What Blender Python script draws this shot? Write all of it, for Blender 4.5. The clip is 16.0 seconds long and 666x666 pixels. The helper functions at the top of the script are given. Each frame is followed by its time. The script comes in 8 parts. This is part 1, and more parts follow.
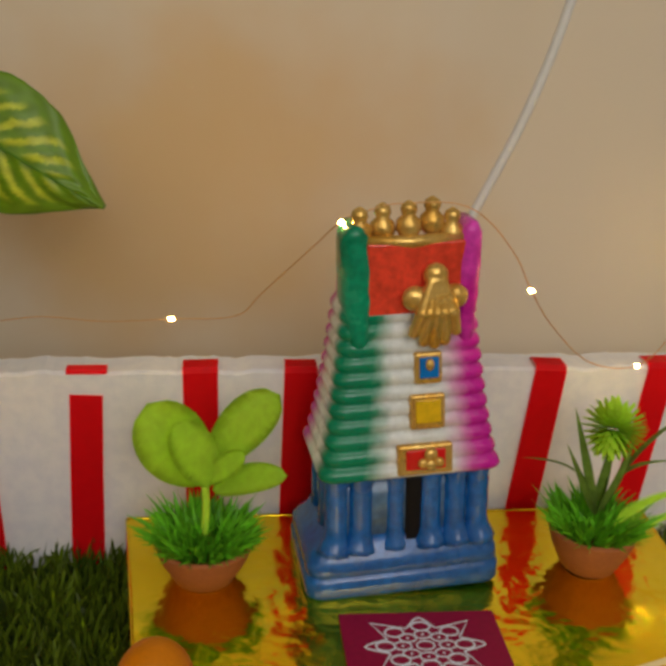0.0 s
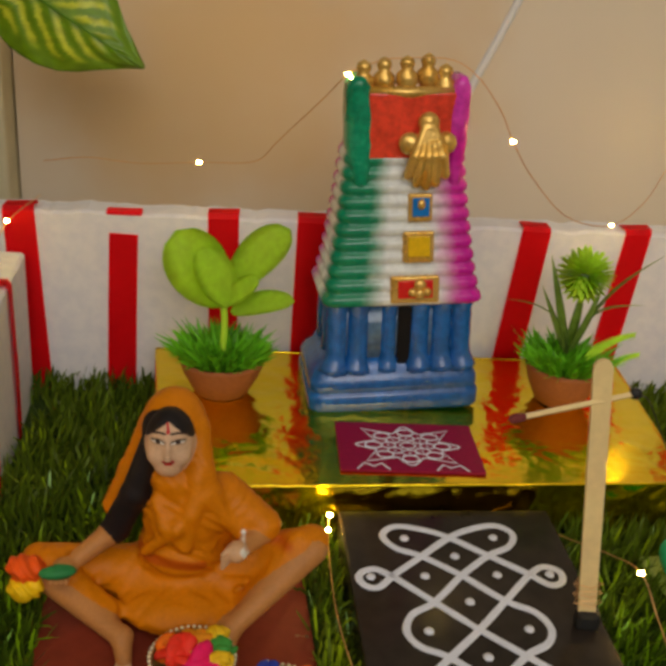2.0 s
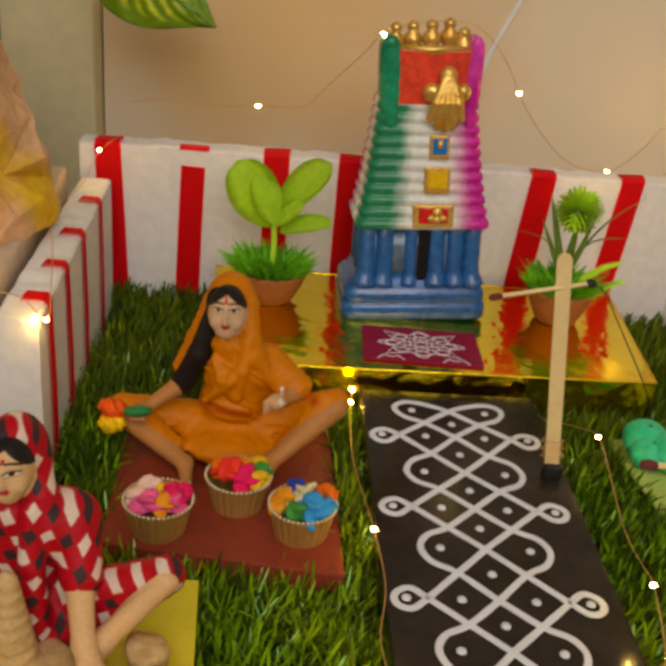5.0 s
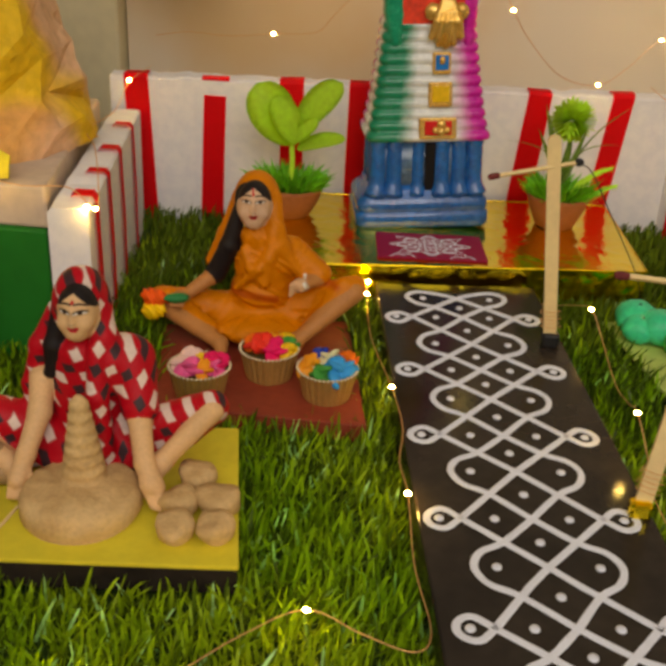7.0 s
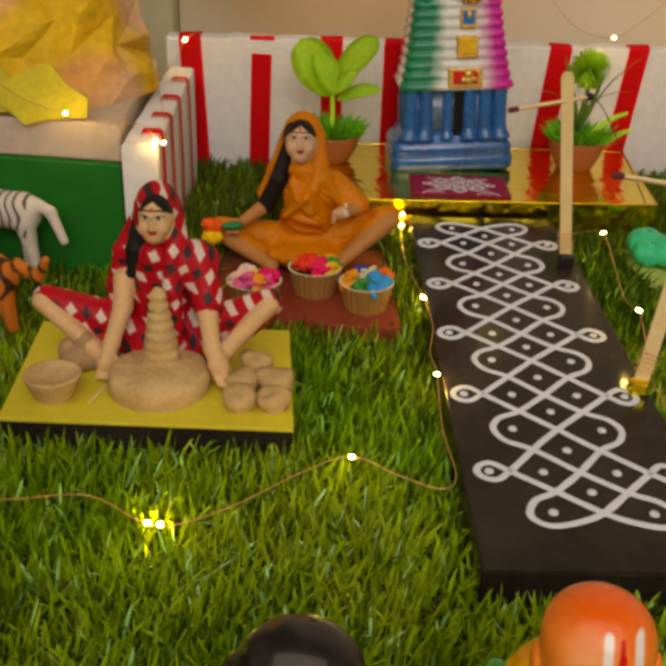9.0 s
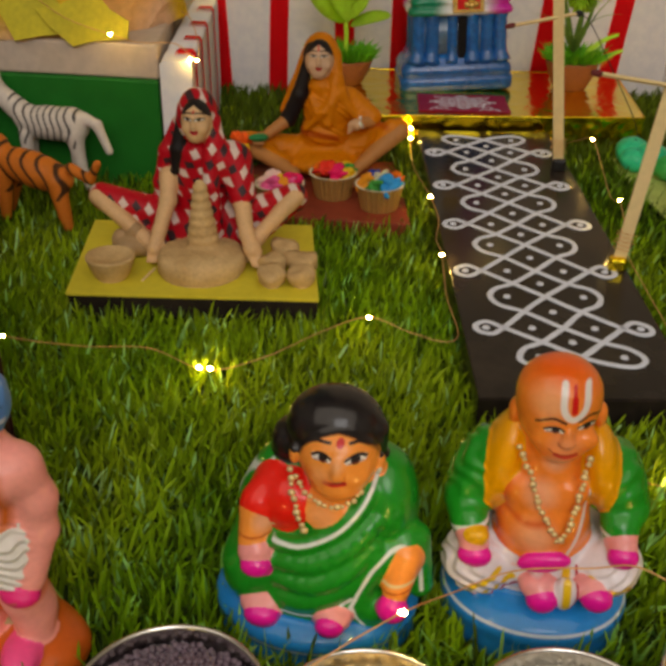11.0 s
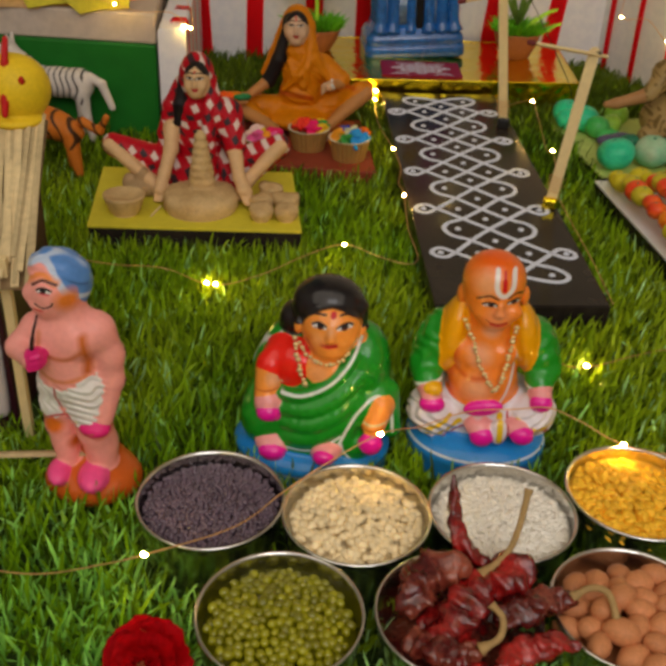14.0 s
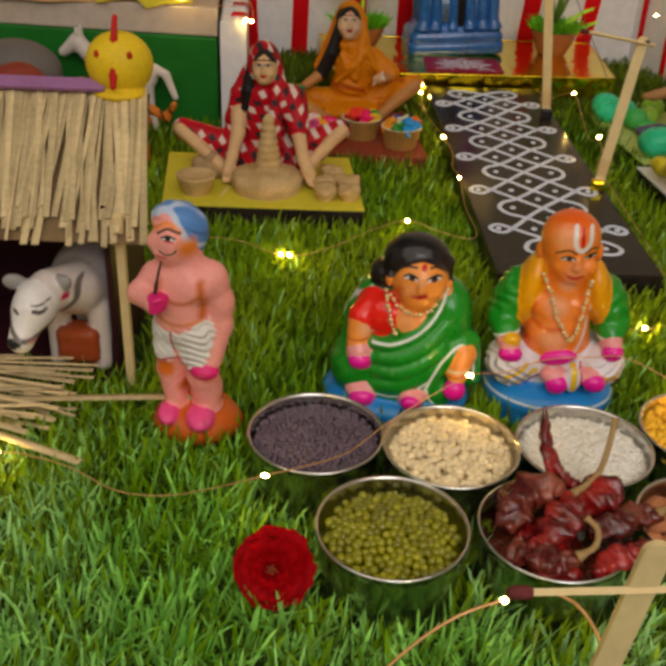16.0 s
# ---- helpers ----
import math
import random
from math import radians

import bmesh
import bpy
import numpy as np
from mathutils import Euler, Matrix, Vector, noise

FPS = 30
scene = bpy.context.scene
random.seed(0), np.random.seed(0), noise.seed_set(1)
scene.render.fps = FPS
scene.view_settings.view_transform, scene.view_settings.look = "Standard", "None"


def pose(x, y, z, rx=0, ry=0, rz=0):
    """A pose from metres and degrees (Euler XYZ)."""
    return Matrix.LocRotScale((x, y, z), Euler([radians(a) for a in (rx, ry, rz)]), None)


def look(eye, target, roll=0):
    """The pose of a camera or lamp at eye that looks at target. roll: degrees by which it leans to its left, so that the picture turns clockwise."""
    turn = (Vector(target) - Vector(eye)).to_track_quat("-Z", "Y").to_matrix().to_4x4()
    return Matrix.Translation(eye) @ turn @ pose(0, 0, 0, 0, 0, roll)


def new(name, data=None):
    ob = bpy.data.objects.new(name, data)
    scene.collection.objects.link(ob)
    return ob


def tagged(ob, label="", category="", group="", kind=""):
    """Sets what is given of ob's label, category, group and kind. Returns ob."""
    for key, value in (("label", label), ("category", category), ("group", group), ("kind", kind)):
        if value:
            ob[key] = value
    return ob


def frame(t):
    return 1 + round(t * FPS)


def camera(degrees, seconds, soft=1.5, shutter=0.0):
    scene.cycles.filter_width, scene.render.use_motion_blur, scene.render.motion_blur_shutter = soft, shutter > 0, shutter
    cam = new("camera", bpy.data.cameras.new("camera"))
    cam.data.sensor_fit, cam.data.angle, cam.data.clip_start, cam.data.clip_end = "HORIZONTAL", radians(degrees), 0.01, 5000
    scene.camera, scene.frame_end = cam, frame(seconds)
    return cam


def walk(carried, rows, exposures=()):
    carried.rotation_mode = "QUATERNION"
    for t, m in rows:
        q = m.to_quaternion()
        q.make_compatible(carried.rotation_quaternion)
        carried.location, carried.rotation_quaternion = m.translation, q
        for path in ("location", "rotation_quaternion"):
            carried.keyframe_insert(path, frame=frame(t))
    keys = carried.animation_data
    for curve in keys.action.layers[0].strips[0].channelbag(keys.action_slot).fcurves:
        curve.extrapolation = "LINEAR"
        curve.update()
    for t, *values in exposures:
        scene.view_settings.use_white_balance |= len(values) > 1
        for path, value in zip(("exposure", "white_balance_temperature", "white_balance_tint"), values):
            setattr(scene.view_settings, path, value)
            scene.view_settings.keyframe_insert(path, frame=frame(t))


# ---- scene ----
cam = camera(39.0, 16.0, soft=3.9)
PATH = [
    (0, (-0.0147, -0.0040, 0.3147), (0.0192, 1.8660, -0.3935), 2.97),
    (0.5, (-0.0123, -0.0300, 0.3058), (-0.0038, 1.8350, -0.4176), 3.08),
    (1, (-0.0067, -0.0500, 0.2920), (-0.0170, 1.8040, -0.4582), 3.40),
    (1.5, (-0.0004, -0.0680, 0.2833), (-0.0245, 1.7750, -0.4945), 3.71),
    (2, (0.0046, -0.0890, 0.2835), (-0.0264, 1.7430, -0.5176), 4.33),
    (2.5, (0.0077, -0.1070, 0.2826), (-0.0297, 1.7170, -0.5358), 4.84),
    (3, (0.0136, -0.1260, 0.2849), (-0.0304, 1.6940, -0.5428), 5.44),
    (3.5, (0.0146, -0.1460, 0.2849), (-0.0502, 1.6720, -0.5457), 5.74),
    (3.7, (0.0165, -0.1550, 0.2860), (-0.0539, 1.6590, -0.5539), 5.65),
    (5.8, (0.0275, -0.2290, 0.2865), (-0.1330, 1.5800, -0.5523), 5.14),
    (6, (0.0278, -0.2370, 0.2805), (-0.1246, 1.5710, -0.5610), 5.24),
    (6.5, (0.0325, -0.2660, 0.2647), (-0.1159, 1.5310, -0.6006), 4.16),
    (7, (0.0337, -0.2780, 0.2587), (-0.1305, 1.5160, -0.6093), 3.06),
    (7.5, (0.0441, -0.2980, 0.2512), (-0.1330, 1.4920, -0.6214), 2.36),
    (8, (0.0458, -0.3170, 0.2572), (-0.1555, 1.4730, -0.6114), 1.85),
    (8.5, (0.0469, -0.3390, 0.2563), (-0.1711, 1.4450, -0.6211), 1.65),
    (9, (0.0411, -0.3600, 0.2500), (-0.1941, 1.4140, -0.6441), 1.76),
    (9.2, (0.0451, -0.3710, 0.2502), (-0.1927, 1.3980, -0.6530), 1.77),
    (11.3, (0.0483, -0.4620, 0.2473), (-0.1996, 1.2550, -0.7464), 0.84),
    (11.5, (0.0394, -0.4740, 0.2440), (-0.2071, 1.2390, -0.7598), 1.05),
    (12, (0.0470, -0.4970, 0.2533), (-0.1806, 1.2060, -0.7696), 1.67),
    (12.5, (0.0458, -0.5110, 0.2572), (-0.1562, 1.1880, -0.7786), 2.09),
    (13, (0.0491, -0.5290, 0.2734), (-0.1265, 1.1680, -0.7703), 2.51),
    (13.5, (0.0482, -0.5300, 0.2724), (-0.1066, 1.1710, -0.7684), 2.51),
    (14, (0.0471, -0.5550, 0.2733), (-0.1021, 1.1530, -0.7572), 2.40),
    (14.5, (0.0596, -0.5740, 0.2628), (-0.0859, 1.1390, -0.7605), 2.19),
    (15, (0.0529, -0.5890, 0.2556), (-0.0938, 1.1260, -0.7628), 2.09),
    (15.5, (0.0315, -0.5990, 0.2636), (-0.1155, 1.1200, -0.7477), 2.28),
    (16, (0.0115, -0.6040, 0.2638), (-0.1479, 1.1190, -0.7402), 2.47),
]
walk(cam, [(t, look(eye, target, roll)) for t, eye, target, roll in PATH], exposures=[(0.0, -0.14, 6500, 10), (3.5, 0.0, 7000, 12), (7.0, 0.08, 7200, 13), (9.0, 0.02, 7300, 13), (11.5, -0.26, 6800, 12), (16.0, -0.22, 6700, 12)])

# ---- light ----
scene.view_settings.exposure = 0.0
world = bpy.data.worlds.new("room_air")
world.use_nodes = True
scene.world = world
world.node_tree.nodes["Background"].inputs["Color"].default_value = (1.0, 0.93, 0.82, 1)
world.node_tree.nodes["Background"].inputs["Strength"].default_value = 0.05


def area_lamp(name, m, sx, sy, watts, colour):
    data = bpy.data.lights.new(name, "AREA")
    data.shape, data.size, data.size_y, data.energy, data.color = "RECTANGLE", sx, sy, watts, colour
    ob = new(name, data)
    ob.matrix_world = m
    return ob


# broad unseen panel added overhead as the main soft light
area_lamp("overhead_soft_lamp", look((0.0, -1.05, 1.25), (0.0, -0.05, 0.0)), 2.6, 1.4, 15.5, (1.0, 0.90, 0.76))
# unseen cool panel added far in front to brighten the facing sides
area_lamp("cool_front_fill", look((0.55, -2.1, 1.4), (0.0, 0.1, 0.0)), 1.1, 1.2, 14.5, (0.92, 0.95, 1.0))

# ---- materials ----
MATS = {}


def material(name, colour, rough=0.5, metal=0.0, vary=0.12, scale=120.0, bump=0.15, coat=0.0, paint=False, second=None,
             random_tint=0.0, depth=0.0006, sheen=0.0, through_light=0.0, bump_scale=None, spec=0.22, fac=0.5):
    """A surface with variation at two scales and fine relief. paint: the colour comes from the mesh's painted colours."""
    m = bpy.data.materials.new(name)
    m.use_nodes = True
    n, l = m.node_tree.nodes, m.node_tree.links
    b = n["Principled BSDF"]
    co = n.new("ShaderNodeTexCoord")
    fine, broad = n.new("ShaderNodeTexNoise"), n.new("ShaderNodeTexNoise")
    fine.inputs["Scale"].default_value, broad.inputs["Scale"].default_value = scale * 4, scale * 0.5
    fine.inputs["Detail"].default_value, broad.inputs["Detail"].default_value = 3, 3
    l.new(co.outputs["Object"], fine.inputs["Vector"])
    l.new(co.outputs["Object"], broad.inputs["Vector"])
    if paint:
        base = n.new("ShaderNodeAttribute")
        base.attribute_name = "paint"
        source = base.outputs["Color"]
    else:
        base = n.new("ShaderNodeMix")
        base.data_type = "RGBA"
        base.inputs["A"].default_value = (*colour, 1)
        base.inputs["B"].default_value = (*(second or colour), 1)
        ramp = n.new("ShaderNodeMapRange")
        ramp.inputs["From Min"].default_value, ramp.inputs["From Max"].default_value = fac - 0.12, fac + 0.12
        l.new(broad.outputs["Fac"], ramp.inputs["Value"])
        l.new(ramp.outputs["Result"], base.inputs["Factor"])
        source = base.outputs["Result"]
    hsv = n.new("ShaderNodeHueSaturation")
    l.new(source, hsv.inputs["Color"])
    add = n.new("ShaderNodeMath")
    add.operation = "ADD"
    l.new(fine.outputs["Fac"], add.inputs[0])
    l.new(broad.outputs["Fac"], add.inputs[1])
    span = n.new("ShaderNodeMapRange")
    span.inputs["From Min"].default_value, span.inputs["From Max"].default_value = 0.7, 1.3
    span.inputs["To Min"].default_value, span.inputs["To Max"].default_value = 1 - vary, 1 + vary
    l.new(add.outputs[0], span.inputs["Value"])
    value = span.outputs["Result"]
    if random_tint:
        info, geo = n.new("ShaderNodeObjectInfo"), n.new("ShaderNodeNewGeometry")
        both = n.new("ShaderNodeMath")
        both.operation = "ADD"
        l.new(info.outputs["Random"], both.inputs[0])
        l.new(geo.outputs["Random Per Island"], both.inputs[1])
        frac = n.new("ShaderNodeMath")
        frac.operation = "FRACT"
        l.new(both.outputs[0], frac.inputs[0])
        tint = n.new("ShaderNodeMapRange")
        tint.inputs["To Min"].default_value, tint.inputs["To Max"].default_value = 1 - random_tint, 1 + random_tint
        l.new(frac.outputs[0], tint.inputs["Value"])
        times = n.new("ShaderNodeMath")
        times.operation = "MULTIPLY"
        l.new(value, times.inputs[0])
        l.new(tint.outputs["Result"], times.inputs[1])
        value = times.outputs[0]
    l.new(value, hsv.inputs["Value"])
    l.new(hsv.outputs["Color"], b.inputs["Base Color"])
    wear = n.new("ShaderNodeMapRange")
    wear.inputs["To Min"].default_value, wear.inputs["To Max"].default_value = max(rough - 0.12, 0.03), min(rough + 0.12, 1)
    l.new(broad.outputs["Fac"], wear.inputs["Value"])
    l.new(wear.outputs["Result"], b.inputs["Roughness"])
    b.inputs["Metallic"].default_value = metal
    b.inputs["Coat Weight"].default_value = coat
    b.inputs["Coat Roughness"].default_value = 0.12
    b.inputs["Specular IOR Level"].default_value = spec
    if through_light:
        b.inputs["Subsurface Weight"].default_value = through_light
        b.inputs["Subsurface Radius"].default_value = (0.004, 0.003, 0.002)
    if bump:
        bp = n.new("ShaderNodeBump")
        bp.inputs["Strength"].default_value, bp.inputs["Distance"].default_value = bump, depth
        relief = fine
        if bump_scale:
            relief = n.new("ShaderNodeTexNoise")
            relief.inputs["Scale"].default_value, relief.inputs["Detail"].default_value = bump_scale, 4
            l.new(co.outputs["Object"], relief.inputs["Vector"])
        l.new(relief.outputs["Fac"], bp.inputs["Height"])
        l.new(bp.outputs["Normal"], b.inputs["Normal"])
    MATS[name] = m
    return m


def glow(name, colour, strength):
    m = bpy.data.materials.new(name)
    m.use_nodes = True
    b = m.node_tree.nodes["Principled BSDF"]
    b.inputs["Base Color"].default_value = (*colour, 1)
    b.inputs["Emission Color"].default_value = (*colour, 1)
    b.inputs["Emission Strength"].default_value = strength
    MATS[name] = m
    return m


foam = material("white_foam", (0.83, 0.82, 0.85), 0.75, vary=0.04, scale=250, bump=0.35, depth=0.0008, second=(0.74, 0.74, 0.79))
red_tape = material("red_tape", (0.98, 0.006, 0.014), 0.5, vary=0.03, scale=60, bump=0.08, depth=0.0006)
gold_foil = material("gold_foil", (1.0, 0.76, 0.03), 0.15, metal=1.0, vary=0.06, scale=30, bump=0.35, depth=0.005, bump_scale=26, second=(0.98, 0.68, 0.02))
black_board = material("black_lacquer", (0.018, 0.014, 0.012), 0.17, vary=0.25, scale=40, bump=0.04, second=(0.026, 0.02, 0.016))
white_paint = material("white_chalk_paint", (0.74, 0.78, 0.90), 0.6, vary=0.07, scale=300, bump=0.3)
yellow_paint = material("yellow_board_paint", (0.70, 0.62, 0.05), 0.6, vary=0.07, scale=50, bump=0.2, second=(0.66, 0.57, 0.04))
brown_mat = material("red_brown_board", (0.29, 0.048, 0.024), 0.5, vary=0.15, scale=40, bump=0.25, second=(0.24, 0.042, 0.022))
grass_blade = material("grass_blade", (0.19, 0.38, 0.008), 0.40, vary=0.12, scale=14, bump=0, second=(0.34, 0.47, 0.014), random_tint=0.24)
# same blades with the back lawn's shade put into their colour
grass_dark_shaded = material("grass_blade_dark_shaded", (0.062, 0.118, 0.007), 0.40, vary=0.2, scale=14, bump=0, second=(0.11, 0.165, 0.010), random_tint=0.34)
# same blades with the front lawn's sheen put into their colour
grass_pale_sheen = material("grass_blade_pale_sheen", (0.33, 0.74, 0.12), 0.32, vary=0.14, scale=14, bump=0, second=(0.52, 0.84, 0.34), random_tint=0.28)
grass_base = material("grass_backing", (0.04, 0.075, 0.012), 0.9, vary=0.4, scale=200, bump=0.6)
doll_gloss = material("glossy_doll_paint", (1, 1, 1), 0.3, paint=True, vary=0.06, scale=120, bump=0.08, coat=0.6, depth=0.0004)
doll_satin = material("satin_doll_paint", (1, 1, 1), 0.42, paint=True, vary=0.06, scale=120, bump=0.08, coat=0.2, depth=0.0004)
doll_matte = material("matte_doll_paint", (1, 1, 1), 0.5, paint=True, vary=0.09, scale=160, bump=0.15, depth=0.0004)
tower_glaze = material("glazed_tower_paint", (1, 1, 1), 0.26, paint=True, vary=0.12, scale=90, bump=0.4, coat=0.45, depth=0.0016, bump_scale=140)
blue_glaze = material("blue_glaze", (0.008, 0.14, 0.50), 0.25, vary=0.35, scale=60, bump=0.25, coat=0.4, second=(0.008, 0.085, 0.30), depth=0.001, spec=0.5)
gold_paint = material("gold_paint", (0.82, 0.54, 0.16), 0.26, metal=0.6, vary=0.2, scale=150, bump=0.3, second=(0.58, 0.32, 0.06))
steel = material("bowl_steel", (0.66, 0.65, 0.63), 0.20, metal=1.0, vary=0.05, scale=90, bump=0.03)
stick_wood = material("pale_stick_wood", (0.86, 0.67, 0.33), 0.6, vary=0.08, scale=60, bump=0.25, second=(0.76, 0.57, 0.29))
match_head = material("match_head", (0.17, 0.035, 0.035), 0.8, vary=0.2, scale=400, bump=0.5)
clay = material("raw_clay", (0.55, 0.36, 0.16), 0.8, vary=0.12, scale=120, bump=0.5, depth=0.001, second=(0.62, 0.43, 0.21))
terracotta = material("terracotta", (0.42, 0.14, 0.05), 0.7, vary=0.12, scale=100, bump=0.3, second=(0.36, 0.12, 0.045))
leaf_bright = material("bright_plastic_leaf", (0.54, 0.84, 0.055), 0.4, vary=0.1, scale=60, bump=0.1, through_light=0.2, random_tint=0.1)
leaf_dark = material("dark_plastic_leaf", (0.15, 0.50, 0.02), 0.45, vary=0.15, scale=90, bump=0.1, random_tint=0.3)
leaf_long = material("long_blade_leaf", (0.22, 0.36, 0.06), 0.45, vary=0.2, scale=80, bump=0.1, random_tint=0.2)
wire_copper = material("copper_wire", (0.78, 0.44, 0.18), 0.4, metal=0.6, vary=0.1, bump=0)
bulb_glow = glow("fairy_bulb", (1.0, 0.66, 0.16), 480.0)
black_tape = material("black_tape", (0.02, 0.02, 0.02), 0.4, bump=0.2)
white_plastic = material("white_plastic", (0.75, 0.74, 0.72), 0.35, vary=0.04, bump=0.02)
maroon_card = material("maroon_card", (0.30, 0.006, 0.05), 0.5, vary=0.1, scale=90, bump=0.1)
room_paint = material("room_paint", (0.6, 0.55, 0.45), 0.8, vary=0.05, scale=20, bump=0.1)
floor_stone = material("floor_stone", (0.35, 0.32, 0.27), 0.4, vary=0.1, scale=10, bump=0.05)

# ---- building helpers ----


def mesh_of(name, bm, mat, smooth=False):
    me = bpy.data.meshes.new(name)
    bm.normal_update()
    bm.to_mesh(me)
    bm.free()
    if mat:
        for one in (mat if isinstance(mat, (list, tuple)) else [mat]):
            me.materials.append(one)
    if smooth:
        me.polygons.foreach_set("use_smooth", [True] * len(me.polygons))
    return me


def part(name, bm, mat, parent, label="", smooth=False):
    """One mesh object under a thing or a part."""
    ob = new(name, mesh_of(name, bm, mat, smooth))
    ob.parent = parent
    if label:
        ob["label"] = label
    return ob


def thing(name, m, label, category, group="", kind=""):
    ob = new(name)
    ob.empty_display_size = 0.01
    ob.matrix_world = m
    return tagged(ob, label, category, group, kind)


def solid(name, bm, mat, m, label, category, group="", kind="", smooth=False):
    ob = new(name, mesh_of(name, bm, mat, smooth))
    ob.matrix_world = m
    return tagged(ob, label, category, group, kind)


def box(bm, x0, x1, y0, y1, z0, z1, bevel=0.0, m=None):
    r = bmesh.ops.create_cube(bm, size=1.0)
    bmesh.ops.transform(bm, matrix=Matrix.Translation(((x0 + x1) / 2, (y0 + y1) / 2, (z0 + z1) / 2)) @ Matrix.Diagonal((x1 - x0, y1 - y0, z1 - z0, 1)), verts=r["verts"])
    verts = r["verts"]
    if bevel:
        edges = list({e for v in verts for e in v.link_edges})
        b = bmesh.ops.bevel(bm, geom=edges, offset=bevel, segments=2, affect="EDGES", profile=0.5)
        verts = list({v for f in b["faces"] for v in f.verts} | {v for v in verts if v.is_valid})
    if m is not None:
        bmesh.ops.transform(bm, matrix=m, verts=verts)
    return verts


def prism(bm, corners, z0, z1, bevel=0.0):
    low = [bm.verts.new((x, y, z0)) for x, y in corners]
    high = [bm.verts.new((x, y, z1)) for x, y in corners]
    n = len(corners)
    bm.faces.new(list(reversed(low)))
    bm.faces.new(high)
    for i in range(n):
        bm.faces.new((low[i], low[(i + 1) % n], high[(i + 1) % n], high[i]))
    if bevel:
        bmesh.ops.bevel(bm, geom=list(bm.edges), offset=bevel, segments=2, affect="EDGES", profile=0.5)


def lathe(bm, profile, seg=32, m=None, wobble=0.0):
    """Turns (radius, z) points round the z axis; a radius of 0 closes the end."""
    rings, made = [], []
    for r, z in profile:
        if r <= 1e-6:
            v = bm.verts.new((0, 0, z))
            rings.append([v])
        else:
            rings.append([bm.verts.new((r * math.cos(a) * (1 + wobble * math.sin(3 * a + 40 * z)), r * math.sin(a) * (1 + wobble * math.cos(2 * a)), z)) for a in (2 * math.pi * i / seg for i in range(seg))])
        made += rings[-1]
    for a, b in zip(rings, rings[1:]):
        for i in range(seg):
            j = (i + 1) % seg
            if len(a) == 1 and len(b) > 1:
                bm.faces.new((a[0], b[j], b[i])[::-1])
            elif len(b) == 1 and len(a) > 1:
                bm.faces.new((a[i], a[j], b[0]))
            elif len(a) > 1:
                bm.faces.new((a[i], a[j], b[j], b[i]))
    if m is not None:
        bmesh.ops.transform(bm, matrix=m, verts=made)
    return made


def sweep(bm, points, radius, seg=8, taper=None, flat=1.0):
    """A tube along points; taper: radius factors along it."""
    pts = [Vector(p) for p in points]
    rings = []
    side = None
    for i, p in enumerate(pts):
        d = (pts[min(i + 1, len(pts) - 1)] - pts[max(i - 1, 0)]).normalized()
        if side is None:
            side = d.cross(Vector((0, 0, 1)))
            if side.length < 1e-3:
                side = Vector((1, 0, 0))
        side = (side - d * side.dot(d)).normalized()
        up = side.cross(d)
        r = radius * (taper[i] if taper else 1)
        rings.append([bm.verts.new(p + side * r * math.cos(a) + up * r * flat * math.sin(a)) for a in (2 * math.pi * k / seg for k in range(seg))])
    for a, b in zip(rings, rings[1:]):
        for k in range(seg):
            bm.faces.new((a[k], a[(k + 1) % seg], b[(k + 1) % seg], b[k]))
    bm.faces.new(list(reversed(rings[0])))
    bm.faces.new(rings[-1])
    return [v for r in rings for v in r]


def smooth_line(points, steps=8):
    """A soft curve through points."""
    p = [Vector(q) for q in points]
    p = [p[0] * 2 - p[1]] + p + [p[-1] * 2 - p[-2]]
    out = []
    for i in range(1, len(p) - 2):
        for s in range(steps):
            t = s / steps
            out.append(0.5 * (2 * p[i] + (p[i + 1] - p[i - 1]) * t + (2 * p[i - 1] - 5 * p[i] + 4 * p[i + 1] - p[i + 2]) * t * t + (3 * p[i] - p[i - 1] - 3 * p[i + 1] + p[i + 2]) * t ** 3))
    return out + [p[-2]]


def ball(bm, centre, radii, sub=2, m=None):
    r = bmesh.ops.create_icosphere(bm, subdivisions=sub, radius=1.0)
    bmesh.ops.transform(bm, matrix=Matrix.Translation(centre) @ (m or Matrix()) @ Matrix.Diagonal((*radii, 1)), verts=r["verts"])
    return r["verts"]


# ---- modelled figures: soft unions of limbs, eggs and slabs, meshed on a grid and painted by region ----
F = np.float32


def turned(deg):
    return np.array(Euler([radians(a) for a in deg]).to_matrix(), dtype=F)


def limb(a, b, ra, rb, colour, k=0.002, bias=0.0, fold=None):
    a, b = np.array(a, F), np.array(b, F)

    def d(p):
        ab = b - a
        t = np.clip(((p - a) @ ab) / max(float(ab @ ab), 1e-12), 0, 1)
        return np.linalg.norm(p - a - t[:, None] * ab, axis=1) - (ra + (rb - ra) * t)
    m = max(ra, rb)
    return dict(d=d, lo=np.minimum(a, b) - m, hi=np.maximum(a, b) + m, c=colour, k=k, bias=bias, fold=fold)


def egg(c, r, colour, turn=(0, 0, 0), k=0.002, bias=0.0, fold=None):
    c, r, rot = np.array(c, F), np.array(r, F), turned(turn)

    def d(p):
        q = (p - c) @ rot
        k0 = np.linalg.norm(q / r, axis=1)
        k1 = np.linalg.norm(q / (r * r), axis=1) + 1e-9
        return k0 * (k0 - 1) / k1
    m = float(r.max())
    return dict(d=d, lo=c - m, hi=c + m, c=colour, k=k, bias=bias, fold=fold)


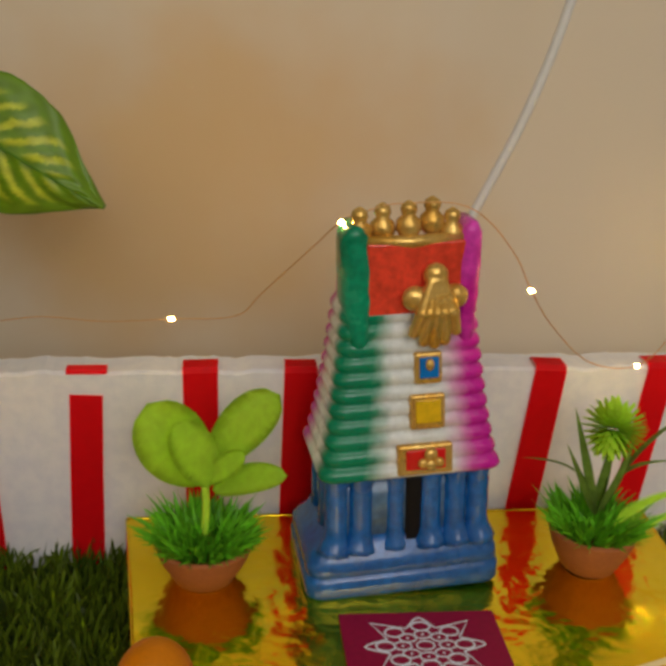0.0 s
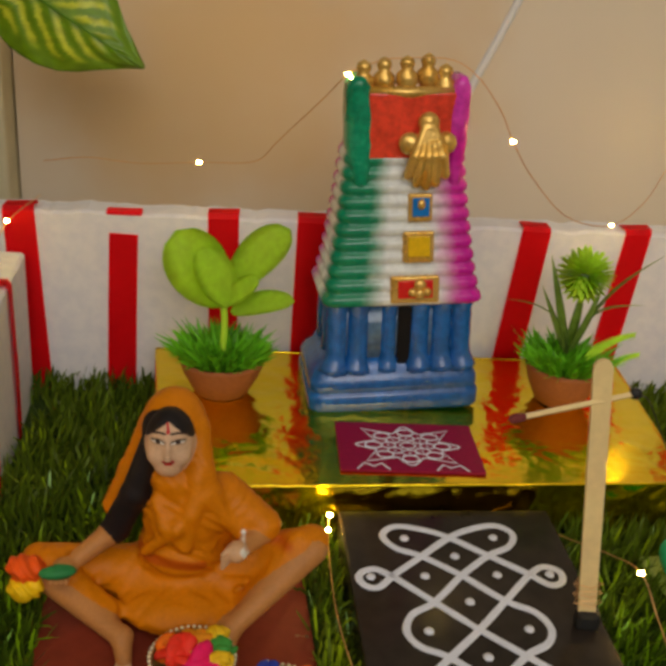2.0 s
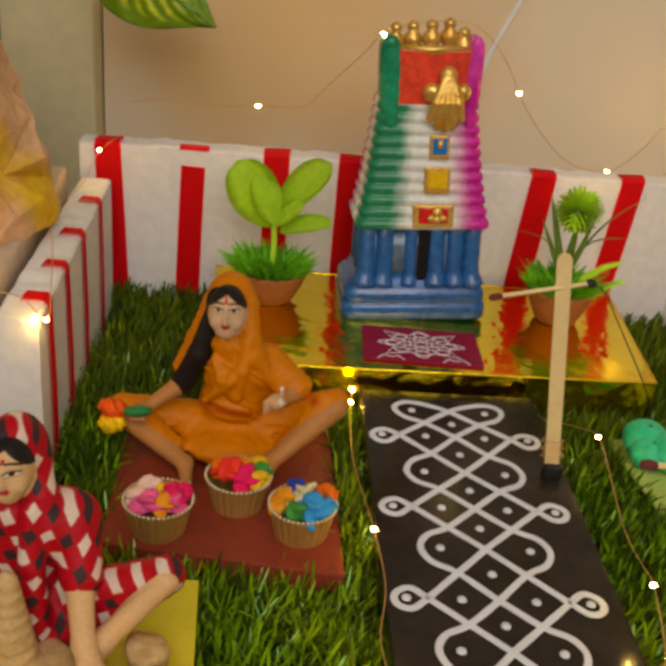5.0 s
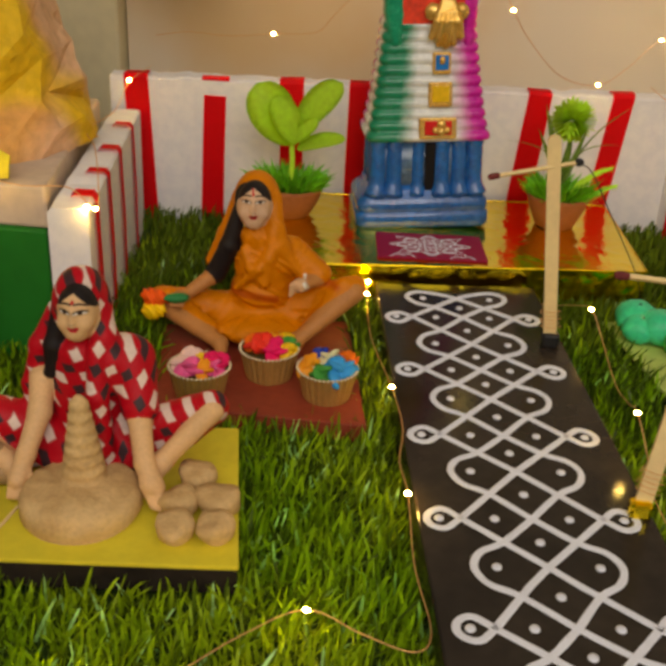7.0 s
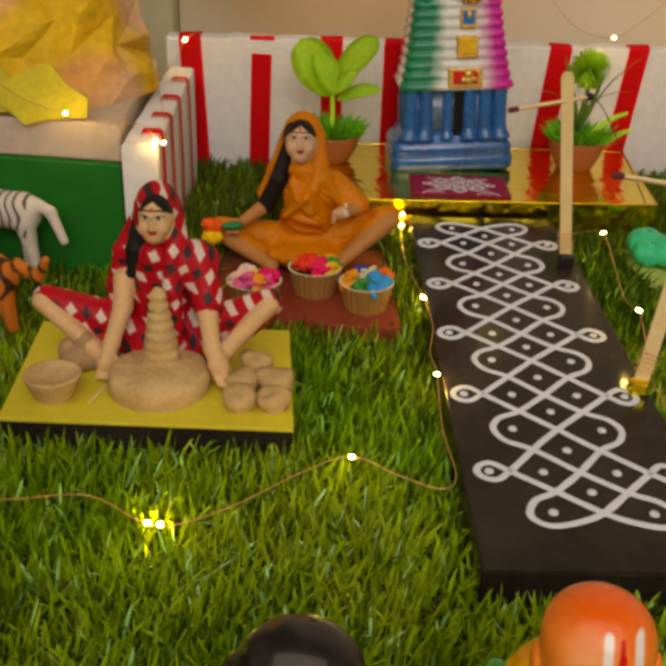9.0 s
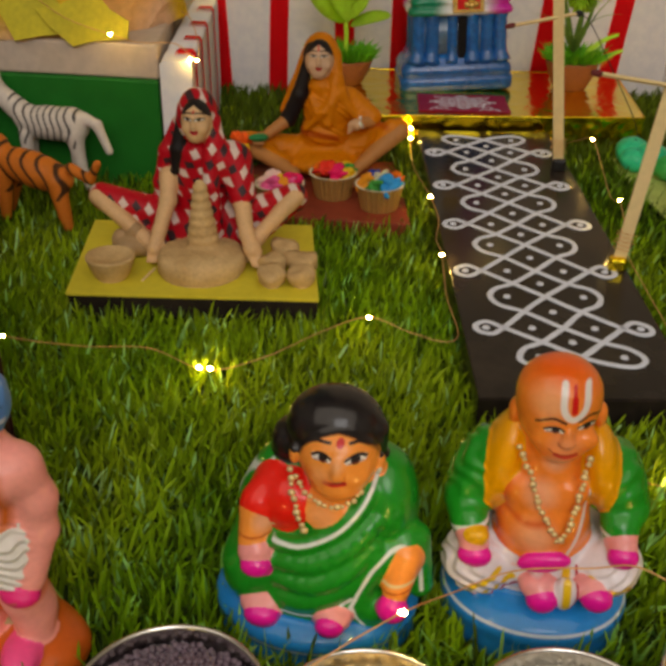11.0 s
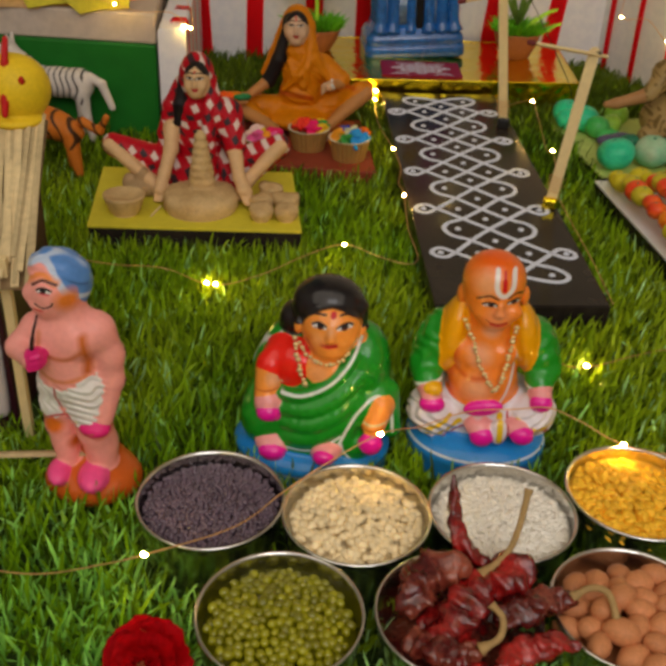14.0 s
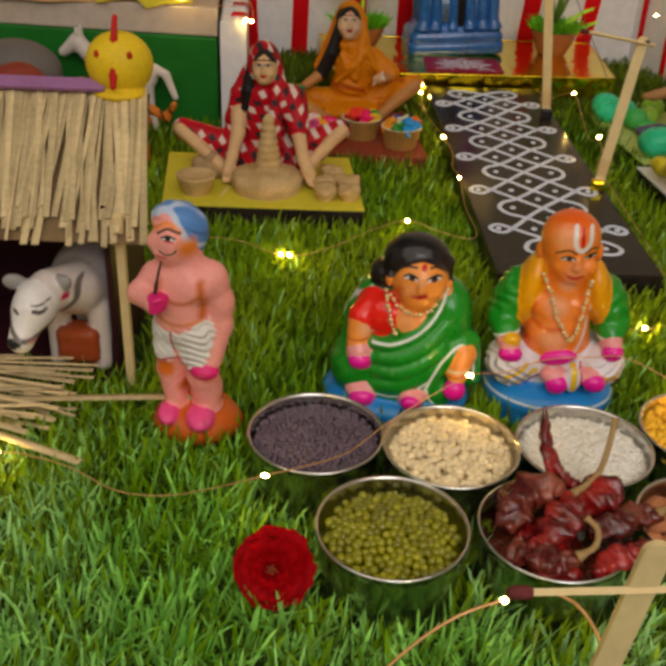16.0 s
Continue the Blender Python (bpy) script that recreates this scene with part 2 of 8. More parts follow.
def slab(c, half, rnd, colour, turn=(0, 0, 0), k=0.001, bias=0.0, fold=None):
    c, half, rot = np.array(c, F), np.array(half, F) - rnd, turned(turn)

    def d(p):
        q = np.abs((p - c) @ rot) - half
        return np.linalg.norm(np.maximum(q, 0), axis=1) + np.minimum(q.max(axis=1), 0) - rnd
    m = float(np.linalg.norm(half)) + rnd
    return dict(d=d, lo=c - m, hi=c + m, c=colour, k=k, bias=bias, fold=fold)


def chain(points, radii, colour, **kw):
    return [limb(points[i], points[i + 1], radii[i], radii[i + 1], colour, **kw) for i in range(len(points) - 1)]


def refine(verts, faces, normals, inside, n):
    """Splits the chosen quads into n by n, bulged by the normals at their corners, so that fine strokes can be painted on them."""
    rest, quads = faces[~inside], faces[inside]
    v, nn = verts[quads], normals[quads]
    made = []
    for j in range(n + 1):
        for i in range(n + 1):
            a, b = i / n, j / n
            w = np.array([(1 - a) * (1 - b), a * (1 - b), a * b, (1 - a) * b])[None, :, None]
            p = (v * w).sum(axis=1)
            flat = p[:, None, :] - (((p[:, None, :] - v) * nn).sum(axis=2))[..., None] * nn
            made.append(p + 0.75 * ((flat * w).sum(axis=1) - p))
    made = np.stack(made, axis=1)
    every = np.concatenate([verts, made.reshape(-1, 3)])
    _, first, back = np.unique(np.round(every * 1e7).astype(np.int64), axis=0, return_index=True, return_inverse=True)
    back = back.reshape(-1)
    grid = back[len(verts):].reshape(len(quads), n + 1, n + 1)
    small = np.stack([grid[:, :-1, :-1], grid[:, :-1, 1:], grid[:, 1:, 1:], grid[:, 1:, :-1]], axis=-1).reshape(-1, 4)
    return every[first], np.concatenate([back[:len(verts)][rest], small])


def figure(name, prims, res, mat, m, label, category, paints=(), group="", fine=()):
    lo = np.min([q["lo"] for q in prims], axis=0) - 4 * res
    hi = np.max([q["hi"] for q in prims], axis=0) + 4 * res
    n = np.ceil((hi - lo) / res).astype(int) + 1
    field = np.full(n, 0.012, F)

    def dist(q, p):
        v = q["d"](p)
        if q["fold"]:
            way, amp = q["fold"]
            way = np.array(way, F)
            v = v + amp * np.sin(p @ way + 2.4 * np.sin(p @ way[[1, 2, 0]] * 0.45 + 1.0))
        return v
    for q in prims:
        pad = q["k"] + 3 * res
        i0 = np.maximum(((q["lo"] - pad - lo) / res).astype(int), 0)
        i1 = np.minimum(((q["hi"] + pad - lo) / res).astype(int) + 2, n)
        axes = [lo[i] + res * np.arange(i0[i], i1[i], dtype=F) for i in range(3)]
        g = np.stack(np.meshgrid(*axes, indexing="ij"), axis=-1).reshape(-1, 3).astype(F)
        d = dist(q, g).reshape([i1[i] - i0[i] for i in range(3)])
        s = tuple(slice(i0[i], i1[i]) for i in range(3))
        old, k = field[s], q["k"]
        h = np.clip(0.5 + 0.5 * (old - d) / k, 0, 1)
        field[s] = old * (1 - h) + d * h - k * h * (1 - h)
    inside = field < 0
    cells = tuple(x - 1 for x in n)
    total, count = np.zeros((*cells, 3), F), np.zeros(cells, F)
    for axis in range(3):
        others = [a for a in range(3) if a != axis]
        for u in (0, 1):
            for v in (0, 1):
                s0, s1 = [None] * 3, [None] * 3
                s0[axis], s1[axis] = slice(0, -1), slice(1, None)
                for o, w in zip(others, (u, v)):
                    s0[o] = s1[o] = slice(w, n[o] - 1 + w)
                a, b = field[tuple(s0)], field[tuple(s1)]
                cross = (a < 0) != (b < 0)
                t = np.where(cross, a / np.where(cross, a - b, 1), 0)
                off = np.zeros(3, F)
                off[others[0]], off[others[1]] = u, v
                total += cross[..., None] * off
                total[..., axis] += np.where(cross, t, 0)
                count += cross
    used = count > 0
    index = np.full(cells, -1, int)
    index[used] = np.arange(used.sum())
    where = np.argwhere(used)
    verts = lo + res * (where + total[used] / count[used][:, None])
    faces = []
    for axis in range(3):
        s0, s1 = [slice(1, -1)] * 3, [slice(1, -1)] * 3
        s0[axis], s1[axis] = slice(0, -1), slice(1, None)
        a, b = inside[tuple(s0)], inside[tuple(s1)]
        base = np.array([1, 1, 1])
        base[axis] = 0
        for flip, mask in ((False, a & ~b), (True, ~a & b)):
            e = np.argwhere(mask) + base
            if not len(e):
                continue
            u, v = np.zeros(3, int), np.zeros(3, int)
            u[(axis + 1) % 3], v[(axis + 2) % 3] = 1, 1
            quad = [index[tuple((e - o).T)] for o in (u + v, v, 0 * u, u)]
            q = np.stack(quad[::-1] if flip else quad, axis=1)
            faces.append(q)
    faces = np.concatenate(faces)
    faces = faces[(faces >= 0).all(axis=1)]
    for low, high, cuts in fine:
        q = np.array(verts)
        cross = np.cross(q[faces[:, 2]] - q[faces[:, 0]], q[faces[:, 3]] - q[faces[:, 1]])
        normals = np.zeros_like(q)
        for k in range(4):
            np.add.at(normals, faces[:, k], cross)
        normals /= np.maximum(np.linalg.norm(normals, axis=1), 1e-12)[:, None]
        mid = q[faces].mean(axis=1)
        verts, faces = refine(q, faces, normals, ((mid > np.array(low)) & (mid < np.array(high))).all(axis=1), cuts)
    p = verts.astype(F)
    ds = np.stack([dist(q, p) - q["bias"] for q in prims])
    colours = np.array([q["c"] for q in prims], F)[ds.argmin(axis=0)]
    first = colours.copy()
    for region, colour, *only in paints:
        w = np.clip(region(p), 0, 1)[:, None]
        if only:
            w = w * (np.abs(first - np.array(only[0], F)).max(axis=1) < 1e-4)[:, None]
        colours = colours * (1 - w) + np.array(colour, F) * w
    me = bpy.data.meshes.new(name)
    me.from_pydata(verts.tolist(), [], faces.tolist())
    at = me.color_attributes.new("paint", "FLOAT_COLOR", "POINT")
    at.data.foreach_set("color", np.concatenate([colours, np.ones((len(p), 1), F)], axis=1).ravel())
    me.polygons.foreach_set("use_smooth", [True] * len(me.polygons))
    me.materials.append(mat)
    ob = new(name, me)
    ob.matrix_world = m
    return tagged(ob, label, category, group)


def near(c, r, soft=0.0006, squash=(1, 0.3, 1)):
    """A painted spot on a side that looks to -y."""
    c, squash = np.array(c, F), np.array(squash, F)
    return lambda p: (r - np.linalg.norm((p - c) * squash, axis=1)) / soft + 0.5


def along(points, r, soft=0.0006):
    """A brush stroke on a side that looks to -y: it follows the points as seen from there."""
    pts = np.array([tuple(q) for q in smooth_line(points, 6)], F)
    limit = pts[:, 1].max() + 0.010
    pts = pts[:, [0, 2]]

    def w(p):
        out, reach = np.zeros(len(p), F), r + soft
        some = (p[:, 0] > pts[:, 0].min() - reach) & (p[:, 0] < pts[:, 0].max() + reach) & (p[:, 2] > pts[:, 1].min() - reach) & (p[:, 2] < pts[:, 1].max() + reach) & (p[:, 1] < limit)
        q = p[some][:, [0, 2]]
        best = np.full(len(q), 9.0, F)
        for a, b in zip(pts, pts[1:]):
            ab = b - a
            t = np.clip(((q - a) @ ab) / max(float(ab @ ab), 1e-12), 0, 1)
            best = np.minimum(best, np.linalg.norm(q - a - t[:, None] * ab, axis=1))
        out[some] = (r - best) / soft + 0.5
        return out
    return w


def ground_z(x, y):
    t = min(max((y - 0.10) / 0.14, 0), 1)
    return -0.018 + 0.014 * t * t * (3 - 2 * t)



# ---- setting ----
bm = bmesh.new()
NX, NY = 60, 70
grid = [[bm.verts.new((x, y, ground_z(x, y))) for x in np.linspace(-0.75, 0.75, NX)] for y in np.linspace(-0.95, 0.62, NY)]
for j in range(NY - 1):
    for i in range(NX - 1):
        bm.faces.new((grid[j][i], grid[j][i + 1], grid[j + 1][i + 1], grid[j + 1][i]))
solid("ground", bm, grass_base, Matrix(), "dark green backing of an artificial grass mat", "ground", kind="structure", smooth=True)

bm = bmesh.new()
box(bm, -1.7, 1.7, -2.4, 0.9, -0.08, -0.03)
solid("floor", bm, floor_stone, Matrix(), "plain polished stone floor under the grass mat", "floor", kind="structure")
for nm, dims in (("wall_south", (-1.7, 1.7, -2.5, -2.4, -0.08, 2.5)), ("wall_west", (-1.8, -1.7, -2.4, 0.9, -0.08, 2.5)), ("wall_east", (1.7, 1.8, -2.4, 0.9, -0.08, 2.5))):
    bm = bmesh.new()
    box(bm, *dims)
    solid(nm, bm, room_paint, Matrix(), "plain cream painted room wall", "wall", kind="structure")
bm = bmesh.new()
box(bm, -1.8, 1.8, -2.5, 0.95, 2.5, 2.6)
solid("ceiling", bm, room_paint, Matrix(), "plain cream painted ceiling", "ceiling", kind="structure")

# the back wall, with its old damp stains
m = bpy.data.materials.new("stained_wall_paint")
m.use_nodes = True
n, l = m.node_tree.nodes, m.node_tree.links
b = n["Principled BSDF"]
co, big, mid, fine = (n.new(k) for k in ("ShaderNodeTexCoord", "ShaderNodeTexNoise", "ShaderNodeTexNoise", "ShaderNodeTexNoise"))
big.inputs["Scale"].default_value, mid.inputs["Scale"].default_value, fine.inputs["Scale"].default_value = 5.2, 10, 130
big.inputs["Detail"].default_value, mid.inputs["Detail"].default_value = 1.5, 3
spot = n.new("ShaderNodeTexGradient")
spot.gradient_type = "SPHERICAL"
place = n.new("ShaderNodeMapping")
place.inputs["Location"].default_value, place.inputs["Scale"].default_value = (0.40, 0.0, -0.93), (3.7, 0.0, 5.2)
l.new(co.outputs["Object"], place.inputs["Vector"])
l.new(place.outputs["Vector"], spot.inputs["Vector"])
for q in (big, mid, fine):
    l.new(co.outputs["Object"], q.inputs["Vector"])
sum1 = n.new("ShaderNodeMath")
sum1.operation = "MULTIPLY_ADD"
l.new(mid.outputs["Fac"], sum1.inputs[0])
sum1.inputs[1].default_value = 1.1
l.new(spot.outputs["Fac"], sum1.inputs[2])
stain = n.new("ShaderNodeMapRange")
stain.inputs["From Min"].default_value, stain.inputs["From Max"].default_value = 0.62, 1.42
stain.interpolation_type = "SMOOTHSTEP"
l.new(sum1.outputs[0], stain.inputs["Value"])
mix = n.new("ShaderNodeMix")
mix.data_type = "RGBA"
mix.inputs["A"].default_value, mix.inputs["B"].default_value = (0.78, 0.665, 0.515, 1), (0.75, 0.52, 0.27, 1)
l.new(stain.outputs["Result"], mix.inputs["Factor"])
l.new(mix.outputs["Result"], b.inputs["Base Color"])
b.inputs["Roughness"].default_value = 0.7
bp = n.new("ShaderNodeBump")
bp.inputs["Strength"].default_value, bp.inputs["Distance"].default_value = 0.2, 0.002
l.new(mid.outputs["Fac"], bp.inputs["Height"])
l.new(bp.outputs["Normal"], b.inputs["Normal"])
wall_paint = m
bm = bmesh.new()
box(bm, -0.252, 1.7, 0.60, 0.75, -0.06, 2.5)
solid("wall_north", bm, wall_paint, Matrix(), "beige painted wall with brown damp stains", "wall", kind="structure")
bm = bmesh.new()
box(bm, -0.335, -0.254, 0.58, 0.75, -0.06, 2.5, 0.003)
solid("wall_pilaster", bm, material("cream_pilaster_paint", (0.72, 0.64, 0.42), 0.6, vary=0.06, scale=20, bump=0.1), Matrix(), "cream painted pilaster at the end of the wall", "wall", kind="structure")
bm = bmesh.new()
box(bm, -1.7, -0.337, 0.64, 0.78, -0.06, 2.5)
box(bm, -0.42, -0.40, 0.625, 0.645, -0.05, 2.45, 0.004)
box(bm, -0.375, -0.362, 0.625, 0.645, -0.05, 2.45, 0.003)
solid("wall_recess", bm, material("teal_door_paint", (0.10, 0.19, 0.17), 0.45, vary=0.15, scale=30, bump=0.1), Matrix(), "dull teal painted door leaf beside the wall", "door", kind="structure")

# ---- foam block walls with red tape ----


def foam_wall(label, tapes, length, height, thick, m, tape_w, rough_top=0.002, wrap=True):
    """A foam strip from x 0 to length; the visible face looks to -y; tapes: (x, lean, drop)."""
    t = thing("foam_wall", m, label, "foam wall")
    bm = bmesh.new()
    nx = max(int(length / 0.004), 8)
    cols = []
    for i in range(nx + 1):
        x = length * i / nx
        h = height + rough_top * (noise.noise((x * 60, 1, height * 9)) + 0.5 * noise.noise((x * 260, 4, 1)))
        cols.append([bm.verts.new(q) for q in ((x, 0, 0), (x, 0, h - 0.0015), (x, 0.0018, h), (x, thick - 0.002, h + 0.0005), (x, thick, h - 0.002), (x, thick, 0))])
    for a, b in zip(cols, cols[1:]):
        for k in range(5):
            bm.faces.new((a[k], b[k], b[k + 1], a[k + 1]))
        bm.faces.new((a[5], b[5], b[0], a[0]))
    bm.faces.new(cols[0])
    bm.faces.new(cols[-1][::-1])
    part("foam_block", bm, foam, t, "white foam block with a crumbly cut edge")
    for x, lean, top in tapes:
        bm = bmesh.new()
        w = tape_w
        g = 0.0011
        line = [(x - lean, -g, 0.0), (x - lean * 0.5, -g - 0.0006, height * 0.5), (x, -g, min(top, height) - 0.001)]
        if top >= height:
            line += [(x, 0.0008, height + g + 0.001), (x + 0.0005, thick * 0.5, height + g + 0.0012), (x, thick + g, height - 0.01)]
        strip = []
        for k, q in enumerate(line):
            ww = w * (1 + 0.05 * math.sin(7 * k + 40 * x))
            strip.append([bm.verts.new((q[0] - ww / 2, q[1], q[2])), bm.verts.new((q[0] + ww / 2, q[1], q[2] + 0.0008 * math.sin(50 * x)))])
        for a, b in zip(strip, strip[1:]):
            bm.faces.new((a[0], a[1], b[1], b[0]))
        bmesh.ops.solidify(bm, geom=list(bm.faces), thickness=-0.0004)
        part("tape_strip", bm, red_tape, t, "red adhesive tape strip")
    return t


# back strip, runs from the left corner to the right one
WB = pose(-0.215, 0.437, -0.006, 0, 0, 8.0)
foam_wall("long white foam strip wall with red tape stripes behind the tower", [(0.0200, -0.0055, 0.2), (0.081, 0.003, 0.110), (0.1405, -0.002, 0.2), (0.1945, 0.0, 0.2), (0.336, 0.010, 0.2), (0.4025, 0.012, 0.2)], 0.452, 0.121, 0.022, WB, 0.0180)
bm = bmesh.new()
box(bm, 0.071, 0.092, -0.0010, 0.007, 0.1202, 0.1228, 0.0006)
part("tape_strip", bm, red_tape, bpy.data.objects["foam_wall"], "short red tape piece over the top edge")
foam_wall("white foam strip wall with red tape along the lawn", [(0.024, 0.0, 0.2), (0.072, 0.0, 0.2), (0.125, 0.0, 0.2), (0.19, 0.0, 0.2)], 0.245, 0.103, 0.022, pose(-0.146, 0.192, -0.012, 0, 0, 100.5), 0.010)
foam_wall("white foam strip wall with slanting red tapes", [(0.03, 0.0, 0.2), (0.075, 0.0, 0.2), (0.125, 0.0, 0.2), (0.18, 0.0, 0.2)], 0.30, 0.13, 0.022, pose(0.222, 0.512, -0.006, 0, 0, -62), 0.008)

# ---- gold foil platform ----
t = thing("gold_platform", Matrix(), "low platform wrapped in shiny crinkled gold foil", "platform")
PLAT = [(-0.080, 0.292), (0.189, 0.337), (0.181, 0.482), (-0.115, 0.446)]


def foil(bm, a, b, c, d, nx, ny, amp, scale, seed):
    """A crinkled sheet between four corners, pinned at its edges."""
    a, b, c, d = (Vector(q) for q in (a, b, c, d))
    nrm = (b - a).cross(d - a).normalized()
    rows = []
    for j in range(ny + 1):
        v = j / ny
        rows.append([])
        for i in range(nx + 1):
            u = i / nx
            p = a.lerp(b, u).lerp(d.lerp(c, u), v)
            pin = min(1, 6 * min(u, 1 - u) * 2, 6 * min(v, 1 - v))
            q = p * scale + Vector((seed, 0, 0))
            h = abs(noise.noise(q)) + 0.5 * abs(noise.noise(q * 2.3 + Vector((0, 4, 0)))) - 0.35
            rows[-1].append(bm.verts.new(p + nrm * amp * h * pin))
    for p, q in zip(rows, rows[1:]):
        for i in range(nx):
            bm.faces.new((p[i], p[i + 1], q[i + 1], q[i]))


bm = bmesh.new()
prism(bm, [(x * 0.996 + 0.0002, y + (0.0008 if y < 0.4 else -0.0008)) for x, y in PLAT], 0.0, 0.0275, 0.0012)
part("core", bm, gold_foil, t, "foil wrapped core")
bm = bmesh.new()
q = [(x, y, 0.029) for x, y in PLAT]
foil(bm, *q, 190, 106, 0.00062, 75, 1)
part("top_sheet", bm, gold_foil, t, "crinkled gold foil top", smooth=True)
for i, nm in ((0, "front_skirt"), (1, "side_skirt"), (3, "side_skirt"), (2, "back_skirt")):
    j = (i + 1) % 4
    bm = bmesh.new()
    foil(bm, (*PLAT[i], 0.0), (*PLAT[j], 0.0), (*PLAT[j], 0.029), (*PLAT[i], 0.029), 110, 16, 0.0030, 55, 7 + i)
    part(nm, bm, gold_foil, t, "crinkled gold foil skirt", smooth=True)
bm = bmesh.new()
for i in range(4):
    a, b = Vector((*PLAT[i], 0.0288)), Vector((*PLAT[(i + 1) % 4], 0.0288))
    sweep(bm, [a.lerp(b, k / 40) + Vector((0, 0, 0.0004 * noise.noise((k * 0.7, i, 2)))) for k in range(41)], 0.0009, 6)
part("folded_edge", bm, gold_foil, t, "bright folded foil edge", smooth=True)
# ---- black kolam board ----
KB = pose(0.1163, -0.0585, -0.0058, 2.35, 0, 8.8)
t = thing("kolam_board", KB, "long black lacquered board painted with a white looped line pattern", "board")
bm = bmesh.new()
box(bm, -0.0532, 0.0532, 0.0, 0.371, -0.012, 0.010, 0.0012)
part("panel", bm, black_board, t)


def ribbon(bm, pts, width, z, closed=False, high=0.0005):
    pts = [Vector((p[0], p[1], 0)) for p in pts]
    rows = []
    for i, p in enumerate(pts):
        d = (pts[min(i + 1, len(pts) - 1)] - pts[max(i - 1, 0)]).normalized()
        s = Vector((-d.y, d.x, 0)) * width * 0.5 * (1 + 0.12 * noise.noise((p.x * 150, p.y * 150, 3)))
        rows.append([bm.verts.new((q.x, q.y, zz)) for q, zz in ((p - s, z), (p - s * 0.8, z + high), (p + s * 0.8, z + high), (p + s, z))])
    for a, b in zip(rows, rows[1:]):
        for k in range(3):
            bm.faces.new((a[k], b[k], b[k + 1], a[k + 1]))


HR, W1, V0 = 0.03085, 0.0159, 0.0375
ROWS = (0.0365, 0.0645, 0.0983, 0.1290, 0.1636, 0.1935, 0.2275, 0.2580, 0.2882, 0.3222, 0.3488)


def drawn(x, y):
    """Where the hand drew a point of the even pattern: rows not quite even, the near end swung aside."""
    v = float(np.interp((y - V0) / HR, range(11), ROWS)) + min(y - V0, 0) + max(y - V0 - 10 * HR, 0)
    return x - 0.0024 + 0.0066 * min(max((0.088 - v) / 0.05, 0), 1), v



dots = []
for side in (-1, 1):
    for k in range(0, 11):
        y = V0 + k * HR
        s = side
        wob = 0.0012 * math.sin(5 * k + side)
        if k % 2 == 1:
            line = [(0, y - HR), (s * W1, y - HR / 2), (s * 2 * W1, y + wob), (s * 2.45 * W1, y + 0.0055), (s * 2.82 * W1, y + 0.0035), (s * 2.95 * W1, y - 0.001), (s * 2.80 * W1, y - 0.0055), (s * 2.45 * W1, y - 0.0065), (s * 2 * W1, y), (s * W1, y + HR / 2), (0, y + HR)]
            line = [line[i] for i in (0, 1)] + [(s * 2 * W1, y)] + line[3:]
            dots += [(s * 2.6 * W1, y), (s * 1.05 * W1, y)]
        else:
            up = (0, y + HR) if k < 10 else None
            low = (0, y - HR) if k > 0 else None
            if low and up:
                line = [low, (s * W1, y - HR / 2), (s * 1.65 * W1, y - 0.0095), (s * 1.92 * W1, y - 0.003), (s * 1.92 * W1, y + 0.003), (s * 1.65 * W1, y + 0.0095), (s * W1, y + HR / 2), up]
            elif low:
                line = [low, (s * W1, y - HR / 2), (s * 1.7 * W1, y - 0.0085), (s * 2.0 * W1, y + 0.002), (s * 1.6 * W1, y + 0.0085), (s * 0.9 * W1, y + 0.007), (0, y), (-s * W1, y - HR / 2)]
            else:
                line = [up, (s * W1, y + HR / 2), (s * 1.7 * W1, y + 0.0085), (s * 2.0 * W1, y - 0.002), (s * 1.6 * W1, y - 0.0085), (s * 0.9 * W1, y - 0.007), (0, y), (-s * W1, y + HR / 2)]
            dots.append((s * 1.36 * W1, y))
        bm = bmesh.new()
        ribbon(bm, [drawn(p.x, p.y) for p in smooth_line([(x, yy, 0) for x, yy in line], 6)], 0.0034, 0.0102, high=0.0003 + 0.00003 * k + (0.00015 if side > 0 else 0))
        part("painted_line", bm, white_paint, t, "hand painted white looping line")
for k in range(10):
    dots.append((0, V0 + (k + 0.5) * HR))
for x, y in dots:
    bm = bmesh.new()
    lathe(bm, [(0.0022, 0.010), (0.0019, 0.0107), (0, 0.0109)], 10, pose(*drawn(x, y), 0))
    part("painted_dot", bm, white_paint, t, smooth=True)

# ---- yellow board, brown mat ----
bm = bmesh.new()
t = thing("yellow_board", Matrix(), "yellow painted board with black edges on the grass", "board")
prism(bm, [(-0.171, 0.006), (-0.028, 0.023), (-0.050, 0.128), (-0.194, 0.111)], -0.012, 0.0008, 0.0006)
part("edge", bm, black_board, t, "black painted edge")
bm = bmesh.new()
prism(bm, [(-0.1715, 0.0055), (-0.0275, 0.0225), (-0.0495, 0.1285), (-0.1945, 0.1115)], 0.001, 0.003, 0.0004)
part("top_sheet", bm, yellow_paint, t, "yellow painted top")
bm = bmesh.new()
prism(bm, [(-0.103, 0.150), (0.015, 0.150), (-0.008, 0.279), (-0.122, 0.250)], -0.012, -0.001, 0.0008)
solid("brown_board", bm, brown_mat, Matrix(), "red-brown painted board on the grass under the seated doll", "board")

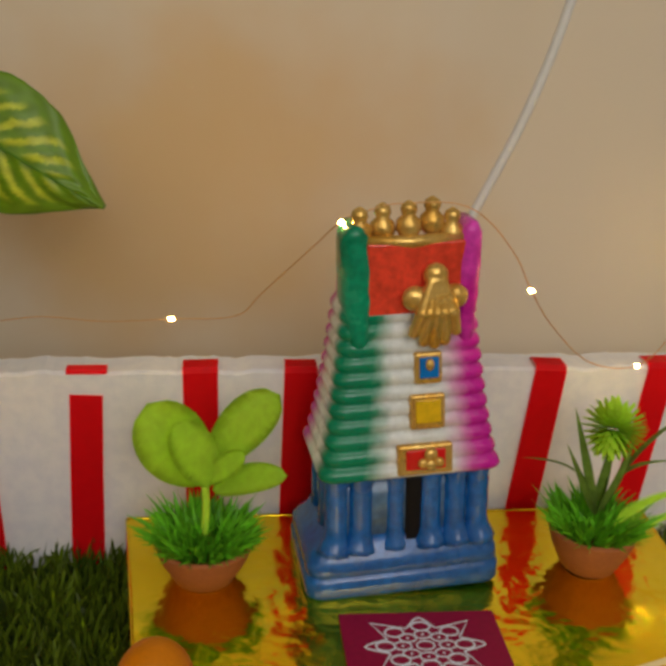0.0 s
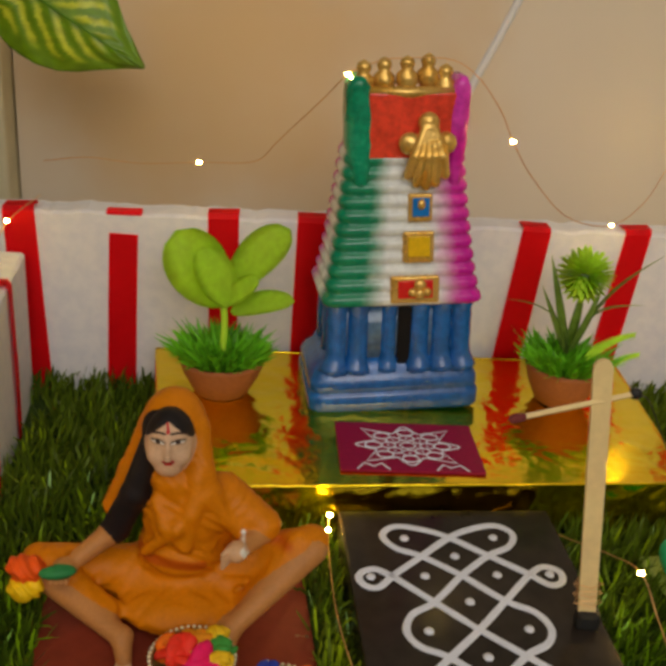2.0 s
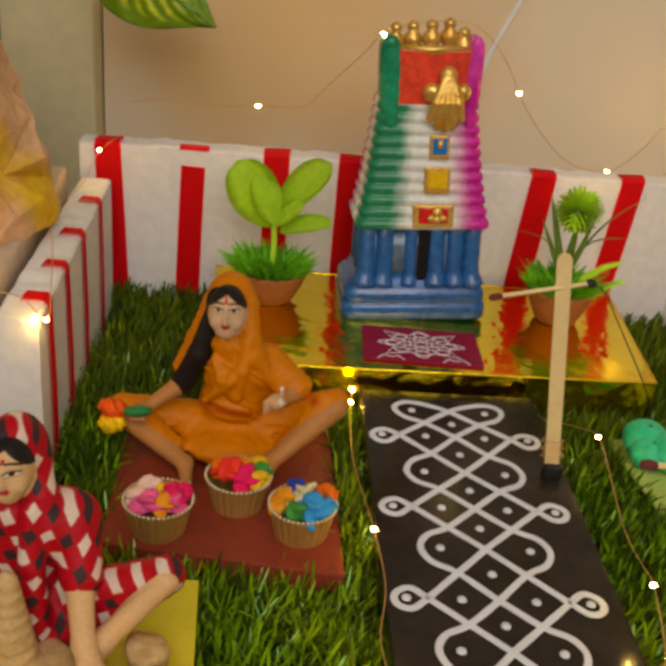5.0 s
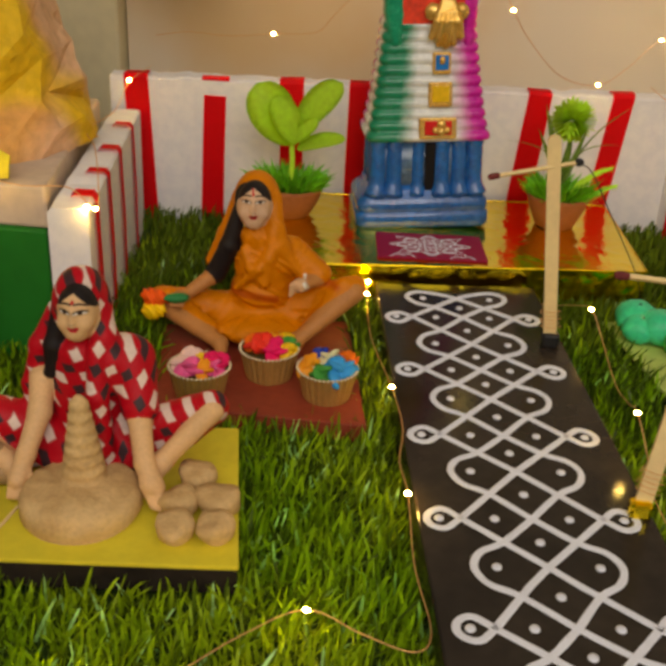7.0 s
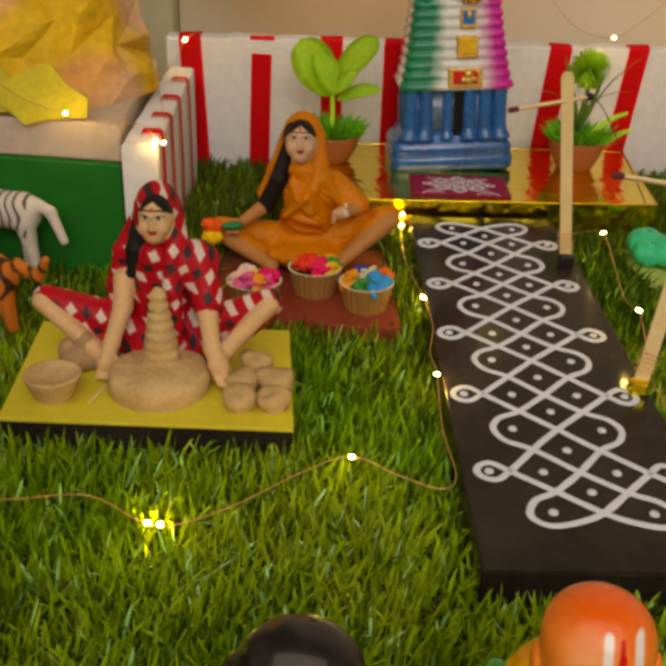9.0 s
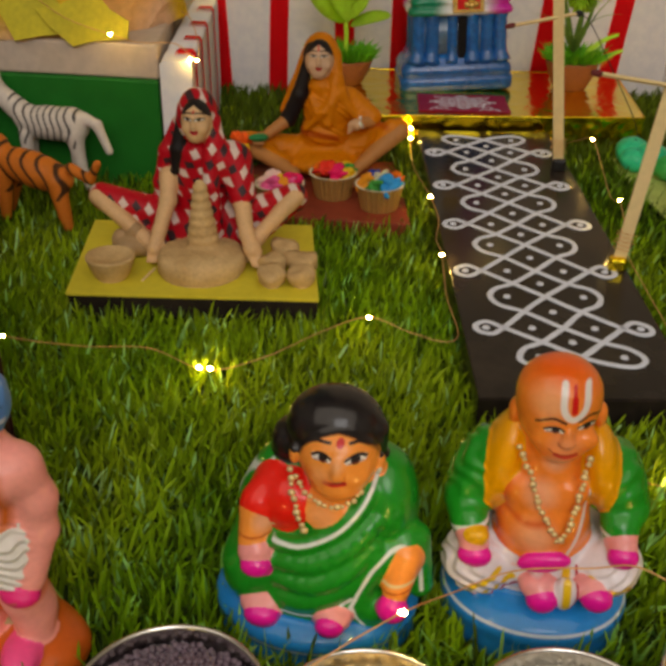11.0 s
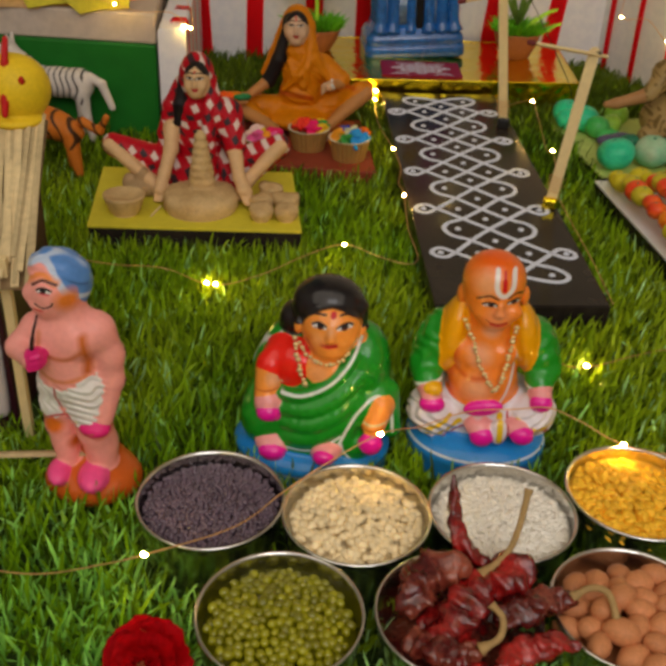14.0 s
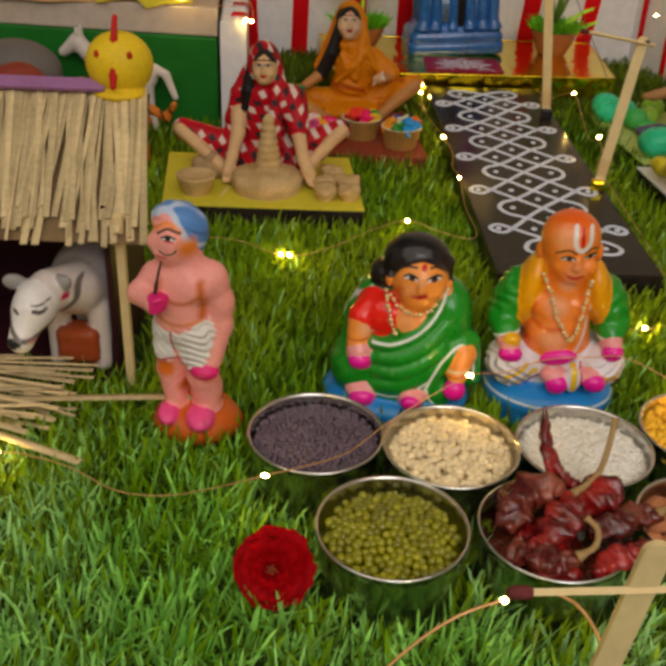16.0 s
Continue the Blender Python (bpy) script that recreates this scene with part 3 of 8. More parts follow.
# ---- temple tower ----
TOWER = pose(0.032, 0.420, 0.029, 0, -2.8, 11.0)
GREEN, PINK, WHITE, RED, BLUE, GOLD = (0.0, 0.22, 0.11), (0.55, 0.01, 0.33), (0.72, 0.76, 0.76), (0.62, 0.06, 0.03), (0.02, 0.17, 0.5), (0.55, 0.3, 0.05)
tower = thing("temple_tower", TOWER, "glazed clay temple tower with blue base and green-white-pink tiers", "figurine")


def ring(bm, hx, hy, z, r, cx=0.0, cy=0.0, per=5):
    out = []
    for sx, sy, a0 in ((1, 1, 0), (-1, 1, 90), (-1, -1, 180), (1, -1, 270)):
        for i in range(per):
            a = radians(a0 + 90 * i / (per - 1))
            out.append(bm.verts.new((cx + sx * (hx - r) + r * math.cos(a), cy + sy * (hy - r) + r * math.sin(a), z)))
    return out


def stack(bm, rows):
    """rows: hx, hy, z, corner radius, cx, cy."""
    rings = [ring(bm, *q) for q in rows]
    for a, b in zip(rings, rings[1:]):
        for i in range(len(a)):
            j = (i + 1) % len(a)
            bm.faces.new((a[i], a[j], b[j], b[i]))
    bm.faces.new(rings[0][::-1])
    bm.faces.new(rings[-1])


bm = bmesh.new()
stack(bm, [(hx + 0.0026, hy, z, r + 0.001, -0.0026, 0.0) for hx, hy, z, r in ((0.0455, 0.030, 0.0, 0.006), (0.047, 0.0315, 0.002, 0.007), (0.047, 0.0315, 0.010, 0.007), (0.0455, 0.030, 0.012, 0.007), (0.0450, 0.0295, 0.0125, 0.007), (0.0462, 0.031, 0.014, 0.007), (0.0458, 0.0305, 0.019, 0.007), (0.0430, 0.028, 0.0235, 0.007), (0.0395, 0.0255, 0.0265, 0.006), (0.0375, 0.0240, 0.0310, 0.006))])
part("plinth", bm, blue_glaze, tower, "blue glazed stepped plinth", smooth=True)
bm = bmesh.new()
stack(bm, [(0.0385, 0.0235, 0.024, 0.004), (0.0375, 0.0225, 0.066, 0.004)])
part("lower_wall", bm, material("grey_blue_glaze", (0.10, 0.18, 0.28), 0.25, vary=0.3, scale=60, bump=0.2, coat=0.5, second=(0.04, 0.14, 0.34)), tower, "grey-blue wall between the columns", smooth=True)
for x in (-0.0365, -0.0245, -0.0070, 0.0105, 0.0235, 0.0350):
    bm = bmesh.new()
    w = 0.0060 if abs(x) > 0.01 else 0.0046
    sweep(bm, smooth_line([(x * 1.04, -0.0240, 0.0235), (x, -0.0222, 0.034), (x * 0.99, -0.0215, 0.055), (x * 0.98, -0.021, 0.067)], 4), w, 8, [1.45 - 0.45 * min(i / 4, 1) + 0.10 * max(0, i - 9) + 0.04 * math.sin(3 * i + 90 * x) for i in range(13)])
    part("column", bm, blue_glaze, tower, smooth=True)
for y in (-0.008, 0.012):
    bm = bmesh.new()
    sweep(bm, [(-0.039, y, 0.0245), (-0.0385, y, 0.045), (-0.0375, y, 0.066)], 0.0040, 8)
    part("column", bm, blue_glaze, tower, smooth=True)
bm = bmesh.new()
box(bm, -0.0020, 0.0058, -0.0252, -0.0215, 0.0255, 0.062, 0.001)
part("doorway", bm, material("doorway_dark", (0.006, 0.005, 0.005), 0.7, bump=0), tower, "narrow dark doorway")


def tier_half(z):
    s = min(max((z - 0.066) / 0.080, 0), 1)
    return 0.0445 - 0.0130 * (s ** 0.72), 0.0285 - 0.0130 * (s ** 0.72)


bm = bmesh.new()
rows = []
ribs = 11
for i in range(ribs):
    for f, out in ((0.0, -0.0009), (0.16, 0.0002), (0.34, 0.0010), (0.64, 0.0011), (0.86, 0.0003)):
        z = 0.064 + 0.082 * (i + f) / ribs
        hx, hy = tier_half(z)
        rows.append((hx + out, hy + out, z, 0.0065))
hx, hy = tier_half(0.15)
rows += [(hx - 0.001, hy - 0.0005, 0.147, 0.006), (hx - 0.002, hy - 0.003, 0.172, 0.005)]
stack(bm, rows)
bmesh.ops.subdivide_edges(bm, edges=[e for e in bm.edges if abs(e.verts[0].co.z - e.verts[1].co.z) < 1e-6 and (e.verts[0].co - e.verts[1].co).length > 0.015], cuts=16)
tiers = part("tier_roof", bm, tower_glaze, tower, "ribbed roof sprayed green, white and pink", smooth=True)
me = tiers.data
at = me.color_attributes.new("paint", "FLOAT_COLOR", "POINT")
for v, c in zip(me.vertices, at.data):
    x, y, z = v.co
    hx, hy = tier_half(z)
    front = min(max((-y - hy * 0.4) / (hy * 0.4), 0), 1)
    wob = 0.10 * noise.noise((x * 120, y * 90, z * 150))
    u = x / hx + wob
    g = min(max((-0.30 - u) / 0.20, 0), 1) * front + (1 - front) * min(max((0.1 - abs(u + 0.95)) / 0.1, 0), 0)
    p = min(max((u - 0.38) / 0.35, 0), 1)
    back_pink = (1 - front) * min(max((y - hy * 0.1) / (hy * 0.5), 0), 1) if u < 0 else (1 - front)
    p = max(p, back_pink)
    grime = 0.82 + 0.18 * min(max(noise.noise((x * 60, y * 60, z * 200)) + 0.7, 0), 1)
    col = [WHITE[k] * grime * (1 - g) + GREEN[k] * g for k in range(3)]
    col = [col[k] * (1 - p) + PINK[k] * p for k in range(3)]
    c.color = (*col, 1)
bm = bmesh.new()
box(bm, -0.0215, 0.0245, -0.0170, -0.004, 0.143, 0.177, 0.001)
part("upper_panel", bm, material("orange_red_glaze", (0.74, 0.06, 0.03), 0.22, vary=0.25, scale=80, bump=0.2, coat=0.4), tower, "orange-red upper panel")
for s, mat_h, lab, w in ((-1, material("green_glaze", GREEN, 0.25, vary=0.3, scale=80, bump=0.25, coat=0.4, second=(0.0, 0.28, 0.15)), "green corner horn", 0.0072), (1, material("pink_glaze", PINK, 0.25, vary=0.3, scale=60, bump=0.25, coat=0.4, second=(0.62, 0.05, 0.42)), "pink corner horn", 0.0056)):
    bm = bmesh.new()
    rows = []
    for i in range(15):
        u = i / 14
        z = 0.116 + 0.069 * u
        edge = 0.0318 + 0.0016 * u * u
        ww = w * min(1, 0.30 + 1.4 * u) * (1 if u < 0.85 else math.sqrt(max(1 - ((u - 0.85) / 0.16) ** 2, 0.12)))
        swell = 0.0002 * math.sin(i * 2.1)
        rows.append((ww + swell * 0.6, 0.0110 * (1 if u < 0.85 else 0.9) + swell, z, ww * 0.85, s * (edge - w), -0.0075 - 0.0035 * max(0, 0.4 - u) * 2 + 0.0045 * max(0, 0.25 - u) * 4))
    stack(bm, rows)
    part("corner_horn", bm, mat_h, tower, lab, smooth=True)
# gold shell ornament
shell = []
SX = 0.0095
for i in range(5):
    q = (i - 2) / 2
    shell += chain([(SX + 0.0030 * q, -0.0235, 0.1600), (SX + 0.0072 * q, -0.0255, 0.1460), (SX + 0.0100 * q, -0.0225, 0.1300 + 0.006 * q * q)], [0.0020, 0.0032, 0.0026], GOLD, k=0.0007)
for x, z, r in ((0, 0.1625, 0.0058), (-0.0095, 0.1520, 0.0060), (0.0095, 0.1520, 0.0060), (0, 0.1540, 0.0060)):
    shell.append(egg((SX + x, -0.0205, z), (r, 0.0045, r), GOLD, k=0.0015))
orn = figure("shell_ornament", shell, 0.0006, gold_paint, Matrix(), "gold fan-shaped ornament", "")
orn.matrix_world = Matrix()
orn.parent = tower
for i, (x, h) in enumerate(((-0.0235, 0.0), (-0.0125, 0.001), (-0.001, 0.002), (0.0105, 0.003), (0.0195, -0.002))):
    bm = bmesh.new()
    lathe(bm, [(0.0040, 0), (0.0060, 0.0035), (0.0056, 0.0075), (0.0030, 0.0100), (0.0040, 0.0125), (0.0034, 0.0148), (0.001, 0.0165), (0, 0.0168)], 14, pose(x, -0.010 + 0.002 * (i % 2), 0.176 + h))
    part("finial", bm, gold_paint, tower, "gold pot-shaped finial", smooth=True)
bm = bmesh.new()
sweep(bm, [(-0.024, -0.013, 0.1775), (0, -0.015, 0.1768), (0.0245, -0.013, 0.1775)], 0.0031, 8)
part("cornice", bm, gold_paint, tower, "gold cornice", smooth=True)
for nm, x, z, w, h, col, lab in (("plaque", 0.0075, 0.1175, 0.0065, 0.0075, (0.0, 0.16, 0.55), "blue plaque with gold frame"), ("plaque", 0.0070, 0.0965, 0.0085, 0.0085, (0.72, 0.45, 0.01), "yellow plaque with gold frame"), ("plaque", 0.0055, 0.0735, 0.0135, 0.0075, (0.6, 0.01, 0.012), "red plaque with gold frame")):
    y = -tier_half(z)[1] - 0.0015
    bm = bmesh.new()
    tilt = pose(x, y, z, -9, 0, 0)
    box(bm, -w, w, -0.0022, 0.003, -h, h, 0.0012, tilt)
    pl = part(nm, bm, gold_paint, tower, lab)
    bm = bmesh.new()
    box(bm, -w * 0.72, w * 0.72, -0.0030, -0.0015, -h * 0.62, h * 0.72, 0.0006, tilt)
    part("inset", bm, material("inset_glaze", col, 0.22, vary=0.15, scale=90, bump=0.1, coat=0.6), pl)
    if col[0] < 0.01:
        bm = bmesh.new()
        ball(bm, (0, -0.0035, 0.002), (0.0022, 0.0015, 0.003), 2, None)
        bmesh.ops.transform(bm, matrix=tilt, verts=bm.verts)
        part("knob", bm, gold_paint, pl, smooth=True)
    elif col[1] < 0.02:
        bm = bmesh.new()
        for q in ((0, 0.003, 0.0035), (-0.004, -0.001, 0.0026), (0.004, -0.001, 0.0026), (0, -0.002, 0.003)):
            ball(bm, (q[0] + 0.002, -0.004, q[1]), (q[2], 0.0018, q[2]), 2)
        bmesh.ops.transform(bm, matrix=tilt, verts=bm.verts)
        part("relief", bm, gold_paint, pl, smooth=True)

# maroon card with a painted star pattern
CARD = pose(0.0415, 0.348, 0.0300, 0, 0, 6)
t = thing("pattern_card", CARD, "maroon card with white star pattern lying on the gold foil", "card")
bm = bmesh.new()
box(bm, -0.0375, 0.0375, -0.025, 0.024, -0.0006, 0.0006)
part("sheet", bm, maroon_card, t)


def card_line(points, width, high):
    bm = bmesh.new()
    ribbon(bm, points, width, 0.0007, high=high)
    part("painted_line", bm, white_paint, t, "thin white painted line")


for i in range(8):
    a = 2 * math.pi * i / 8
    b1, b2 = a - math.pi / 8, a + math.pi / 8
    r1 = 0.031 if i % 2 else 0.026
    card_line([(p.x * 1.08, p.y * 0.76) for p in smooth_line([(0.017 * math.cos(b1), 0.017 * math.sin(b1), 0), (r1 * math.cos(a), r1 * math.sin(a), 0), (0.017 * math.cos(b2), 0.017 * math.sin(b2), 0)], 4 if i % 2 == 0 else 1)], 0.0011, 0.00015)
    c = Vector((0.0105 * math.cos(a), 0.0105 * math.sin(a), 0))
    card_line([(c.x + 0.004 * math.cos(k * 0.6), (c.y + 0.004 * math.sin(k * 0.6)) * 0.72) for k in range(12)], 0.0010, 0.00022)
    bm = bmesh.new()
    lathe(bm, [(0.0008, 0.0007), (0, 0.0012)], 6, pose(c.x, c.y * 0.72, 0))
    part("painted_dot", bm, white_paint, t)
    c = Vector((0.0185 * math.cos(a), 0.0185 * math.sin(a), 0))
    card_line([(c.x + 0.0045 * math.cos(k * 0.6), (c.y + 0.0045 * math.sin(k * 0.6)) * 0.72) for k in range(12)], 0.0010, 0.0003)
card_line([(0.0042 * math.cos(k * 0.5), 0.0042 * math.sin(k * 0.5) * 0.72) for k in range(14)], 0.0010, 0.0002)
for s in (-1, 1):
    card_line([(s * x, y) for x, y in ((0.012, -0.0245), (0.016, -0.0185), (0.020, -0.0215), (0.025, -0.0185), (0.029, -0.0245))], 0.0011, 0.00026)


# ---- potted plants on the platform ----


def leaf_mesh(bm, base, tip, width, up=(0, 0, 1), cup=0.15, bend=0.1, n=8, thick=0.0006, shape=0.5, oval=False):
    """A leaf from base to tip, cupped and bent; shape: where it is widest."""
    base, tip, up = Vector(base), Vector(tip), Vector(up)
    d = tip - base
    length = d.length
    d.normalize()
    side = d.cross(up).normalized()
    nrm = side.cross(d).normalized()
    rows = []
    for i in range(n + 1):
        u = i / n
        w = width * 0.5 * (math.sin(math.pi * u ** (math.log(0.5) / math.log(shape))) ** 0.8 if 0 < u < 1 else 0.02)
        if oval:
            w = width * 0.5 * max(math.sqrt(max(1 - (2 * u ** (math.log(0.5) / math.log(shape)) - 1) ** 2, 0)), 0.03)
        c = base + d * length * u + nrm * bend * length * math.sin(math.pi * u)
        rows.append([bm.verts.new(c + side * w * k + nrm * cup * w * (abs(k) ** 1.5)) for k in (-1, -0.5, 0, 0.5, 1)])
    faces = []
    for a, b in zip(rows, rows[1:]):
        for k in range(4):
            faces.append(bm.faces.new((a[k], a[k + 1], b[k + 1], b[k])))
    bmesh.ops.solidify(bm, geom=faces, thickness=thick)


def pot(parent, r, h):
    bm = bmesh.new()
    lathe(bm, [(0, 0), (r * 0.55, 0), (r * 0.62, 0.001), (r * 0.86, h * 0.55), (r * 0.97, h * 0.9), (r, h), (r * 0.96, h + 0.0008), (r * 0.90, h), (r * 0.86, h * 0.8), (0, h * 0.78)], 36, wobble=0.006)
    part("pot", bm, terracotta, parent, "small terracotta bowl pot", smooth=True)


def tuft(parent, r, h, count, length, mat=None):
    """Small plastic blades that fill the pot."""
    bm = bmesh.new()
    for i in range(count):
        a, q = random.uniform(0, 2 * math.pi), r * math.sqrt(random.random()) * 0.8
        base = Vector((q * math.cos(a), q * math.sin(a), h * 0.8))
        lean = (0.2 + 0.7 * q / r) * random.uniform(0.5, 1.1)
        tip = base + Vector((math.cos(a) * lean + random.uniform(-0.35, 0.35), math.sin(a) * lean + random.uniform(-0.35, 0.35), random.uniform(0.55, 1.0))) * length
        side = (tip - base).cross(Vector((math.cos(a * 7), math.sin(a * 7), 0.2))).normalized() * random.uniform(0.0006, 0.0012)
        midp = (base + tip) / 2 + Vector((0, 0, length * 0.12))
        v = [bm.verts.new(p) for p in (base - side, base + side, midp + side * 1.1, midp - side * 1.1, tip)]
        bm.faces.new(v[:4])
        bm.faces.new((v[3], v[2], v[4]))
        for s in (-1, 1):
            root = base.lerp(tip, 0.45)
            end = root + (tip - base) * 0.3 + side.normalized() * s * length * 0.16
            w = [bm.verts.new(p) for p in (root - side * 0.6, root + side * 0.6, end)]
            bm.faces.new(w)
    ob = part("grass_tuft", bm, mat or leaf_dark, parent, "tuft of small green plastic blades")
    ob["kind"] = "stuff"


plant = thing("potted_plant", pose(-0.066, 0.396, 0.0295), "artificial plant with round light green leaves in terracotta pot", "plant")
pot(plant, 0.0250, 0.022)
tuft(plant, 0.024, 0.022, 420, 0.0195)
for base, tip, w, up, cup, shape in (((-0.001, 0, 0.052), (-0.026, -0.004, 0.096), 0.034, (0.3, -1, 0.2), 0.25, 0.6), ((0.0, 0.004, 0.058), (0.035, 0.008, 0.098), 0.026, (-0.5, -1, 0.6), 0.2, 0.62),
                                     ((0.004, 0, 0.050), (0.040, -0.002, 0.060), 0.018, (0, -0.5, 1), 0.15, 0.5), ((0.001, -0.002, 0.055), (0.020, -0.006, 0.074), 0.012, (0.3, -1, 0.8), 0.3, 0.55), ((0.004, -0.004, 0.054), (-0.012, -0.008, 0.089), 0.022, (0.6, -1, 0.2), 0.2, 0.58)):
    bm = bmesh.new()
    leaf_mesh(bm, base, tip, w, up, cup, 0.06, 18, 0.0012, shape, True)
    part("round_leaf", bm, leaf_bright, plant, "thick rounded light green leaf", smooth=True)
bm = bmesh.new()
sweep(bm, smooth_line([(0, 0, 0.022), (0.001, 0, 0.040), (0.0, 0, 0.058)], 4), 0.002, 8)
part("stem", bm, leaf_bright, plant, smooth=True)

plant = thing("potted_plant", pose(0.134, 0.420, 0.0295), "artificial plant with spiky blades and green flower in terracotta pot", "plant")
pot(plant, 0.0235, 0.024)
tuft(plant, 0.023, 0.024, 380, 0.0195)
for base, tip, w, up, b in (((0, 0, 0.03), (-0.042, 0.0, 0.062), 0.004, (0, 0, 1), 0.22), ((0, 0, 0.03), (-0.018, 0.002, 0.090), 0.005, (0, -1, 0), 0.05), ((0.002, 0, 0.03), (0.046, 0.004, 0.094), 0.005, (-1, 0, 1), 0.10), ((0.004, 0, 0.03), (0.038, -0.004, 0.066), 0.005, (0, 0, 1), 0.26),
                             ((0, 0.003, 0.03), (0.004, 0.004, 0.074), 0.006, (0, -1, 0), 0.04), ((0, 0, 0.03), (-0.022, -0.006, 0.074), 0.004, (0, -1, 0), 0.1), ((0, 0, 0.03), (0.014, 0, 0.078), 0.0045, (0, -1, 0), 0.08)):
    bm = bmesh.new()
    leaf_mesh(bm, base, tip, w, up, 0.2, b, 10, 0.0005, 0.35)
    part("blade_leaf", bm, leaf_long, plant, "long narrow dark green leaf", smooth=True)
bm = bmesh.new()
for i in range(240):
    z = 1 - 2 * (i + 0.5) / 240
    a = 2.39996 * i
    d = Vector((math.sqrt(1 - z * z) * math.cos(a), math.sqrt(1 - z * z) * math.sin(a), z))
    s = d.cross(Vector((0.2, 0.5, 0.7))).normalized() * 0.0015
    c = Vector((0.002, 0, 0.080))
    e = c + d * random.uniform(0.0125, 0.0165)
    v = [bm.verts.new(q) for q in (c + d * 0.003 - s, c + d * 0.003 + s, e + s * 0.8, e - s * 0.8, e + d * 0.002)]
    bm.faces.new(v[:4])
    bm.faces.new((v[3], v[2], v[4]))
part("spiky_flower", bm, leaf_bright, plant, "spiky ball of light green blades")
for k in range(2):
    bm = bmesh.new()
    for i in range(36):
        u = i / 35
        c = Vector((0.008 + 0.026 * u + k * 0.006, -0.008 + 0.004 * k, 0.028 + 0.030 * u - 0.010 * u * u - k * 0.014))
        for s in (-1, 1):
            e = c + Vector((0.004, s * 0.004, 0.003 * s + 0.002)) * (1.1 - u * 0.6) + Vector((0, 0, s * 0.004 * (1 - u)))
            w = Vector((0.0007, 0, -0.0005))
            bm.faces.new([bm.verts.new(q) for q in (c - w, c + w, e)])
    part("fern_frond", bm, leaf_bright, plant, "small feathery frond")

# ---- seated dolls ----
SKIN, PALE, BLACK = (0.46, 0.20, 0.06), (0.60, 0.39, 0.25), (0.012, 0.009, 0.010)
F1, F2, F3 = ((1000, 300, 260), 0.00014), ((500, 400, -900), 0.00022), ((800, -200, -700), 0.00018)


def doll_face(cx, cz, rx, rz, fy, skin, eye_x, eye_z, mouth, lips):
    """Head front and its painted eyes, brows and lips; fy: the face's front."""
    p = [egg((cx, fy + 0.0105, cz), (rx, 0.0105, rz), skin, k=0.0010), egg((cx, fy + 0.0042, cz - rz * 0.62), (rx * 0.58, 0.0040, rz * 0.34), skin, k=0.003),
         egg((cx, fy + 0.0002, cz - rz * 0.02), (0.0012, 0.0020, 0.0040), skin, k=0.0022), egg((cx, fy - 0.0012, cz - rz * 0.20), (0.0016, 0.0011, 0.0010), skin, k=0.0012)]
    p += [egg((cx + s * rx * 0.48, fy + 0.0035, cz - rz * 0.26), (rx * 0.36, 0.0032, rz * 0.25), skin, k=0.003) for s in (-1, 1)]
    w, dark = 0.0021, (0.035, 0.02, 0.016)
    shade = tuple(0.72 * q for q in skin)
    s = [(lambda p: (p[:, 2] - (cz + rz * 0.80 - 0.62 * np.abs(p[:, 0] - cx) - 32.0 * np.abs(p[:, 0] - cx) ** 2)) / 0.0005 * (p[:, 2] > cz - rz * 0.55), BLACK, skin)]
    for side, ex in zip((-1, 1), eye_x):
        s += [(along([(ex - w, fy, eye_z + 0.0001), (ex + w, fy, eye_z + 0.0001)], 0.0013, 0.0010), shade, skin), (along([(ex - w, fy, eye_z), (ex, fy, eye_z + 0.0001), (ex + w, fy, eye_z)], 0.00062, 0.0003), (0.74, 0.68, 0.62)), (along([(ex - 0.0002, fy, eye_z + 0.0001), (ex + 0.0002, fy, eye_z + 0.0001)], 0.00085, 0.0003), dark),
              (along([(ex - w * 1.25, fy, eye_z + 0.0002), (ex, fy, eye_z + 0.0010), (ex + w * 1.25, fy, eye_z + 0.0002)], 0.0003, 0.0003), dark), (along([(ex - side * w * 1.3, fy, eye_z + 0.0036), (ex, fy, eye_z + 0.0037), (ex + side * w * 1.6, fy, eye_z + 0.0025)], 0.00045, 0.0004), dark)]
    s += [(along([(mouth[0] - 0.0017, fy, mouth[1] + 0.0005), (mouth[0], fy, mouth[1] + 0.0002), (mouth[0] + 0.0017, fy, mouth[1] + 0.0005)], 0.0008, 0.0004), lips), (along([(mouth[0] - 0.0010, fy, mouth[1] - 0.0008), (mouth[0] + 0.0010, fy, mouth[1] - 0.0008)], 0.0007, 0.0004), lips), (along([(mouth[0] - 0.0020, fy, mouth[1]), (mouth[0] + 0.0020, fy, mouth[1])], 0.0002, 0.0003), tuple(0.4 * q for q in lips)),
          (along([(cx - 0.0014, fy, mouth[1] + 0.0030), (cx + 0.0014, fy, mouth[1] + 0.0030)], 0.0004, 0.0008), shade, skin), (along([(cx - 0.0001, fy, eye_z + 0.0042), (cx + 0.0001, fy, eye_z + 0.0046)], 0.0007, 0.0004), (0.50, 0.01, 0.01))]
    return p, s


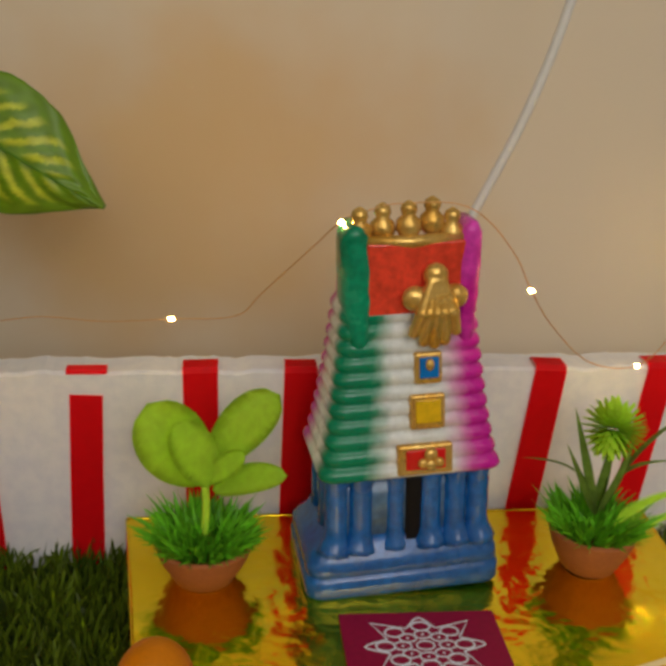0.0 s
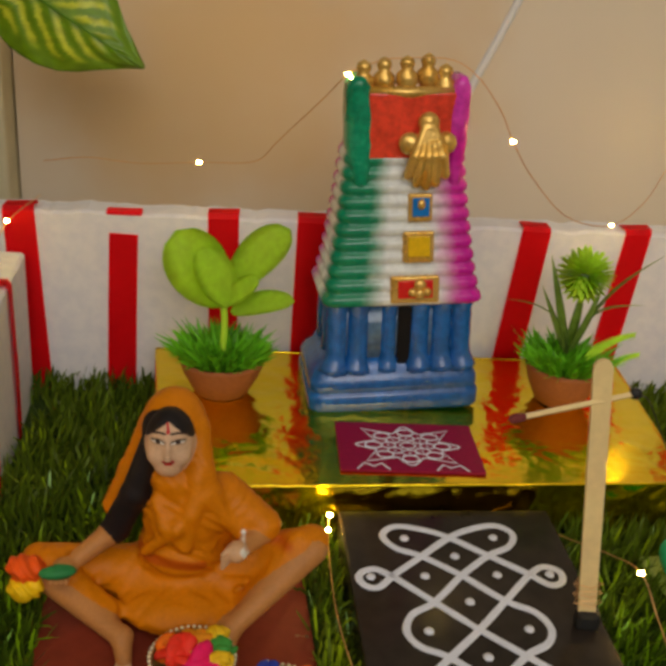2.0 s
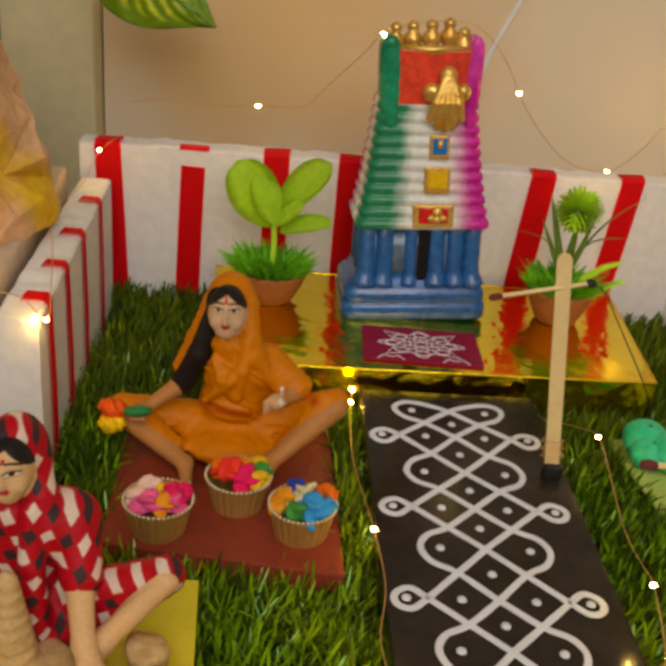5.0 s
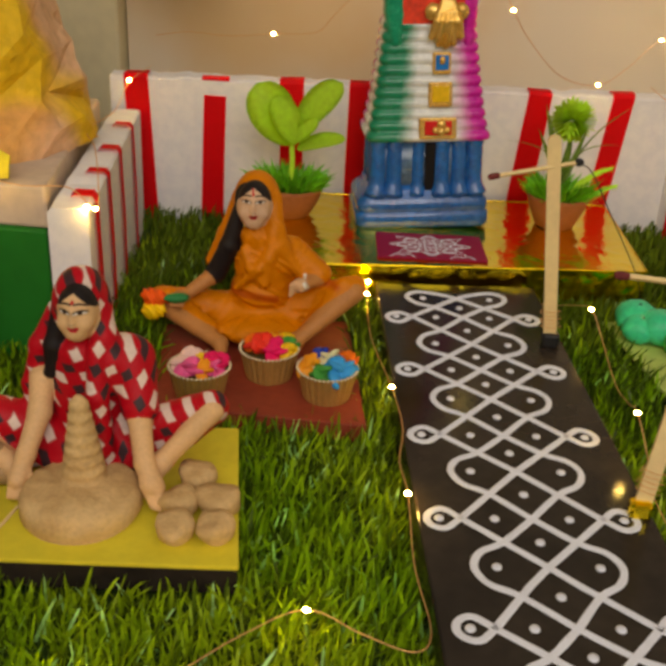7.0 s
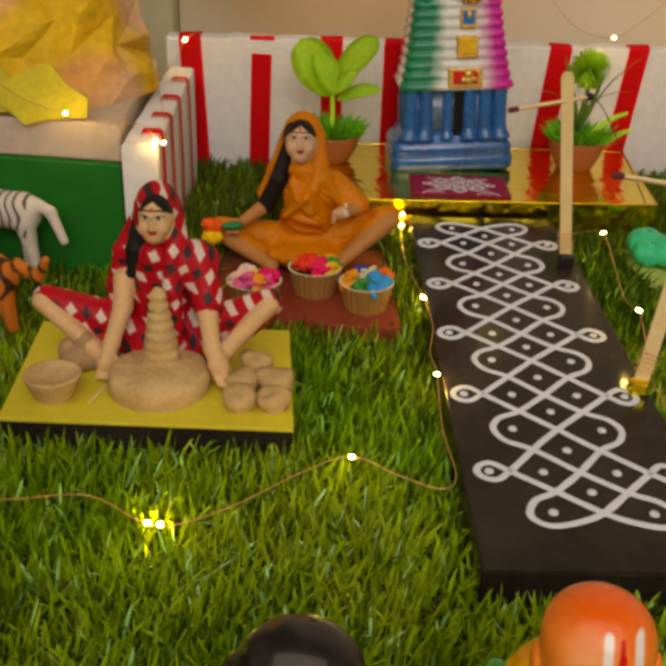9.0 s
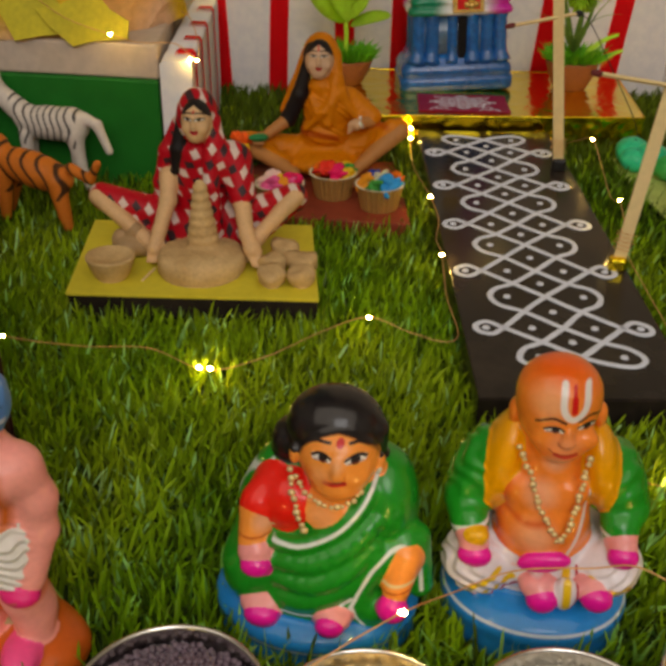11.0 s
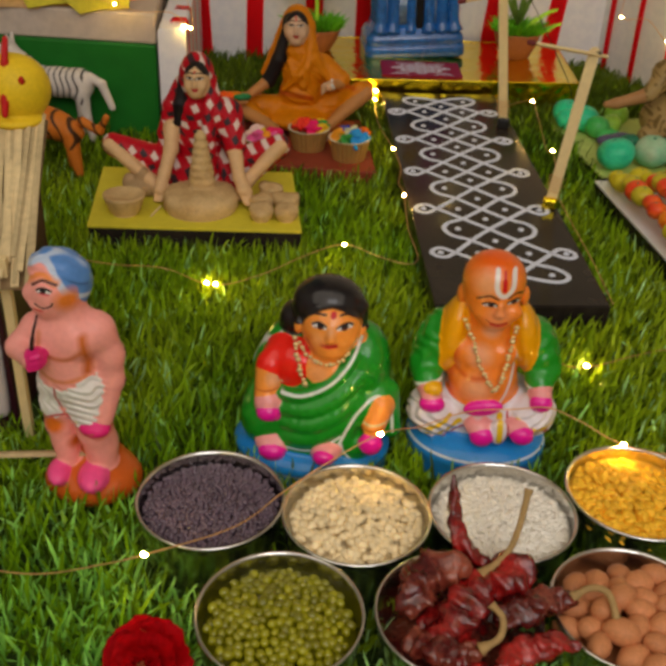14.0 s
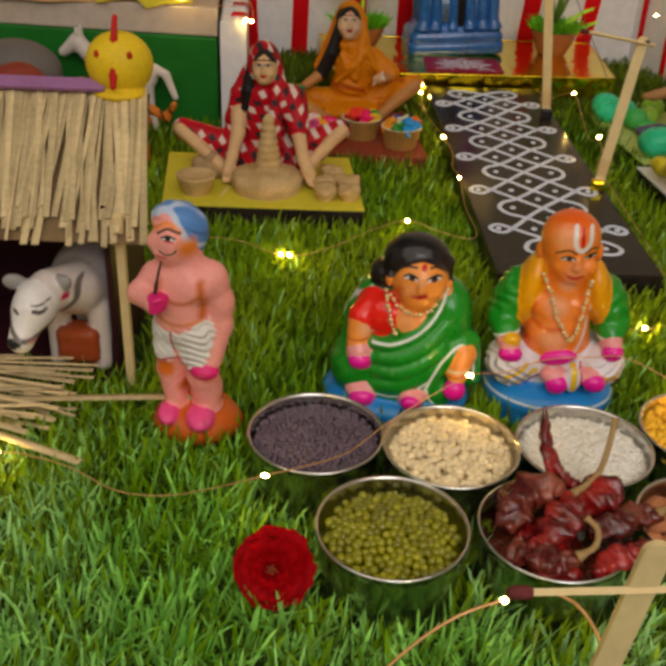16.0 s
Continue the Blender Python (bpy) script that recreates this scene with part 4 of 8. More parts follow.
ORANGE, BAND_SHADE = (0.60, 0.185, 0.001), (0.46, 0.085, 0.003)
face, marks = doll_face(-0.0036, 0.0905, 0.0100, 0.0146, -0.0175, PALE, (-0.0076, 0.0004), 0.0946, (-0.0034, 0.0854), (0.46, 0.025, 0.03))
prims = [egg((-0.0030, 0.0050, 0.0900), (0.0138, 0.0146, 0.0180), ORANGE, k=0.0015), egg((0.0190, 0.0005, 0.0480), (0.0130, 0.0085, 0.0140), ORANGE, (0, 35, 0), k=0.004, fold=F3), limb((0.0120, -0.0100, 0.0640), (0.0260, -0.0090, 0.0440), 0.0036, 0.0030, ORANGE, k=0.003), egg((-0.0046, 0.0015, 0.0912), (0.0112, 0.0116, 0.0138), BLACK, k=0.0008)] + face + [
    limb((0, 0.004, 0.020), (0.001, 0.003, 0.056), 0.0170, 0.0148, ORANGE, k=0.005, fold=F1), limb((-0.012, 0.003, 0.056), (0.016, 0.003, 0.0575), 0.0076, 0.0080, ORANGE, k=0.005, fold=F1), egg((-0.001, -0.005, 0.0690), (0.0105, 0.0085, 0.0085), ORANGE, k=0.003, fold=F1), egg((0.002, -0.0065, 0.0500), (0.0165, 0.0105, 0.0160), ORANGE, k=0.005, fold=((620, 200, 760), 0.00045)), egg((0.001, -0.003, 0.032), (0.0185, 0.0150, 0.0130), ORANGE, k=0.005, fold=((300, 200, 1000), 0.0004))]
prims += chain([(0.0110, -0.0120, 0.0660), (0.0, -0.0178, 0.0520), (-0.0130, -0.0145, 0.0380)], [0.0030, 0.0026, 0.0022], ORANGE, k=0.003)
prims += chain([(-0.0090, -0.0110, 0.0620), (-0.0050, -0.0165, 0.0520), (0.0030, -0.0170, 0.0420)], [0.0024, 0.0020, 0.0018], ORANGE, k=0.003)
prims += chain([(-0.0140, 0.008, 0.090), (-0.0215, 0.009, 0.064), (-0.0285, 0.008, 0.046)], [0.0042, 0.0055, 0.0058], ORANGE, k=0.003, fold=F1)
prims += chain([(-0.0125, -0.004, 0.086), (-0.0185, -0.006, 0.062), (-0.0270, -0.005, 0.042)], [0.0040, 0.0058, 0.0064], BLACK, k=0.002)
prims += [limb((-0.026, -0.005, 0.043), (-0.0405, -0.014, 0.0335), 0.0052, 0.0040, SKIN), egg((-0.0455, -0.0185, 0.0315), (0.0056, 0.0050, 0.0038), SKIN, k=0.002)]
prims += [limb((-0.0440 - 0.0022 * i, -0.021, 0.0300 + 0.0002 * i), (-0.0445 - 0.0022 * i, -0.0245, 0.0275), 0.0013, 0.0010, SKIN, k=0.001) for i in range(4)]
prims += chain([(0.0078, 0.001, 0.092), (0.0085, -0.006, 0.075), (0.0125, -0.007, 0.063)], [0.0045, 0.0056, 0.0062], ORANGE, k=0.003, fold=F1)
prims += chain([(0.0080, -0.0105, 0.072), (0.0060, -0.0150, 0.058), (0.0040, -0.0165, 0.042)], [0.0034, 0.0030, 0.0024], ORANGE, k=0.0025)
prims += [limb((0.019, 0.002, 0.0575), (0.0355, -0.004, 0.0455), 0.0090, 0.0080, ORANGE, k=0.004, fold=F3), limb((0.0350, -0.008, 0.0430), (0.0262, -0.0195, 0.0435), 0.0046, 0.0038, SKIN), egg((0.0250, -0.0225, 0.0445), (0.0046, 0.0048, 0.0046), (0.60, 0.36, 0.20), k=0.002)]
prims += [limb((0.0215, -0.0245, 0.0470 - 0.0020 * i), (0.0195, -0.0262, 0.0455 - 0.0022 * i), 0.0013, 0.0010, (0.60, 0.36, 0.20), k=0.001) for i in range(4)]
for s, knee, foot in ((-1, (-0.060, -0.004, 0.0235), (-0.0205, -0.036, 0.0090)), (1, (0.0575, -0.004, 0.0370), (0.0240, -0.031, 0.0100))):
    prims += [limb((s * 0.012, 0.0, 0.014), knee, 0.0130, 0.0074, ORANGE, k=0.005, fold=F2), limb((knee[0], knee[1] - 0.004, knee[2] - 0.002), foot, 0.0066, 0.0044, SKIN, k=0.002),
              limb(foot, (foot[0] - s * 0.002, foot[1] - 0.0085, 0.0042), 0.0044, 0.0032, SKIN, k=0.002), limb((knee[0] * 0.9, knee[1] - 0.004, knee[2] + 0.003), (foot[0] * 0.8 + knee[0] * 0.2, foot[1] + 0.012, 0.0130), 0.0050, 0.0055, ORANGE, k=0.004, fold=F2)]
    prims += [limb((foot[0] - s * 0.002 + 0.0016 * (i - 1.5), foot[1] - 0.0105, 0.0036), (foot[0] - s * 0.002 + 0.0018 * (i - 1.5), foot[1] - 0.0132, 0.0026), 0.0011, 0.0009, (0.60, 0.36, 0.22), k=0.0008) for i in range(4)]
prims += [egg((0.001, -0.012, 0.0100), (0.0260, 0.0220, 0.0100), ORANGE, k=0.006, fold=F2), egg((0, 0.006, 0.012), (0.030, 0.022, 0.013), ORANGE, k=0.006),
          egg((-0.0620, -0.018, 0.0300), (0.0085, 0.007, 0.0048), (0.80, 0.10, 0.01), (0, 20, 20), fold=((900, 500, 0), 0.0006)), egg((-0.0620, -0.022, 0.0225), (0.0075, 0.006, 0.0055), (0.85, 0.55, 0.01), fold=((900, 500, 300), 0.0006)), egg((-0.0480, -0.0235, 0.0325), (0.0075, 0.0034, 0.0028), (0.02, 0.20, 0.06), (0, 0, 10))]
figure("seated_doll", prims, 0.00058, doll_matte, pose(-0.061, 0.249, 0.0, 0, 0, 6) @ Matrix.Diagonal((1, 1, 0.950, 1)), "seated clay doll in an orange sari holding bright flowers", "doll",
       # the dark orange tone paints the waist band and shade beside the sleeve
       marks + [(along([(-0.018, -0.012, 0.0345), (-0.004, -0.014, 0.0335), (0.010, -0.012, 0.0310)], 0.0026, 0.0012), BAND_SHADE, ORANGE), (along([(0.0275, -0.020, 0.0470), (0.0295, -0.020, 0.0430), (0.0285, -0.020, 0.0395)], 0.0009), (0.75, 0.72, 0.66)), (along([(0.040, -0.01, 0.0400), (0.047, -0.01, 0.0400)], 0.0016, 0.003), BAND_SHADE, ORANGE), (along([(-0.0040, -0.0175, 0.1018), (-0.0036, -0.0175, 0.0996)], 0.0005, 0.0004), (0.50, 0.01, 0.02))],
       fine=[((-0.02, -0.03, 0.074), (0.014, 0.0, 0.108), 3)])


def diamonds(cell, which):
    """White (0) and black (1) lozenges of a checked cloth, set on a red ground."""
    def w(p):
        u, v = p[:, 0] * 0.95 + p[:, 1] * 0.5, p[:, 2] - p[:, 1] * 0.5
        u = u + 0.0012 * np.sin(v * 150)
        a, b = (u + 0.50 * v) / cell, (v - 0.45 * u) / cell
        fa, fb = np.abs(a - np.floor(a) - 0.5), np.abs(b - np.floor(b) - 0.5)
        ia, ib = np.floor(a) % 2, np.floor(b) % 2
        inside = (0.44 - np.maximum(fa, fb)) / 0.08
        return np.where((ia == which) & (ib == which), inside, 0)
    return w


CHECK = (0.46, 0.002, 0.012)
ARM = (0.68, 0.43, 0.22)
face, marks = doll_face(-0.0008, 0.0855, 0.0088, 0.0130, -0.0160, ARM, (-0.0042, 0.0026), 0.0884, (-0.0006, 0.0806), (0.66, 0.02, 0.05))
prims = [egg((-0.0022, 0.0032, 0.0850), (0.0126, 0.0142, 0.0178), CHECK, k=0.0015), egg((-0.0020, 0.0005, 0.0858), (0.0100, 0.0108, 0.0122), BLACK, k=0.0008)] + face + [
    limb((-0.001, 0.005, 0.018), (-0.001, 0.004, 0.055), 0.0190, 0.0160, CHECK, k=0.005), limb((-0.015, 0.003, 0.060), (0.016, 0.003, 0.062), 0.0078, 0.0080, CHECK, k=0.005), egg((-0.001, -0.004, 0.0630), (0.0100, 0.0085, 0.0085), CHECK, k=0.003)]
prims += chain([(-0.0108, -0.001, 0.082), (-0.0135, -0.004, 0.066), (-0.0155, -0.006, 0.053)], [0.0040, 0.0046, 0.0028], BLACK, k=0.002)
prims += chain([(-0.0145, 0.006, 0.080), (-0.0215, 0.003, 0.062), (-0.0262, 0.001, 0.042), (-0.0265, 0.0, 0.026)], [0.0042, 0.0056, 0.0052, 0.0042], CHECK, k=0.003)
prims += chain([(0.0072, 0.002, 0.084), (0.0090, -0.004, 0.072), (0.0125, -0.006, 0.062)], [0.0045, 0.0058, 0.0066], CHECK, k=0.003)
prims += chain([(0.0070, -0.0095, 0.068), (0.0075, -0.0150, 0.046), (0.0080, -0.0175, 0.020)], [0.0042, 0.0050, 0.0066], CHECK, k=0.002)
prims += [egg((0.016, 0.0, 0.055), (0.0140, 0.0125, 0.0140), CHECK, k=0.004), limb((0.0205, 0.001, 0.060), (0.0250, -0.010, 0.040), 0.0095, 0.0086, CHECK, k=0.003)]
prims += chain([(0.0250, -0.012, 0.038), (0.0305, -0.0275, 0.0205), (0.0345, -0.0330, 0.0140)], [0.0056, 0.0044, 0.0048], ARM) + [egg((0.0350, -0.0335, 0.0125), (0.0058, 0.0050, 0.0044), ARM, (0, 25, 0))]
prims += [limb((0.0350 + 0.0018 * (i - 1), -0.0365, 0.0105), (0.0385 + 0.0012 * (i - 2), -0.0400, 0.0058 - 0.0004 * i), 0.0015, 0.0010, ARM, k=0.001) for i in range(4)]
prims += chain([(-0.0205, -0.004, 0.048), (-0.0200, -0.012, 0.0345), (-0.0232, -0.0255, 0.0195), (-0.0255, -0.0320, 0.0100)], [0.0056, 0.0052, 0.0042, 0.0046], ARM) + [limb((-0.0222, -0.0290, 0.0150), (-0.0180, -0.0320, 0.0080), 0.0018, 0.0011, ARM, k=0.001)]
prims += [limb((-0.0255 + 0.0018 * (i - 1.5), -0.0335, 0.0085), (-0.0262 + 0.0016 * (i - 1.5), -0.0368, 0.0036), 0.0014, 0.0010, ARM, k=0.001) for i in range(4)]
for s, knee, ankle, toe in ((-1, (-0.0625, -0.008, 0.0350), (-0.0348, -0.0200, 0.0120), (-0.0240, -0.0265, 0.0050)), (1, (0.0565, -0.004, 0.0385), (0.0363, -0.0200, 0.0165), (0.0290, -0.0270, 0.0052))):
    prims += [limb((s * 0.012, 0.0, 0.014), knee, 0.0125, 0.0078, CHECK, k=0.005), limb((knee[0] + s * 0.001, knee[1] - 0.0048, knee[2] + 0.0004), ankle, 0.0050, 0.0046, ARM, k=0.002), limb(ankle, toe, 0.0050, 0.0040, ARM, k=0.002), limb((knee[0], knee[1] + 0.003, knee[2] - 0.004), (ankle[0] * 0.8, ankle[1] + 0.010, 0.008), 0.0070, 0.0060, CHECK, k=0.004)]
prims += [egg((0, -0.004, 0.010), (0.0270, 0.0210, 0.0110), CHECK, k=0.005), egg((0, 0.006, 0.012), (0.030, 0.022, 0.013), CHECK, k=0.006)]
figure("seated_doll", prims, 0.00058, doll_matte, pose(-0.110, 0.086, 0.003, 0, 0, 4) @ Matrix.Diagonal((1, 1, 0.960, 1)), "seated clay doll in red, white and black checked cloth", "doll",
       [(diamonds(0.0060, 0), (0.70, 0.56, 0.50), CHECK), (diamonds(0.0060, 1), (0.045, 0.02, 0.025), CHECK)] + marks,
       fine=[((-0.014, -0.03, 0.070), (0.012, 0.0, 0.100), 3), ((-0.07, -0.05, 0.0), (0.07, 0.004, 0.070), 2)])

# ---- clay things on the yellow board ----
t = thing("clay_shrine", pose(-0.103, 0.048, 0.003), "unpainted round clay base with a ringed cone rising from it", "clay model")
bm = bmesh.new()
lathe(bm, [(0, 0), (0.0245, 0), (0.0263, 0.003), (0.0260, 0.010), (0.0237, 0.0125), (0.021, 0.0132), (0.018, 0.0138), (0.015, 0.0141), (0.012, 0.0143), (0.008, 0.0145), (0, 0.0147)], 64, wobble=0.012)
for v in bm.verts:
    v.co += Vector((0, 0, 1)) * (0.0016 * noise.noise(v.co * 220) + 0.0012 * noise.noise(v.co * 90) if v.co.z > 0.009 else 0)
part("round_base", bm, clay, t, smooth=True)
bm = bmesh.new()
prof = [(0.0105, 0.012), (0.0098, 0.015)]
for i in range(7):
    z = 0.016 + i * 0.0052
    r = 0.0092 - i * 0.00085
    prof += [(r - 0.0006, z), (r + 0.0003, z + 0.0018), (r, z + 0.0044)]
prof += [(0.0032, 0.0525), (0.0018, 0.0545), (0, 0.055)]
lathe(bm, prof, 24, pose(0.0, 0.006, 0), wobble=0.02)
part("ringed_cone", bm, clay, t, smooth=True)
for i, (x, y, r) in enumerate(((-0.0575, 0.036, 0.0085), (-0.0405, 0.039, 0.0085), (-0.0600, 0.054, 0.0085), (-0.0430, 0.058, 0.0098), (-0.0565, 0.074, 0.0088))):
    bm = bmesh.new()
    lathe(bm, [(0, 0), (r * 0.6, 0), (r * 0.9, 0.003), (r, 0.008), (r * 0.92, 0.0105), (r * 0.5, 0.0112), (0, 0.0108)], 24)
    for v in bm.verts:
        a = math.atan2(v.co.y, v.co.x)
        if v.co.z > 0.004:
            v.co.xy *= 1 + 0.22 * max(math.cos(a + 1.6 + 0.5 * i), 0) ** 6 - 0.12 * max(-math.cos(a + 1.6 + 0.5 * i), 0) ** 4
            v.co.z += 0.0018 * noise.noise((v.co.x * 200, v.co.y * 200, i * 3.1)) - 0.0016 * max(math.cos(a + 1.6 + i), 0) ** 4
    solid("clay_lamp", bm, clay, pose(x, y, 0.003), "small lump-shaped unpainted clay oil lamp on yellow board", "clay lamp", "clay lamps on the board", smooth=True)
bm = bmesh.new()
lathe(bm, [(0, 0), (0.008, 0), (0.0105, 0.003), (0.0142, 0.013), (0.0145, 0.0145), (0.0132, 0.015), (0.0125, 0.0138), (0.006, 0.0128), (0, 0.0127)], 32, wobble=0.01)
solid("clay_bowl", bm, clay, pose(-0.152, 0.029, 0.003), "small unpainted clay bowl on yellow board", "bowl", smooth=True)
figure("clay_lump", [egg((0, 0, 0.006), (0.009, 0.008, 0.007), (0.40, 0.26, 0.13)), egg((0.008, 0.004, 0.006), (0.007, 0.007, 0.007), (0.40, 0.26, 0.13)), egg((0.003, 0.004, 0.014), (0.006, 0.005, 0.007), (0.38, 0.24, 0.12)), egg((-0.006, 0.004, 0.008), (0.006, 0.006, 0.008), (0.42, 0.27, 0.14))], 0.0008, doll_matte, pose(-0.152, 0.060, 0.003), "lumpy pile of unpainted clay beside the bowl", "clay")
bm = bmesh.new()
sweep(bm, [(-0.133, 0.027, 0.0035), (-0.131, 0.045, 0.0035)], 0.0008, 6)
solid("small_stick", bm, stick_wood, Matrix(), "thin pale stick lying on the yellow board", "stick")

# ---- three cups of paper flowers ----
gold_cup = material("gold_paper_cup", (0.52, 0.33, 0.10), 0.4, metal=0.5, vary=0.1, scale=100, bump=0.1)
cup_rim = material("cream_rim_lace", (0.75, 0.66, 0.45), 0.5, vary=0.1, scale=200, bump=0.2)
petal_mats = {k: material("petal_" + k, c, 0.55, vary=0.15, scale=120, bump=0.2, through_light=0.15) for k, c in
              dict(pink=(0.85, 0.12, 0.35), hot=(0.80, 0.01, 0.13), pale=(0.80, 0.55, 0.50), yellow=(0.85, 0.55, 0.02), red=(0.82, 0.04, 0.02), orange=(0.85, 0.17, 0.01), green=(0.05, 0.30, 0.05), blue=(0.03, 0.32, 0.72), navy=(0.02, 0.05, 0.40), cream=(0.72, 0.70, 0.42), amber=(0.85, 0.33, 0.02)).items()}


def flower_cup(x, y, label, blooms):
    t = thing("flower_cup", pose(x, y, -0.0008), label, "cup", "flower cups on the brown board")
    bm = bmesh.new()
    n = 96
    rows = []
    for r, z, f in ((0.0128, 0, 0.3), (0.0130, 0.0008, 1), (0.0165, 0.0175, 1), (0.0160, 0.0175, 0.5), (0.0122, 0.002, 0.2)):
        rows.append([bm.verts.new(((r + f * 0.00035 * (1 if i % 4 < 2 else -1)) * math.cos(2 * math.pi * i / n), (r + f * 0.00035 * (1 if i % 4 < 2 else -1)) * math.sin(2 * math.pi * i / n), z)) for i in range(n)])
    for a, b in zip(rows, rows[1:]):
        for i in range(n):
            bm.faces.new((a[i], a[(i + 1) % n], b[(i + 1) % n], b[i]))
    bm.faces.new(rows[0][::-1])
    bm.faces.new(rows[-1])
    part("fluted_side", bm, gold_cup, t, "fluted gold paper side")
    bm = bmesh.new()
    for i in range(44):
        a = 2 * math.pi * i / 44
        ball(bm, (0.0167 * math.cos(a), 0.0167 * math.sin(a), 0.0178), (0.0009, 0.0009, 0.0009), 1)
    part("beaded_rim", bm, cup_rim, t, "cream beaded rim", smooth=True)["kind"] = "stuff"
    for fx, fy, r, col in blooms:
        bm = bmesh.new()
        for k in range(5):
            a = k * 2.4 + fx * 300
            rr = r * (0.2 + 0.16 * k)
            c = Vector((rr * math.cos(a) * 0.5, rr * math.sin(a) * 0.5, 0.002 + 0.0011 * (4 - k)))
            q = Euler((random.uniform(-0.6, 0.6) + 0.5 * math.sin(a), random.uniform(-0.5, 0.5) - 0.5 * math.cos(a), a)).to_matrix().to_4x4()
            vs = ball(bm, c, (r * 0.85, r * 0.62, r * 0.26), 2, q)
            for v in vs:
                v.co += Vector((1, 1, 1)) * 0.0008 * noise.noise(v.co * 300)
        o = part("paper_flower", bm, petal_mats[col], t, col + " crumpled paper flower", smooth=True)
        o.location = (fx, fy, 0.0145)


flower_cup(-0.079, 0.166, "gold paper cup filled with pink and cream paper flowers", [(-0.007, 0.005, 0.0075, "pale"), (0.007, 0.003, 0.009, "hot"), (-0.004, -0.007, 0.008, "pink"), (0.0, 0.006, 0.006, "yellow"), (0.004, -0.006, 0.006, "amber"), (-0.010, -0.002, 0.006, "pale"), (0.009, -0.003, 0.006, "pink")])
flower_cup(-0.0455, 0.195, "gold paper cup filled with red and yellow paper flowers", [(-0.006, 0.0, 0.009, "red"), (0.004, -0.004, 0.008, "hot"), (0.0, 0.006, 0.008, "amber"), (0.010, 0.004, 0.007, "green"), (0.008, 0.010, 0.006, "yellow"), (0.011, -0.003, 0.006, "yellow"), (-0.010, 0.003, 0.006, "orange")])
flower_cup(-0.010, 0.178, "gold paper cup filled with blue and orange paper flowers", [(0.005, -0.004, 0.010, "blue"), (-0.006, 0.009, 0.007, "navy"), (0.0, 0.006, 0.008, "cream"), (0.010, 0.008, 0.007, "orange"), (-0.010, -0.001, 0.008, "amber"), (-0.002, -0.008, 0.007, "green"), (0.011, -0.001, 0.006, "blue"), (-0.003, 0.0, 0.006, "cream")])

# ---- lamp posts made of flat sticks and matches ----


def lamp_post(bottom, top, tip, tail, face, label, foot=True, wrap=None):
    t = thing("stick_lamp_post", Matrix(), label, "lamp post", "stick lamp posts")
    b, u = Vector(bottom), Vector(top)
    d = (u - b).normalized()
    s = d.cross(Vector(face)).normalized()
    n = s.cross(d)
    bm = bmesh.new()
    w, L = 0.0037, (u - b).length
    outline = [(-w, 0), (w, 0)] + [(w, L - w)] + [(w * math.cos(a), L - w + w * math.sin(a)) for a in (radians(15 * k) for k in range(1, 12))] + [(-w, L - w)]
    front = [bm.verts.new(b + s * x + d * z + n * 0.001) for x, z in outline]
    back = [bm.verts.new(b + s * x + d * z - n * 0.001) for x, z in outline]
    bm.faces.new(front)
    bm.faces.new(back[::-1])
    for i in range(len(outline)):
        j = (i + 1) % len(outline)
        bm.faces.new((front[j], front[i], back[i], back[j]))
    part("flat_stick", bm, stick_wood, t, "flat pale wooden stick")
    a, z = Vector(tip), Vector(tail)
    e = (z - a).normalized()
    bm = bmesh.new()
    sweep(bm, [a + e * 0.004, z], 0.0013, 4)
    match = part("match_arm", bm, stick_wood, t, "matchstick cross arm")
    bm = bmesh.new()
    sweep(bm, [a + e * q for q in (0, 0.0008, 0.003, 0.006, 0.0065)], 0.0019, 8, [0.4, 0.85, 1.0, 0.9, 0.6])
    part("match_tip", bm, match_head, match, "dark match head", smooth=True)
    if foot:
        bm = bmesh.new()
        box(bm, -0.0052, 0.0052, -0.0035, 0.0035, -0.001, 0.008, 0.002, Matrix.Translation(b))
        part("foot_tape", bm, wrap or black_tape, t, "lump of shiny tape at the foot")
        bm = bmesh.new()
        pts = [b + d * (0.012 + 0.012 * k / 22) + s * 0.0062 * math.cos(k * 1.4) + n * 0.0035 * math.sin(k * 1.4) for k in range(22)]
        sweep(bm, pts, 0.0002, 4)
        part("binding_wire", bm, wire_copper, t, "thin wire wound round the stick")
    return t


lamp_post((0.1160, 0.234, 0.0165), (0.1003, 0.232, 0.1415), (0.0672, 0.222, 0.1182), (0.116, 0.236, 0.1265), (0, -1, 0.1), "pale wooden stick lamp post with match arm on the black board")
lamp_post((0.1420, 0.079, 0.0100), (0.1580, 0.096, 0.120), (0.110, 0.070, 0.1265), (0.167, 0.098, 0.1135), (0, -1, 0.2), "leaning wooden stick lamp post with match arm", True, gold_foil)
lamp_post((0.0600, -0.427, -0.018), (0.0765, -0.425, 0.1095), (0.0415, -0.430, 0.0925), (0.0905, -0.424, 0.0955), (0.15, -1, 0.2), "wooden stick lamp post standing in the grass near bowls", False)
for side, q in ((0, (0.116, 0.236, 0.1265)), (1, (0.160, 0.096, 0.116))):
    bm = bmesh.new()
    ball(bm, q, (0.0028, 0.002, 0.0024), 2)
    solid("tape_lump", bm, black_tape, Matrix(), "small knot of black tape on the match arm", "tape", smooth=True)

